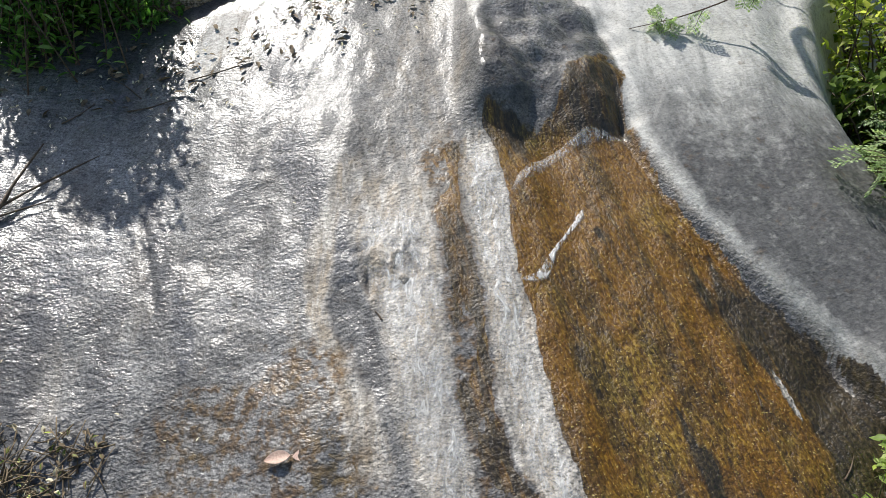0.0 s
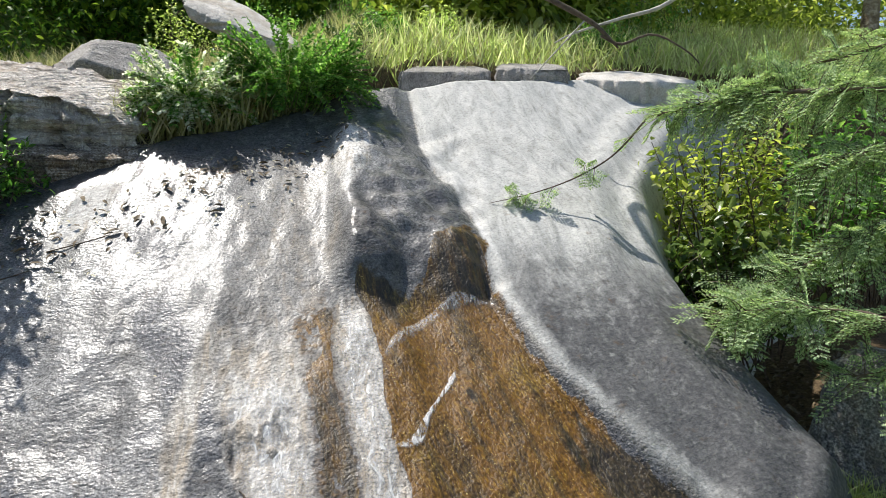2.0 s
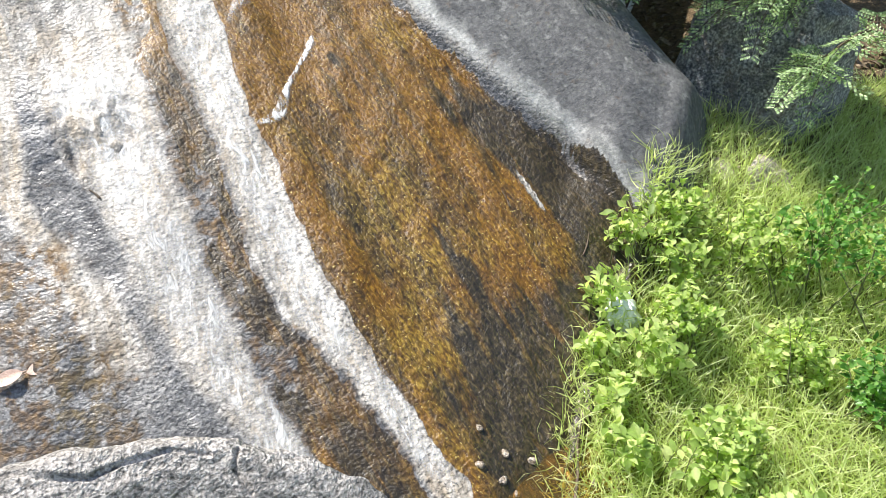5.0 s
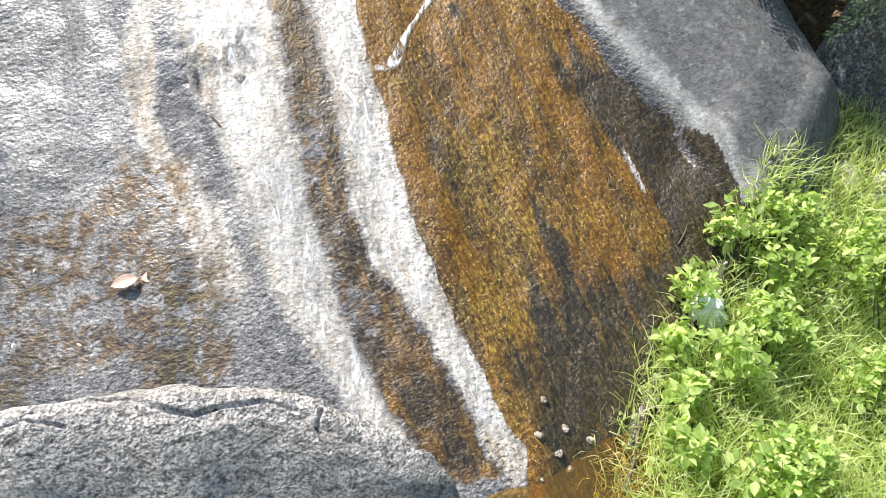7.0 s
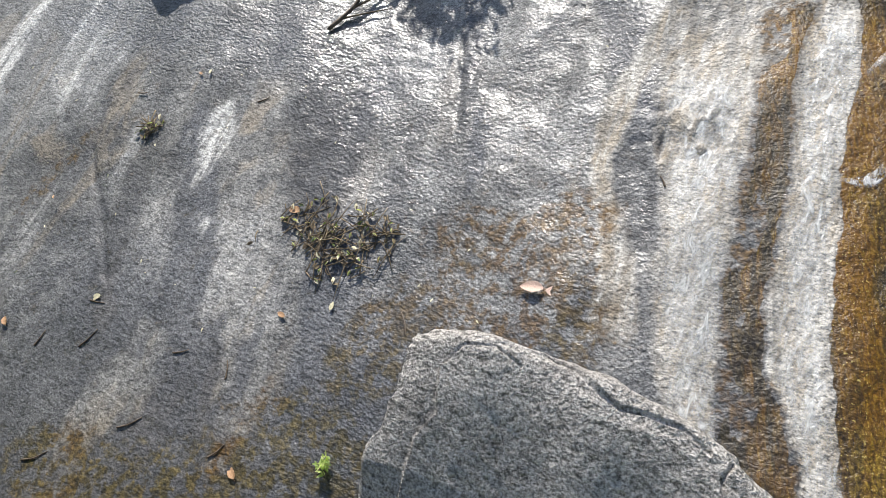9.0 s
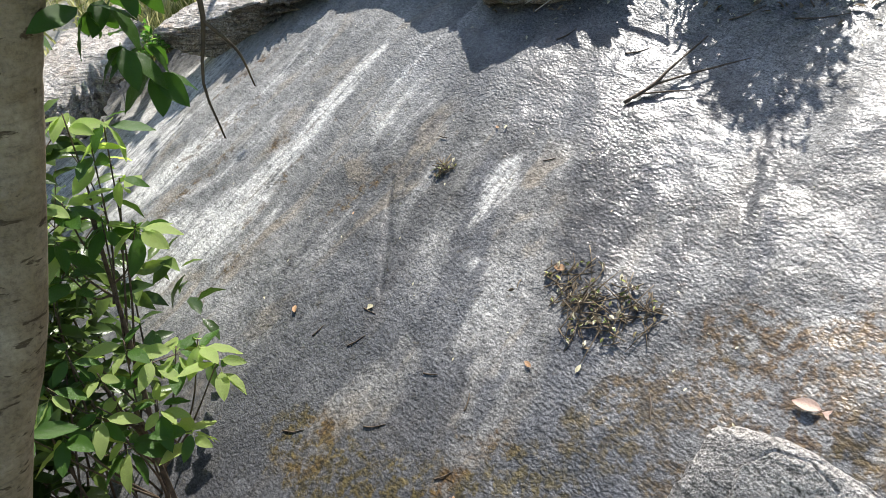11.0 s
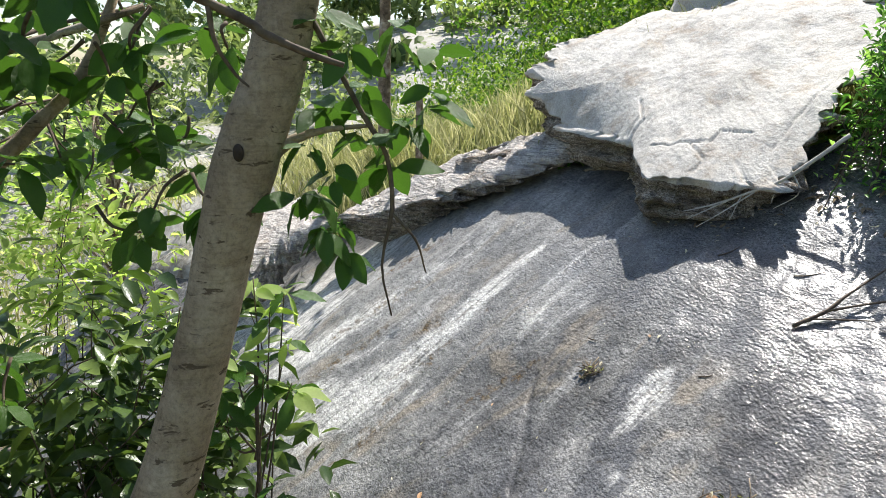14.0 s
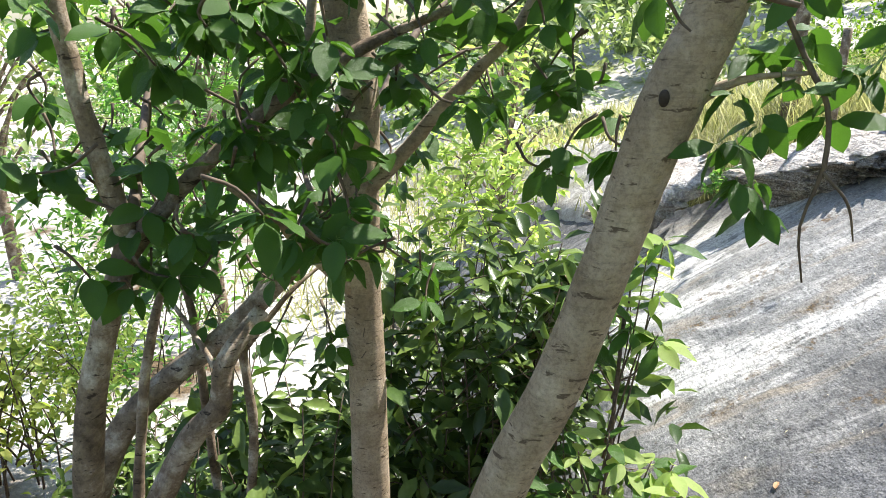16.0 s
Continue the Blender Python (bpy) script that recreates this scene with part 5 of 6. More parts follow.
leaning = thing("leaning_tree", "smooth grey-brown leaning tree with a dark knot hole and broad leaves", "tree", "", (-0.985, -0.46, -0.72))
leaning_trunk = limbs(leaning, [("trunk", [(-0.985, -0.46, -0.72), (-0.991, -0.360, 0.437), (-0.991, -0.249, 0.909), (-0.989, -0.165, 1.127), (-0.985, -0.113, 1.295), (-0.980, -0.078, 1.426), (-0.976, -0.057, 1.511), (-0.972, -0.034, 1.591), (-0.967, -0.008, 1.666), (-0.962, 0.014, 1.735), (-0.940, 0.097, 2.086)], [0.0558, 0.0507, 0.0444, 0.0425, 0.0393, 0.0380, 0.0393, 0.0425, 0.0406, 0.0380, 0.0317]),
                ("branch", [(-0.966, -0.030, 1.579), (-0.959, 0.021, 1.623), (-0.940, 0.071, 1.642), (-0.928, 0.128, 1.648)], [0.0178, 0.0082, 0.0044, 0.0025]),
                ("branch", [(-0.947, 0.046, 1.801), (-0.928, 0.116, 1.667), (-0.915, 0.147, 1.610), (-0.909, 0.154, 1.534), (-0.915, 0.141, 1.452), (-0.909, 0.154, 1.376)], [0.0044, 0.0038, 0.0035, 0.0032, 0.0019, 0.0013]),
                ("branch", [(-0.909, 0.154, 1.528), (-0.896, 0.185, 1.490), (-0.902, 0.204, 1.439)], [0.0025, 0.0019, 0.0010]),
                ("branch", [(-0.852, -0.271, 1.864), (-0.845, -0.056, 1.775), (-0.839, -0.024, 1.756), (-0.826, 0.021, 1.737), (-0.813, 0.059, 1.725)], [0.0063, 0.0057, 0.0051, 0.0044, 0.0032]),
                ("branch", [(-0.845, -0.081, 1.782), (-0.845, -0.075, 1.744), (-0.845, -0.056, 1.712), (-0.839, -0.043, 1.699)], [0.0032, 0.0025, 0.0019, 0.0013])], BARK, 1)
KNOT = plain_material("knot_hollow", (0.015, 0.01, 0.008), (0.06, 0.045, 0.035), 0.9)
knot = rock((-0.933, -0.046, 1.615), (0.007, 0.0075, 0.012), (0, 0, 0), (), 3, 0.002, 2, 0.9)
part("knot_hole", knot, KNOT, leaning_trunk, "dark oval knot hole")

straight = thing("straight_tree", "upright smooth grey tree trunk with carved scars", "tree", "", (-1.480, -0.64, -0.72))
straight_trunk = limbs(straight, [("trunk", [(-1.480, -0.64, -0.72), (-1.485, -0.622, -0.084), (-1.485, -0.607, 0.748), (-1.485, -0.607, 1.076), (-1.485, -0.600, 1.317), (-1.493, -0.593, 1.573), (-1.485, -0.622, 1.755), (-1.456, -0.687, 2.288)], [0.0626, 0.0569, 0.0482, 0.0453, 0.0423, 0.0423, 0.0482, 0.0365]),
                 ("branch", [(-1.471, -0.622, 1.091), (-1.412, -0.717, 1.215), (-1.390, -0.782, 1.303), (-1.347, -0.855, 1.376)], [0.0248, 0.0190, 0.0161, 0.0117]),
                 ("branch", [(-1.471, -0.585, 1.339), (-1.478, -0.483, 1.441), (-1.485, -0.410, 1.529), (-1.493, -0.322, 1.616), (-1.500, -0.242, 1.704), (-1.500, -0.176, 1.850)], [0.0219, 0.0175, 0.0161, 0.0139, 0.0117, 0.0088]),
                 ("branch", [(-1.390, -0.695, 1.558), (-1.390, -0.666, 1.682), (-1.398, -0.644, 1.850)], [0.0131, 0.0117, 0.0088])], BARK, 11)

for z, a, l, tilt in ((0.80, 0.10, 0.020, 1.2), (0.83, -0.06, 0.022, 0.1), (0.87, 0.02, 0.024, 1.3), (0.90, 0.12, 0.018, 0.4), (0.93, -0.04, 0.022, 1.0), (0.96, 0.08, 0.020, 0.0), (0.99, -0.02, 0.024, 1.4), (0.86, -0.14, 0.016, 1.5)):
    turn = 0.27 + 3 * a
    spot_at = np.array((-1.486 + 0.0468 * math.cos(turn), -0.607 + 0.0468 * math.sin(turn), z))
    run = np.array((-math.sin(turn) * math.cos(tilt), math.cos(turn) * math.cos(tilt), math.sin(tilt))) * l / 2
    part("carved_scar", tube([spot_at - run, spot_at + run], [0.0016, 0.0012], 5, 4, 0.2, 5), TWIG, straight_trunk, "thin dark carved scar")

forked = thing("forked_tree", "forked tree with patchy mottled bark", "tree", "", (-1.100, -1.26, -0.72))
limbs(forked, [("trunk", [(-1.100, -1.26, -0.72), (-1.112, -1.231, 0.108), (-1.127, -1.178, 0.624), (-1.150, -1.140, 0.898), (-1.188, -1.102, 1.073), (-1.241, -1.026, 1.308)], [0.0418, 0.0380, 0.0334, 0.0304, 0.0274, 0.0243]),
               ("branch", [(-1.233, -1.033, 1.286), (-1.210, -1.064, 1.544), (-1.203, -1.079, 1.749), (-1.165, -1.117, 2.084)], [0.0228, 0.0198, 0.0198, 0.0152]),
               ("branch", [(-1.226, -1.041, 1.248), (-1.302, -0.927, 1.392), (-1.378, -0.760, 1.536), (-1.438, -0.593, 1.643), (-1.461, -0.479, 1.696), (-1.476, -0.334, 1.749), (-1.454, -0.129, 1.825)], [0.0228, 0.0190, 0.0167, 0.0144, 0.0114, 0.0091, 0.0061])], MOTTLED, 21)

crooked = thing("crooked_tree", "crooked low tree with grey diagonal limbs", "tree", "", (-1.420, -1.58, -0.72))
limbs(crooked, [("trunk", [(-1.420, -1.58, -0.72), (-1.448, -1.524, 0.103), (-1.544, -1.412, 0.511), (-1.648, -1.268, 0.687), (-1.744, -1.108, 0.807), (-1.816, -0.948, 0.967), (-1.896, -0.764, 1.143)], [0.0528, 0.0480, 0.0400, 0.0368, 0.0344, 0.0320, 0.0240]),
                ("branch", [(-1.432, -1.324, 0.223), (-1.528, -1.164, 0.551), (-1.576, -1.076, 0.655), (-1.592, -1.044, 0.799), (-1.688, -0.964, 0.919)], [0.0400, 0.0360, 0.0336, 0.0288, 0.0240]),
                ("branch", [(-1.736, -1.116, 0.071), (-1.760, -1.068, 0.447), (-1.760, -1.068, 0.783), (-1.800, -0.988, 0.991)], [0.0176, 0.0160, 0.0144, 0.0096]),
                ("branch", [(-1.768, -1.228, 0.111), (-1.768, -1.228, 0.479), (-1.768, -1.228, 0.847), (-1.752, -1.260, 1.103)], [0.0160, 0.0144, 0.0128, 0.0080]),
                ("branch", [(-1.760, -1.068, 0.743), (-1.848, -0.940, 0.903), (-1.928, -0.844, 0.983)], [0.0112, 0.0080, 0.0048]),
                ("branch", [(-1.592, -1.044, 0.703), (-1.656, -1.164, 0.839), (-1.728, -1.284, 0.943)], [0.0128, 0.0080, 0.0048]),
                ("branch", [(-1.368, -1.260, 0.343), (-1.424, -1.172, 0.879), (-1.488, -1.076, 1.207)], [0.0160, 0.0128, 0.0080])], MOTTLED, 31)

hidden = thing("slanting_stem", "slanting grey stem half hidden by dark leaves", "tree", "", (-2.62, -0.50, -0.7))
limbs(hidden, [("trunk", [(-2.62, -0.50, -0.7), (-2.63, -0.38, -0.22), (-2.64, -0.26, 0.09), (-2.64, -0.15, 0.36), (-2.64, -0.04, 0.7)], [0.06, 0.055, 0.05, 0.046, 0.04])], BARK, 41)

rng = np.random.RandomState(5)
hang = [(-0.965, 0.062, 1.553), (-0.96, 0.09, 1.50), (-0.955, 0.13, 1.69), (-0.945, 0.165, 1.59), (-0.935, 0.185, 1.645), (-0.925, 0.22, 1.689), (-0.965, 0.08, 1.659), (-0.958, 0.10, 1.46), (-0.94, 0.046, 1.617), (-0.934, 0.078, 1.579), (-0.928, 0.116, 1.629), (-0.915, 0.154, 1.642), (-0.94, 0.033, 1.553), (-0.934, 0.059, 1.503), (-0.902, 0.198, 1.661), (-0.947, 0.059, 1.68)]
hang += [(-0.93, 0.10, 1.75), (-0.92, 0.16, 1.77), (-0.91, 0.21, 1.74), (-0.94, 0.06, 1.78)]
hanging_leaves(leaning, LEAF_BROAD, hang, 5, 0.064, 0.44, 51, 0.035)
hanging_leaves(straight, LEAF_BROAD, [(-1.40 + rng.normal(0, 0.10), -0.85 + 0.85 * rng.rand(), 1.40 + 0.62 * rng.rand()) for k in range(60)], 6, 0.09, 0.5, 52, 0.045, TWIG)
hanging_leaves(forked, LEAF_BROAD, [(-1.24 + rng.normal(0, 0.10), -1.25 + 0.75 * rng.rand(), 1.2 + 0.65 * rng.rand()) for k in range(78)], 6, 0.085, 0.5, 53, 0.045, TWIG)
hanging_leaves(crooked, LEAF_BROAD, [(-1.75 + rng.normal(0, 0.14), -1.35 + 0.9 * rng.rand(), 0.85 + 0.75 * rng.rand()) for k in range(64)], 6, 0.085, 0.46, 54, 0.06, TWIG)


bough = thing("leafy_bough", "leafy side boughs with thin dark twigs behind the trunks", "branch", "", (-2.35, -0.9, 1.3))
for k, (a, b, c) in enumerate((((-1.49, -0.60, 1.30), (-2.0, -0.75, 1.52), (-2.75, -0.35, 1.62)), ((-1.49, -0.60, 1.10), (-2.1, -0.95, 1.25), (-2.7, -1.0, 1.38)), ((-1.24, -1.03, 1.30), (-1.9, -1.3, 1.62), (-2.5, -1.5, 1.8)), ((-1.49, -0.60, 1.45), (-2.2, -0.5, 1.75), (-2.9, -0.1, 1.95)))):
    part("branch", tube([a, b, c], [0.014, 0.009, 0.003], 6, 16, 0.2, k), TWIG, bough)
    rows = np.array([np.array(b) + (np.array(c) - b) * f + np.random.RandomState(90 + k).normal(0, 0.10, 3) * (1, 1, 0.8) for f in (0.0, 0.25, 0.5, 0.75, 1.0)])
    hanging_leaves(bough, LEAF_BROAD, [tuple(p + np.random.RandomState(500 + 9 * k + j).normal(0, 0.12, 3)) for j, p in enumerate(np.repeat(rows, 3, axis=0))], 6, 0.10, 0.46, 530 + k, 0.07, TWIG)


# ---- bushes ----
bush("broadleaf_shrub", "dense shrub of dark glossy pointed leaves under the trees", (-2.45, -0.35, -0.62), (0.64, 0.82, 1.68), 150, 13, 0.125, 0.42, LEAF_DARK, 61, 0.35, 0.5, "shrub", 0.15, TWIG)
bush("broadleaf_shrub", "low spreading shrub of dark glossy leaves among the trunks", (-2.05, -1.05, -0.7), (0.62, 0.75, 1.25), 120, 13, 0.12, 0.42, LEAF_DARK, 161, 0.35, 0.5, "shrub", 0.15, TWIG)
def whorl_sapling(label, foot, tips, size, seed):
    """A young tree: one bent stem to each whorl of long leaves."""
    rng = np.random.RandomState(seed)
    foot = np.array(foot, float)
    ob = thing("sapling", label, "sapling", "", tuple(foot))
    hub = np.array(tips, float).mean(0) - (0, 0, 0.08)
    part("trunk", tube([foot, (foot + hub) / 2 + (0.02, 0.02, 0), hub], [0.011, 0.006], 7, 14, 0.15, seed), TWIG, ob)
    for k, tip in enumerate(tips):
        tip = np.array(tip, float)
        fork = foot + (hub - foot) * min(1.0, 0.55 + 0.5 * rng.rand())
        stem = part("stem", tube([fork, (fork + tip) / 2 + np.array((0, 0, -0.03)) + rng.normal(0, 0.015, 3), tip], [0.0045, 0.002], 5, 12, 0.2, seed + k), TWIG, ob)
        n = rng.randint(6, 10)
        for j in range(n):
            a = 2 * math.pi * (j + 0.7 * rng.rand()) / n
            way = (math.cos(a), math.sin(a), rng.uniform(-0.75, 0.35))
            place_leaf(stem, LEAF_LIGHT if rng.rand() < 0.2 + 0.7 * (k / len(tips)) else LEAF_BROAD, 0.4, tip - np.array((0, 0, 0.05 * rng.rand())), way, size * rng.uniform(0.6, 1.15), rng)
    return ob


whorl_sapling("young sapling with long leaves and bright tips beside the slab", (-1.78, 0.05, -0.74), [(-1.69, -0.24, 0.42), (-1.67, -0.16, 0.39), (-1.74, -0.15, 0.49), (-1.61, -0.03, 0.33), (-1.68, -0.06, 0.41), (-1.78, -0.08, 0.55), (-1.73, -0.03, 0.48), (-1.64, 0.08, 0.38), (-1.56, 0.13, 0.29), (-1.76, 0.06, 0.53), (-1.71, 0.11, 0.47), (-1.71, 0.18, 0.48), (-1.70, 0.24, 0.48), (-1.64, 0.27, 0.43)], 0.115, 62)
whorl_sapling("tall thin sapling with bright leaves by the leaning trunk", (-1.98, 0.03, -0.74), [(-1.92, 0.0, 0.69), (-2.02, -0.01, 0.90), (-1.97, 0.0, 0.78), (-2.0, 0.05, 0.87), (-1.97, 0.13, 0.81), (-1.94, 0.21, 0.78), (-2.04, 0.17, 0.99), (-2.0, 0.21, 0.90), (-2.05, 0.22, 1.06), (-2.08, 0.13, 1.09)], 0.12, 63)
bush("slope_shrub", "small-leaved light green shrub behind the trunks", (-3.95, -0.55, -0.35), (0.75, 0.8, 2.3), 110, 14, 0.085, 0.42, LEAF_LIGHT, 84, 0.3, 0.4, "shrub", 0.3, TWIG, 0.0035, sparse=9)
bush("slope_shrub", "airy small-leaved tree crown behind the forked tree", (-3.6, -2.1, -0.5), (1.0, 1.2, 2.9), 150, 26, 0.055, 0.40, LEAF_BUSH, 85, 0.3, 0.3, "shrub", 0.45, TWIG, 0.004, sparse=9)
bush("slope_shrub", "bright yellow-green shrub in the sun beyond the trees", (-3.1, -2.75, -0.6), (0.6, 0.5, 1.2), 80, 20, 0.05, 0.5, LEAF_LIGHT, 86, 0.35, 0.3, "shrub", 0.15, TWIG, 0.003, sparse=9)
bush("slope_shrub", "feathery green shrub on the bright rock slope", (-3.6, -2.6, -1.0), (1.0, 1.1, 2.4), 90, 14, 0.07, 0.40, LEAF_BUSH, 81, 0.35, 0.3, "shrub", 0.15, TWIG, 0.004, sparse=8)
bush("slope_shrub", "low bright green shrub beyond the trees", (-2.6, -2.9, -0.6), (0.6, 0.6, 0.95), 70, 12, 0.065, 0.5, LEAF_LIME, 82, 0.35, 0.3, "shrub", 0.15, TWIG)
bush("slope_shrub", "dark shrub below the trees", (-2.5, -2.0, -0.75), (0.5, 0.6, 0.7), 60, 12, 0.09, 0.4, LEAF_DARK, 83, 0.35, 0.3, "shrub", 0.15, TWIG)
def spray_bush(name, label, base, reach, stems, size, leaf, seed, pale=None):
    """A bush of arching stems, each closely set with small leaves in two rows."""
    rng = np.random.RandomState(seed)
    base, reach = np.array(base, float), np.array(reach, float)
    ob = thing(name, label, "bush", "", tuple(base))
    twigs, where, ways = [], [], []
    for k in range(stems):
        a, h = rng.rand() * 2 * math.pi, rng.rand()
        out = np.array((math.cos(a), math.sin(a), 0)) * reach * (0.35 + 0.75 * math.sqrt(1 - 0.8 * h * h))
        foot = base + rng.normal(0, 0.12, 3) * reach * (1, 1, 0)
        tip = base + out + np.array((0, 0, reach[2] * (0.15 + 0.85 * h)))
        mid = foot + (tip - foot) * 0.5 + np.array((0, 0, reach[2] * (0.34 - 0.2 * h)))
        curve = smooth_line([foot, mid, tip], 46)
        if k % 2 == 0:
            twigs.append(tube(curve[::9], [0.004, 0.0014], 4, 6))
        across = np.cross(tip - foot, (0, 0, 1)) + rng.normal(0, 0.08, 3)
        across /= np.linalg.norm(across)
        for i in range(10, 45):
            along = curve[i + 1] - curve[i]
            along /= np.linalg.norm(along)
            for side in (-1, 1):
                where.append(curve[i] + along * 0.006 * rng.normal())
                ways.append(across * side + along * 0.7 + rng.normal(0, 0.28, 3) + (0, 0, 0.15))
    stuff(part("stemwork", joined(twigs), STEM, ob))
    where, ways = np.array(where), np.array(ways)
    sizes = size * (0.6 + 0.7 * rng.rand(len(where)))
    white = rng.rand(len(where)) < (0.8 if pale else 0.0)
    if pale:
        white = white & (np.repeat(rng.rand(stems), 70) < 0.85)
        stuff(part("pale_foliage", leaves(where[white], ways[white], sizes[white], 0.62, rng), pale, ob))
    stuff(part("foliage", leaves(where[~white], ways[~white], sizes[~white], 0.55, rng), leaf, ob))
    return ob


bush("leafy_bush", "rounded bush with whorls of dark green leaves at the slab's rim", (-1.97, 3.36, 1.14), (0.45, 0.46, 1.35), 420, 24, 0.058, 0.36, LEAF_BUSH, 64, 0.45, 0.1, "bush", 0.05, TWIG, 0.004, "", (0.0, -0.02, 0))
bush("leafy_bush", "low spreading green bush creeping along the slab's rim", (-1.58, 3.48, 1.18), (0.36, 0.24, 0.50), 150, 18, 0.045, 0.40, LEAF_BUSH, 164, 0.45, 0.1, "bush", 0.05, TWIG, 0.004)
spray_bush("silvery_bush", "bush with pale silvery leaves hanging over the rim", (-0.74, 3.96, 1.66), (0.36, 0.30, 0.56), 170, 0.030, LEAF_BUSH, 65, LEAF_SILVER)
for x, y, r, h, seed, leaf in ((0.5, 5.75, 0.3, 0.4, 1, LEAF_BUSH), (0.95, 5.6, 0.28, 0.32, 2, LEAF_LIGHT), (1.35, 6.5, 0.35, 0.45, 3, LEAF_LIGHT), (2.3, 5.3, 0.3, 0.28, 4, LEAF_BUSH), (2.0, 6.6, 0.4, 0.4, 5, LEAF_SILVER), (3.0, 6.0, 0.5, 0.6, 6, LEAF_BUSH), (0.25, 6.8, 0.4, 0.6, 7, LEAF_BUSH), (-0.35, 4.75, 0.25, 0.3, 8, LEAF_BUSH), (0.15, 4.9, 0.3, 0.34, 9, LEAF_DARK), (-0.5, 6.3, 0.5, 0.6, 10, LEAF_BUSH), (-1.3, 6.6, 0.45, 0.7, 11, LEAF_LIGHT), (3.9, 7.2, 0.6, 0.8, 12, LEAF_LIME), (2.9, 8.0, 0.7, 0.9, 13, LEAF_LIGHT)):
    bush("low_shrub", "low leafy shrub in the grass above the slab", (x, y, float(ground_z(x, y)) - 0.03), (r, r, h * 1.3), 70, 16, 0.035, 0.5, leaf, 700 + seed, 0.4, 0.2, "shrub", 0.15, STEM, 0.003, "shrubs above the slab")
spray_bush("green_bush", "fresh green bush with arching feathery sprays", (-0.18, 4.05, 1.74), (0.48, 0.30, 0.66), 230, 0.028, LEAF_BUSH, 66)
bush("gully_shrub", "shrub with yellow-green leaves over the gully", (2.15, 3.25, 0.75), (0.68, 0.5, 1.15), 150, 18, 0.058, 0.5, LEAF_LIME, 67, 0.25, 0.3, "shrub", 0.15, TWIG)
bush("gully_shrub", "dark-leaved shrub hanging over the gully", (2.05, 2.9, 0.65), (0.50, 0.42, 0.75), 130, 18, 0.062, 0.5, LEAF_DARK, 68, 0.25, 0.4, "shrub", 0.15, TWIG)


def feather_branch(points, radii, fronds, size, seed, ob):
    """A thorn-tree branch with twice-feathered leaves."""
    rng = np.random.RandomState(seed)
    curve = smooth_line(points, 40)
    part("branch", tube(points, radii, 6, 30, 0.2, seed), TWIG, ob)
    base, ways, twigs = [], [], []
    for k in range(fronds):
        i = int(rng.uniform(0.1, 0.98) * 38)
        d = rng.normal(0, 1, 3) + (curve[i + 1] - curve[i]) / np.linalg.norm(curve[i + 1] - curve[i]) * 0.9
        d[2] -= 0.25
        d /= np.linalg.norm(d)
        length = size * rng.uniform(0.7, 1.5)
        tip = curve[i] + d * length + np.array((0, 0, -0.25 * length))
        twigs.append(np.array([curve[i], (curve[i] + tip) / 2 + (0, 0, 0.02), tip]))
        rachis = smooth_line(twigs[-1], 9)
        across = np.cross(d, (0, 0, 1) + rng.normal(0, 0.3, 3))
        across /= np.linalg.norm(across)
        for j in range(1, 9):
            for s in (-1, 1):
                pin = across * s + d * 0.55
                pin /= np.linalg.norm(pin)
                reach = 0.065 * (1.15 - 0.08 * j)
                for q in range(1, 7):
                    p = rachis[j] + pin * reach * q / 6
                    for s2 in (-1, 1):
                        base.append(p)
                        ways.append(np.cross(pin, np.cross(across, d)) * s2 + pin * 0.5)
    stuff(part("twigwork", joined([tube(t, [0.0022, 0.001], 3, 4) for t in twigs]), TWIG, ob))
    stuff(part("foliage", leaves(base, ways, 0.014, 0.45, rng, TINY_SHAPE, TINY_FACES), LEAF_FEATHER, ob))


thorn = thing("thorn_tree", "thorn tree with fine feathery leaves hanging in from beside the gully", "tree", "", (3.0, 1.7, 0.0))
part("trunk", tube([(3.0, 1.7, -0.1), (2.9, 1.8, 0.9), (2.7, 1.9, 1.6), (2.6, 2.1, 2.8)], [0.06, 0.05, 0.035, 0.02], 9, 24, 0.1, 3), TWIG, thorn)
feather_branch([(2.66, 1.98, 1.95), (1.98, 2.38, 1.95), (1.76, 2.65, 1.93), (1.50, 2.87, 1.85)], [0.014, 0.010, 0.008, 0.006], 120, 0.13, 71, thorn)
feather_branch([(1.50, 2.87, 1.85), (1.39, 2.96, 1.68), (1.24, 3.04, 1.565), (1.05, 3.11, 1.48), (0.83, 3.16, 1.42)], [0.006, 0.005, 0.004, 0.003, 0.0015], 11, 0.055, 77, thorn)
feather_branch([(2.9, 1.9, 2.3), (2.5, 2.2, 2.22), (2.2, 2.4, 2.12), (1.9, 2.55, 2.02), (1.7, 2.65, 1.9)], [0.012, 0.009, 0.007, 0.005, 0.002], 90, 0.15, 78, thorn)
feather_branch([(2.95, 1.8, 1.8), (2.6, 1.85, 1.8), (2.35, 2.0, 1.78), (2.1, 2.2, 1.72), (1.85, 2.36, 1.58)], [0.012, 0.009, 0.007, 0.005, 0.002], 110, 0.16, 79, thorn)
feather_branch([(2.7, 1.92, 1.65), (2.42, 1.78, 1.51), (2.31, 1.91, 1.62), (2.13, 2.10, 1.47), (1.91, 2.29, 1.24), (1.62, 2.49, 0.97)], [0.014, 0.010, 0.008, 0.006, 0.004, 0.002], 133, 0.17, 72, thorn)
feather_branch([(2.8, 1.85, 1.35), (2.30, 1.61, 1.18), (2.18, 1.75, 1.10), (2.05, 1.90, 0.95), (1.9, 2.08, 0.84)], [0.012, 0.009, 0.006, 0.004, 0.002], 50, 0.14, 73, thorn)
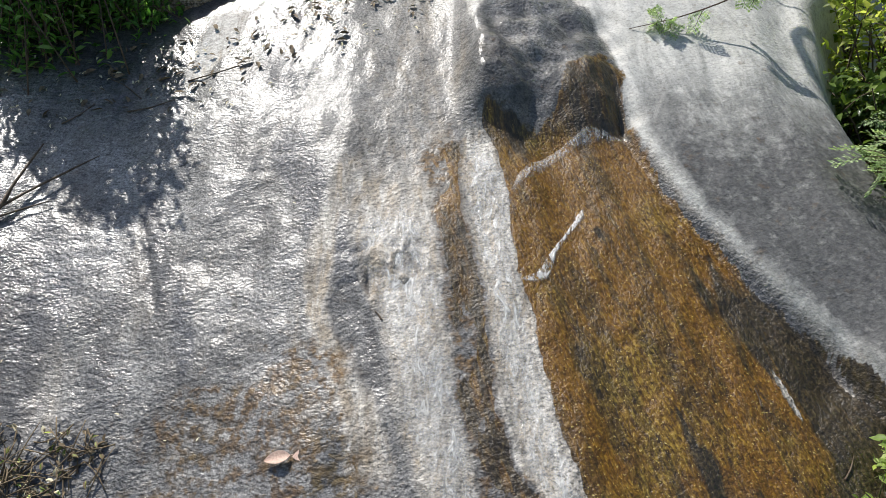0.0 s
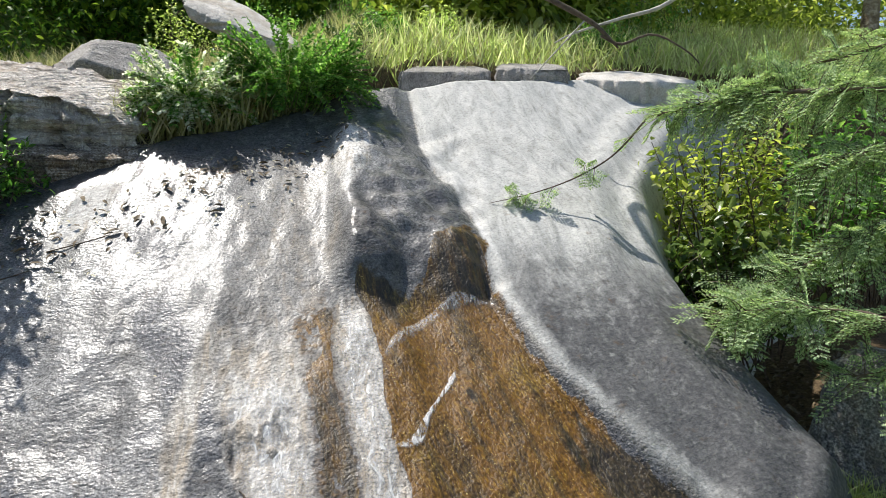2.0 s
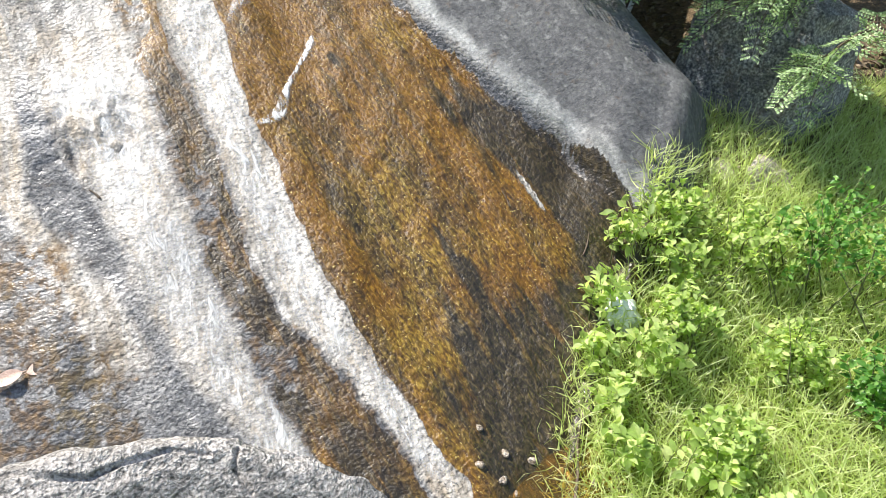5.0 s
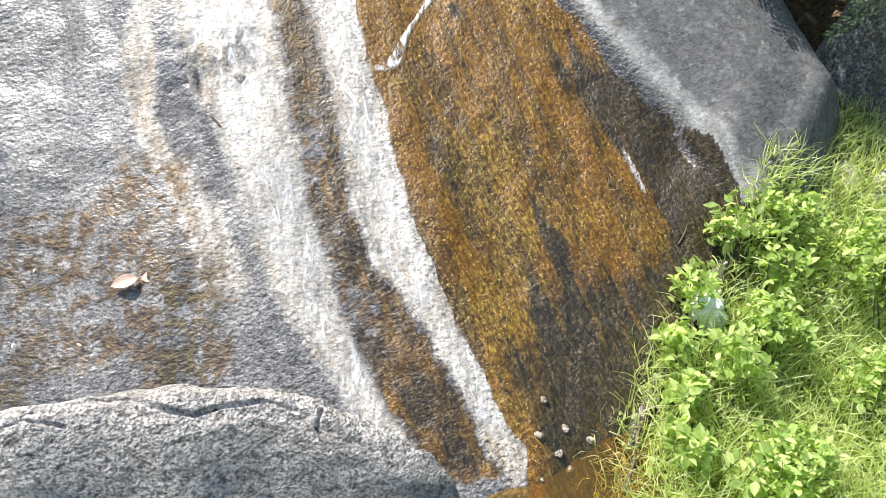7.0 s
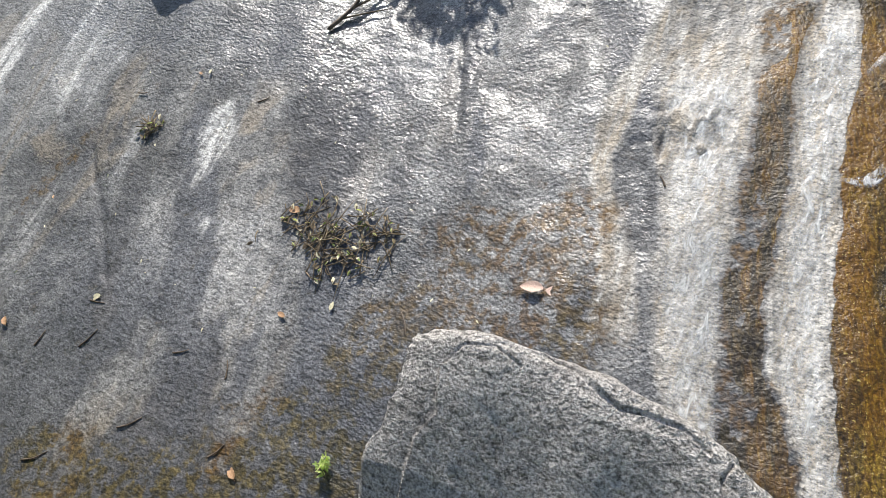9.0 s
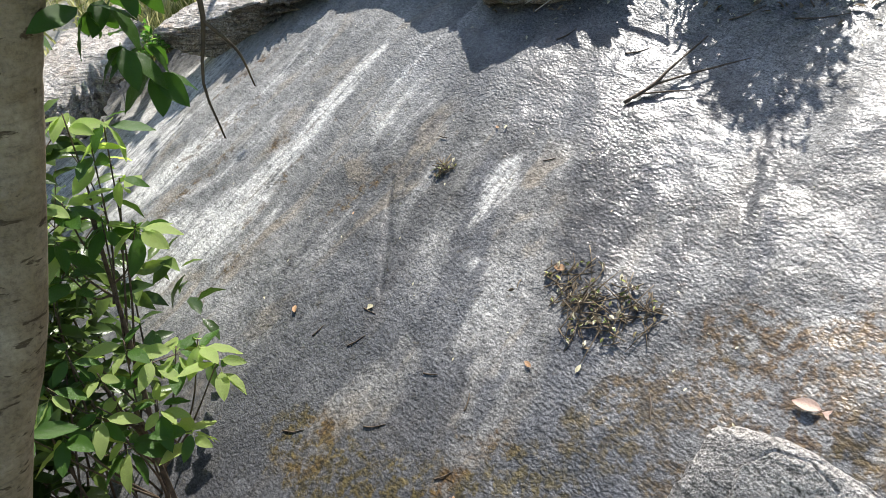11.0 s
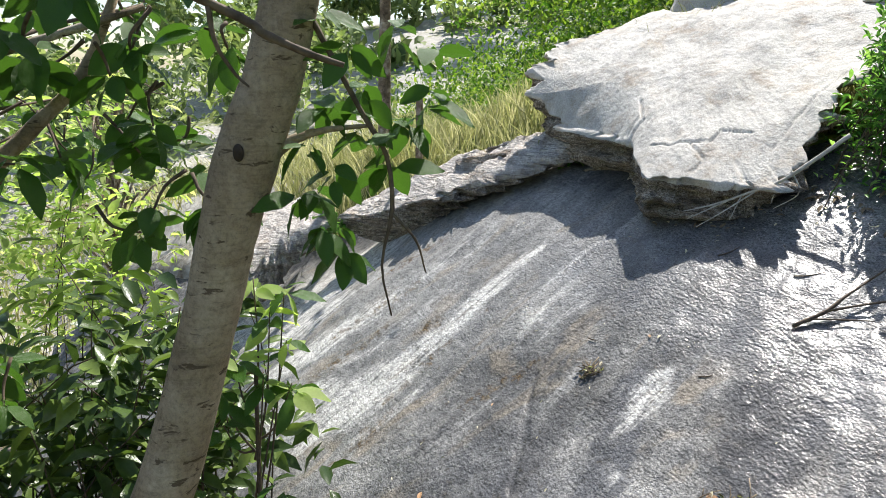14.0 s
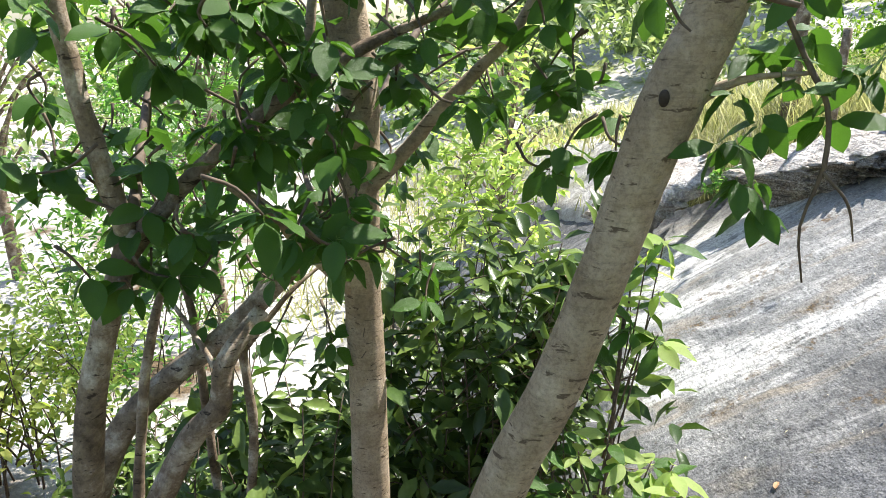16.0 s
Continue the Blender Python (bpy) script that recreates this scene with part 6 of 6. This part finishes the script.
feather_branch([(2.9, 2.05, 2.4), (2.6, 2.47, 2.16), (2.46, 2.61, 2.10), (2.3, 2.74, 1.99), (2.12, 2.85, 1.87)], [0.013, 0.010, 0.007, 0.005, 0.002], 64, 0.13, 74, thorn)
feather_branch([(2.75, 1.88, 1.5), (2.11, 1.89, 1.15), (1.96, 2.04, 1.12), (1.78, 2.19, 1.10), (1.56, 2.34, 1.03)], [0.012, 0.008, 0.006, 0.004, 0.002], 80, 0.15, 75, thorn)
feather_branch([(2.8, 1.85, 1.2), (2.26, 1.49, 0.9), (2.18, 1.59, 0.88), (2.12, 1.67, 0.76), (2.10, 1.70, 0.64)], [0.010, 0.006, 0.005, 0.004, 0.002], 22, 0.12, 76, thorn)

bare = thing("bare_branch", "bare dark forked branch hanging above the slab's top", "branch", "", (0.7, 3.8, 3.2))
part("branch", tube([(0.70, 3.8, 3.2), (0.92, 3.77, 2.83), (1.08, 3.73, 2.64), (1.32, 3.65, 2.51), (1.50, 3.58, 2.40), (1.63, 3.53, 2.27)], [0.024, 0.020, 0.018, 0.016, 0.014, 0.006], 7, 24, 0.2, 5), TWIG, bare)
part("branch", tube([(1.54, 3.57, 2.34), (1.64, 3.52, 2.29), (1.79, 3.45, 2.34), (1.95, 3.37, 2.25), (2.01, 3.33, 2.18)], [0.010, 0.008, 0.007, 0.005, 0.003], 5, 16, 0.2, 6), TWIG, bare)
part("branch", tube([(1.30, 3.66, 2.30), (1.39, 3.63, 2.35), (1.63, 3.53, 2.43), (1.83, 3.43, 2.49), (1.95, 3.37, 2.62), (2.2, 3.3, 3.0)], [0.004, 0.006, 0.010, 0.012, 0.015, 0.018], 5, 20, 0.2, 7), PALE_TWIG, bare)
part("branch", tube([(1.45, 3.60, 2.42), (1.28, 3.66, 2.22), (1.18, 3.7, 2.10)], [0.006, 0.004, 0.002], 5, 10, 0.2, 8), PALE_TWIG, bare)

dry = thing("dry_branch", "bleached bare branch lying below the overhanging boulder", "branch", "", (-2.06, 2.85, 1.50))
part("branch", tube([(-2.06, 2.85, 1.50), (-2.17, 2.78, 1.37), (-2.28, 2.70, 1.25), (-2.43, 2.58, 1.15), (-2.58, 2.43, 1.02)], [0.011, 0.010, 0.008, 0.006, 0.002], 6, 20, 0.2, 1), PALE_TWIG, dry)
for k, pts in enumerate(([(-2.28, 2.70, 1.25), (-2.29, 2.68, 1.14)], [(-2.24, 2.73, 1.31), (-2.19, 2.74, 1.21), (-2.27, 2.68, 1.12)], [(-2.43, 2.58, 1.15), (-2.53, 2.48, 1.09), (-2.60, 2.42, 1.06)],
                         [(-2.36, 2.64, 1.19), (-2.45, 2.52, 1.07), (-2.52, 2.44, 0.99)], [(-2.48, 2.54, 1.11), (-2.57, 2.47, 1.08)], [(-2.40, 2.60, 1.17), (-2.42, 2.56, 1.04)])):
    part("side_branch", tube(pts, [0.005, 0.0018], 5, 10, 0.2, k), PALE_TWIG, dry)


# ---- grass and low plants ----
def scatter(n, x0, x1, y0, y1, seed, keep=None, lift=0.0):
    rng = np.random.RandomState(seed)
    x, y = rng.uniform(x0, x1, n), rng.uniform(y0, y1, n)
    if keep is not None:
        ok = keep(x, y)
        x, y = x[ok], y[ok]
    z = ground_z(x, y)
    z = np.where((x < 2) & (y < 1.7) & (x > 0.5), np.maximum(z, slab_z(x, y) - 0.01), z)
    return np.column_stack([x, y, z + lift])


def bank(x, y):
    return (x > bank_edge(y) - 0.03 + 0.22 * fbm(x * 6, y * 6, 44)) & (y < 2.0) & (x < 3.4)


grass("grass", "lush bright green grass bank", scatter(60000, 0.6, 3.2, -0.6, 2.0, 91, bank), 0.12, 0.034, GRASS, 92, 0.65)
grass("dry_grass", "tall yellow dry grass behind the ledge", scatter(14000, -7.5, -3.4, 1.2, 6.0, 93, lambda x, y: y > top_edge(x) + 0.3), 0.40, 0.03, DRY_GRASS, 94, 0.4)
grass("dry_grass", "sunlit yellow grass on the far rocky slope", scatter(7000, -14, -6.2, -4, 7, 99, lambda x, y: fbm(x * 0.6, y * 0.6, 45, 3) > -0.05), 0.4, 0.06, DRY_GRASS, 100, 0.4)
grass("dry_grass", "straw-coloured grass behind the bushes", scatter(26000, -3.4, 0.2, 3.8, 7.0, 95, lambda x, y: y > top_edge(x) + 0.35), 0.36, 0.03, DRY_GRASS, 96, 0.4)
grass("dry_grass", "straw-coloured grass mixed in above the slab", scatter(12000, -0.2, 6.0, 4.5, 11.0, 197, lambda x, y: y > top_edge(x) + 0.05), 0.30, 0.03, DRY_GRASS, 198, 0.45)
grass("grass", "short green grass at the foot of the rock blocks", scatter(2600, 1.4, 3.2, 4.15, 4.7, 199), 0.12, 0.05, GRASS, 196, 0.5)
grass("grass", "sunlit yellow-green grass above the slab", scatter(26000, -0.2, 6.0, 4.6, 12.0, 97, lambda x, y: y > top_edge(x) + 0.1), 0.28, 0.045, GRASS, 98, 0.4)
for x, y, r, seed in ((1.50, 1.52, 0.17, 1), (1.72, 1.35, 0.2, 2), (1.95, 1.25, 0.28, 3), (1.36, 1.22, 0.14, 4), (2.2, 1.1, 0.3, 5), (1.75, 0.8, 0.18, 6), (1.25, 0.85, 0.14, 7), (1.62, 1.02, 0.16, 8), (2.1, 0.7, 0.25, 9), (1.2, 0.55, 0.16, 10)):
    bush("weed_clump", "fresh green leafy weeds growing in the grass", (x, y, float(ground_z(x, y))), (r, r, r * 1.4), 46, 16, 0.025, 0.6, LEAF_LIGHT if seed % 3 else LEAF_BUSH, 200 + seed, 0.35, 0.1, "weeds", 0.3, STEM, 0.003, "weeds on the bank")


for x, y, r, seed in ((1.32, 1.50, 0.10, 11), (1.16, 1.36, 0.09, 12), (1.06, 1.22, 0.08, 13), (1.02, 1.06, 0.08, 14), (0.98, 0.92, 0.09, 15), (1.22, 1.12, 0.12, 16), (1.12, 0.78, 0.12, 17), (1.45, 1.38, 0.12, 18)):
    bush("weed_clump", "pale leafy shoots at the edge of the grass bank", (x, y, max(float(ground_z(x, y)), float(slab_z(x, y))) - 0.01), (r, r, r * 2.2), 16, 9, 0.035, 0.6, LEAF_LIGHT, 230 + seed, 0.4, 0.1, "weeds", 0.2, STEM, 0.002, "weeds on the bank")


rng = np.random.RandomState(77)
spots = scatter(2600, 1.6, 3.4, 1.85, 3.6, 78, lambda x, y: x > gully(y) + 0.05)
solid("gully_litter", leaves(spots + rng.normal(0, 0.01, spots.shape), rng.normal(0, 1, spots.shape) * (1, 1, 0.35), 0.06 * (0.5 + rng.rand(len(spots))), 0.4, rng), LITTER,
      "brown dead leaves filling the shaded gully", "leaf litter", kind="stuff")


# ---- the woods behind ----
def back_tree(label, x, y, height, radius, crown, material, seed, count=1500, size=0.16, low=0.35):
    z = float(ground_z(x, y))
    ob = thing("back_tree", label, "tree", "trees behind the slab", (x, y, z))
    rng = np.random.RandomState(seed)
    top = (x + rng.normal(0, 0.3), y + rng.normal(0, 0.3), z + height)
    part("trunk", tube([(x, y, z - 0.2), (x + rng.normal(0, 0.1), y, z + height * 0.4), top], [radius, radius * 0.8, radius * 0.3], 12, 20, 0.16, seed), MOTTLED, ob)
    ends = []
    for k in range(26):
        a, h = rng.rand() * 6.28, rng.uniform(low, 1.0)
        e = np.array((x + math.cos(a) * crown * rng.uniform(0.3, 1), y + math.sin(a) * crown * rng.uniform(0.3, 1), z + height * h + rng.uniform(0, 0.4) * crown))
        part("limb", tube([(x, y, z + height * h * 0.7), (e + np.array((x, y, z + height * h))) / 2 + (0, 0, 0.1), e], [radius * 0.3, radius * 0.06], 5, 8), MOTTLED, ob)
        ends.append(e)
    pts = np.array(ends)[rng.randint(0, len(ends), count)] + np.clip(rng.normal(0, 0.24, (count, 3)), -0.4, 0.4) * crown
    stuff(part("crown", leaves(pts, rng.normal(0, 1, (count, 3)) - (0, 0, 0.4), size * (0.5 + rng.rand(count)), 0.45, rng), material, ob))
    return ob


back_tree("big old tree with thick brown trunk in deep shade", 0.52, 8.7, 5.5, 0.30, 1.6, WOODS, 301, 2600, 0.16, 0.72)
back_tree("dense dark green tree behind the slab", -2.2, 10.6, 4.2, 0.14, 1.8, WOODS, 302, 5500, 0.1)
back_tree("dense dark green tree behind the slab", -4.9, 10.4, 4.2, 0.14, 1.9, WOODS, 303, 5500, 0.1)
back_tree("slender tree in front of the grassy slope", -6.19, 2.05, 3.4, 0.07, 0.9, LEAF_LIGHT, 304, 90, 0.12, 0.9)
back_tree("bright young tree on the sunny slope", 4.2, 8.4, 3.4, 0.09, 1.6, LEAF_LIME, 305, 2600, 0.12)
back_tree("bright young tree on the sunny slope", 5.6, 6.2, 3.4, 0.09, 1.6, LEAF_LIME, 306, 2600, 0.12)
back_tree("leafy tree on the far slope", 2.0, 13.0, 5.0, 0.14, 2.4, LEAF_LIME, 307, 2600, 0.2)
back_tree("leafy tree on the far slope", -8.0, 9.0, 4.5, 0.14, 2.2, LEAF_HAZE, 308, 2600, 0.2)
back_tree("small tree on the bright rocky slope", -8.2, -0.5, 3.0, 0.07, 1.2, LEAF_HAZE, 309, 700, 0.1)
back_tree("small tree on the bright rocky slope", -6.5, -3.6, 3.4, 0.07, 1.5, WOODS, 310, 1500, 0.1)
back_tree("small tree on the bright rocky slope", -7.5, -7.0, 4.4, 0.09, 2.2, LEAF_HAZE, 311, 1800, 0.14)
solid("post", tube([(-5.24, 2.02, 0.6), (-5.24, 2.01, 1.63)], [0.035, 0.03], 9, 8, 0.1, 4), MOTTLED, "short weathered wooden post in the dry grass", "post")


def thicket(name, label, boxes, count, size, material, seed):
    """Far undergrowth: leaf clumps piled along the slope."""
    rng = np.random.RandomState(seed)
    pts = []
    for x0, x1, y0, y1, high in boxes:
        for k in range(int(count / 120 / len(boxes))):
            x, y = rng.uniform(x0, x1), rng.uniform(y0, y1)
            c = np.array((x, y, float(ground_z(x, y)) + high * rng.rand() ** 1.5))
            pts.append(c + np.clip(rng.normal(0, 1, (120, 3)), -1.7, 1.7) * (0.42, 0.42, 0.34))
    pts = np.concatenate(pts)
    return solid(name, leaves(pts, rng.normal(0, 1, pts.shape) + (0, 0, 0.3), size * (0.5 + rng.rand(len(pts))), 0.5, rng), material, label, "undergrowth", kind="stuff")


thicket("far_woods", "dark dense undergrowth and trees on the slope", [(-9, 0.3, 8.6, 13, 3.0), (-14, -6, 6, 14, 3.5)], 90000, 0.11, WOODS, 321)
thicket("far_woods", "sunny yellow-green thickets on the slope", [(0.5, 12, 9, 17, 6.5), (0, 14, 13, 17, 10), (1.0, 2.8, 6.5, 8.5, 0.6)], 100000, 0.12, LEAF_LIME, 322)
thicket("undergrowth", "mixed low green undergrowth behind the ledges", [(-8.5, -3.0, 5.4, 8.6, 0.8), (-9.5, -6.6, 3.6, 6.5, 0.6)], 42000, 0.06, WOODS, 323)
thicket("far_woods", "tall sunlit trees closing the slope above the slab", [(1, 18, 17, 21, 12)], 16000, 0.34, LEAF_LIME, 329)
bush("gully_shrub", "dark tangled shrub at the back of the gully", (3.2, 3.5, 0.7), (0.9, 0.8, 1.5), 160, 18, 0.06, 0.45, LEAF_BUSH, 69, 0.3, 0.3, "shrub", 0.2, TWIG)
thicket("far_woods", "deep shaded trees closing the view above the slab", [(-14, 3, 14, 18, 10)], 22000, 0.32, WOODS, 327)
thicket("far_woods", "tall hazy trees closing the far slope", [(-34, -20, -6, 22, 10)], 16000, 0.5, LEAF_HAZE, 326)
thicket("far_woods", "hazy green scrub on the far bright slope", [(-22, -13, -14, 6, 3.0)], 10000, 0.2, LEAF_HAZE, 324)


# ---- litter on the slab ----
def on_slab(x, y, lift=0.004):
    return (x, y, float(slab_z(x, y) + relief(x, y)) + lift)


def twig(label, points, radius, seed, material=TWIG):
    return solid("twig", tube([on_slab(x, y, radius) for x, y in points], [radius, radius * 0.5], 5, 12, 0.3, seed), material, label, "twig", "twigs on the slab")


def litter_heap(name, x, y, size, count, label, seed):
    rng = np.random.RandomState(seed)
    ob = thing(name, label, "leaf litter", "", on_slab(x, y))
    sticks, bits, ways = [], [], []
    for k in range(count):
        lobe = ((0.0, 0.0, 0.26), (0.55, 0.12, 0.16), (-0.4, 0.05, 0.15), (0.15, -0.2, 0.14))[rng.randint(4)]
        px, py = x + size * (lobe[0] + rng.normal(0, lobe[2] * 1.5)), y + size * (lobe[1] + rng.normal(0, lobe[2]))
        p = np.array(on_slab(px, py, 0.006 + 0.06 * size * rng.rand()))
        a, l = rng.rand() * 6.28, rng.uniform(0.015, 0.05) * (1 + size)
        d = np.array((math.cos(a) * l, math.sin(a) * l, 0.62 * math.sin(a) * l + rng.normal(0, 0.006)))
        sticks.append(tube([p - d, p + rng.normal(0, 0.006, 3), p + d], [0.0026, 0.0012], 4, 4))
        q = rng.normal(0, 0.02, 3)
        bits.append(p + (q[0], q[1], 0.62 * q[1]))
        ways.append((math.cos(2 * a), math.sin(2 * a), 0.62 * math.sin(2 * a) + rng.normal(0, 0.25)))
    stuff(part("stick_tangle", joined(sticks), LITTER, ob))
    stuff(part("dead_foliage", leaves(bits, ways, 0.028, 0.5, rng), LITTER, ob))
    stuff(part("fresh_foliage", leaves(bits[::2], ways[::2], 0.026, 0.4, rng), LEAF_LIGHT, ob))
    stuff(part("pale_foliage", leaves(bits[1::3], ways[1::3], 0.03, 0.5, rng), STRAW_LEAF, ob))
    return ob


litter_heap("litter_heap", -1.27, 1.52, 0.26, 120, "heap of washed-up sticks and dead leaves on the slab", 401)
litter_heap("litter_heap", -2.31, 1.66, 0.05, 18, "small clump of twigs and leaves caught on the slab", 402)


def fallen_leaf(label, x, y, size, turn, material, seed):
    rng = np.random.RandomState(seed)
    ob = new("fallen_leaf", leaf_mesh(material, 0.42, seed % 3))
    slope = Matrix.Rotation(math.atan(0.62), 4, "X")
    ob.matrix_world = Matrix.Translation(on_slab(x, y, 0.012)) @ slope @ Matrix.Rotation(radians(turn), 4, "Z") @ Matrix.Diagonal((size, size, size, 1))
    return tagged(ob, label, "leaf", "fallen leaves on the slab")


fallen_leaf("large pinkish dead leaf lying on wet rock", -0.435, 1.520, 0.09, 100, PINK_LEAF, 1)
fallen_leaf("long pale dead leaf lying on wet rock", -0.45, 1.516, 0.085, -78, PINK_LEAF, 2)
fallen_leaf("curled orange dead leaf on the litter heap", -1.42, 1.56, 0.07, 100, DEAD_LEAF, 3)
for x, y, s, t, k in ((-2.38, 0.84, 0.06, 60, 4), (-2.02, 1.05, 0.06, 120, 5), (-1.27, 1.23, 0.045, 80, 6), (-2.17, 1.92, 0.03, 20, 7), (-2.54, 1.28, 0.028, 50, 8), (-1.13, 1.30, 0.04, 10, 9), (-1.15, 0.77, 0.06, 60, 10), (-0.77, 0.94, 0.08, 0, 11), (-2.2, 1.91, 0.03, 70, 12)):
    fallen_leaf("small pale dead leaf stuck on the rock", x, y, s, t, STRAW_LEAF if k % 2 else DEAD_LEAF, k)
dark_stick = thing("fallen_branch", "thin dark forked dead branch lying on the slab", "branch", "", on_slab(-1.75, 2.26))
part("branch", tube([on_slab(-1.76, 2.25, 0.01), on_slab(-1.70, 2.36, 0.03), on_slab(-1.68, 2.44, 0.05), on_slab(-1.64, 2.62, 0.07)], [0.009, 0.008, 0.006, 0.003], 6, 14, 0.3, 1), TWIG, dark_stick)
part("branch", tube([on_slab(-1.70, 2.36, 0.03), on_slab(-1.62, 2.46, 0.03), on_slab(-1.50, 2.55, 0.03), on_slab(-1.42, 2.62, 0.02)], [0.006, 0.005, 0.004, 0.002], 6, 14, 0.3, 2), TWIG, dark_stick)
part("branch", tube([on_slab(-1.72, 2.31, 0.02), on_slab(-1.62, 2.38, 0.02), on_slab(-1.54, 2.42, 0.02)], [0.005, 0.004, 0.002], 6, 10, 0.3, 3), TWIG, dark_stick)
for k, (x, y, a, l) in enumerate(((-2.44, 1.77, 10, 0.05), (-1.86, 1.90, 30, 0.05), (-1.61, 0.76, 40, 0.09), (-1.26, 0.81, 60, 0.06), (-1.91, 0.56, 35, 0.10), (-2.20, 0.86, 80, 0.06), (-1.98, 0.92, 60, 0.08), (-1.57, 1.0, 30, 0.06), (-1.38, 1.02, 120, 0.06),
                                  (-2.03, 1.03, 10, 0.07), (-1.9, 2.5, 40, 0.12), (-2.3, 2.45, 60, 0.1), (-1.3, 2.9, 20, 0.2), (-1.45, 3.0, 150, 0.2), (-1.05, 3.05, 10, 0.25), (-1.6, 2.85, 45, 0.15), (-0.86, 1.35, 130, 0.08), (0.98, 1.72, 100, 0.05), (1.2, 1.55, 50, 0.08), (-0.22, 1.9, 130, 0.04))):
    dx, dy = math.cos(radians(a)) * l / 2, math.sin(radians(a)) * l / 2
    twig("short dark twig lying on the rock", [(x - dx, y - dy), (x + 0.1 * dy, y - 0.1 * dx), (x + dx, y + dy)], 0.0035, k)


# ---- the pool's edge ----
rng = np.random.RandomState(12)
for k in range(46):
    a = rng.rand()
    y = 0.80 + 0.58 * a
    x = float(bank_edge(y)) + 0.02 + rng.normal(0, 0.035)
    s = rng.uniform(0.005, 0.018)
    z = max(float(ground_z(x, y)), float(slab_z(x, y)))
    solid("pebble", rock((x, y, z + s * 0.3), (s, s * rng.uniform(0.6, 1), s * 0.6), (0, 0, rng.uniform(0, 180)), [((0.4, -0.5, 0.7), s * 0.5), ((-0.7, 0.2, 0.6), s * 0.55)], 2, 0.004, 20 + k, 0.6, 30.0), PEBBLE, "small tan pebble at the pool's edge", "pebble", "pebbles by the pool")
rng = np.random.RandomState(13)
for k in range(16):
    x, y = rng.uniform(0.58, 0.98), rng.uniform(0.84, 1.14)
    s = rng.uniform(0.006, 0.016)
    z = max(float(ground_z(x, y)), float(slab_z(x, y)) + float(relief(x, y)))
    solid("pebble", rock((x, y, z + s * 0.3), (s, s * rng.uniform(0.6, 1), s * 0.6), (0, 0, rng.uniform(0, 180)), [((0.4, -0.5, 0.7), s * 0.5), ((-0.7, 0.2, 0.6), s * 0.55)], 2, 0.004, 80 + k, 0.6, 30.0), CRUST, "small brown pebble under the shallow water", "pebble", "pebbles by the pool")
solid("pool_twig", tube([(0.80, 0.86, 0.04), (0.85, 0.93, 0.05), (0.90, 1.02, 0.06), (0.93, 1.06, 0.08)], [0.005, 0.003], 6, 12, 0.3, 3), TWIG, "thin brown twig lying across the shallow pool", "twig")
solid("plastic_scrap", outcrop([(1.16, 1.30, 0.19), (1.21, 1.27, 0.18), (1.26, 1.30, 0.19), (1.26, 1.36, 0.22), (1.20, 1.38, 0.23), (1.16, 1.35, 0.21)], 0.03, 0.02, 0.1, 0.012, 21, 30.0, 60, 10), PLASTIC, "crumpled piece of white plastic in the grass", "litter")


# ---- small growth and flakes ----
bush("crevice_plant", "small green plant growing in the gap below the boulder", (-3.98, 2.72, 1.02), (0.13, 0.10, 0.2), 16, 9, 0.05, 0.6, LEAF_BUSH, 611, 0.4, 0.2, "plant", 0.2, STEM, 0.003)
bush("crevice_plant", "small green plant rooted beside the ledge rock", (-5.15, 1.22, 0.40), (0.13, 0.13, 0.24), 16, 9, 0.05, 0.6, LEAF_BUSH, 612, 0.4, 0.2, "plant", 0.2, STEM, 0.003)
bush("sprig", "small fern-like green sprig at the foot of the slab", (-0.90, 0.90, float(slab_z(-0.90, 0.90) + relief(-0.90, 0.90))), (0.035, 0.05, 0.07), 5, 12, 0.022, 0.45, LEAF_LIGHT, 613, 0.2, 0.1, "plant", 0.1, STEM, 0.0015)
rng = np.random.RandomState(620)
for label, count, x0, x1, near, far, size, material in (("pale leaf bits washed onto the shaded rim of the slab", 170, -2.9, 0.2, 0.05, 0.55, 0.024, STRAW_LEAF),
                                                        ("dark twig bits and rotten leaves on the shaded rim", 260, -2.9, 0.2, 0.0, 0.42, 0.04, LITTER),
                                                        ("tiny pale flakes scattered over the slab", 120, -4.6, -0.5, 0.4, 2.2, 0.013, STRAW_LEAF)):
    x = rng.uniform(x0, x1, count)
    y = top_edge(x) - rng.uniform(near, far, count)
    flat = np.column_stack([rng.normal(0, 1, count), rng.normal(0, 1, count), np.zeros(count)])
    flat[:, 2] = 0.62 * flat[:, 1]
    solid("rim_litter", leaves(np.column_stack([x, y, slab_z(x, y) + relief(x, y) + 0.012]), flat, size * (0.5 + rng.rand(count)), 0.4, rng), material, label, "leaf litter", kind="stuff")
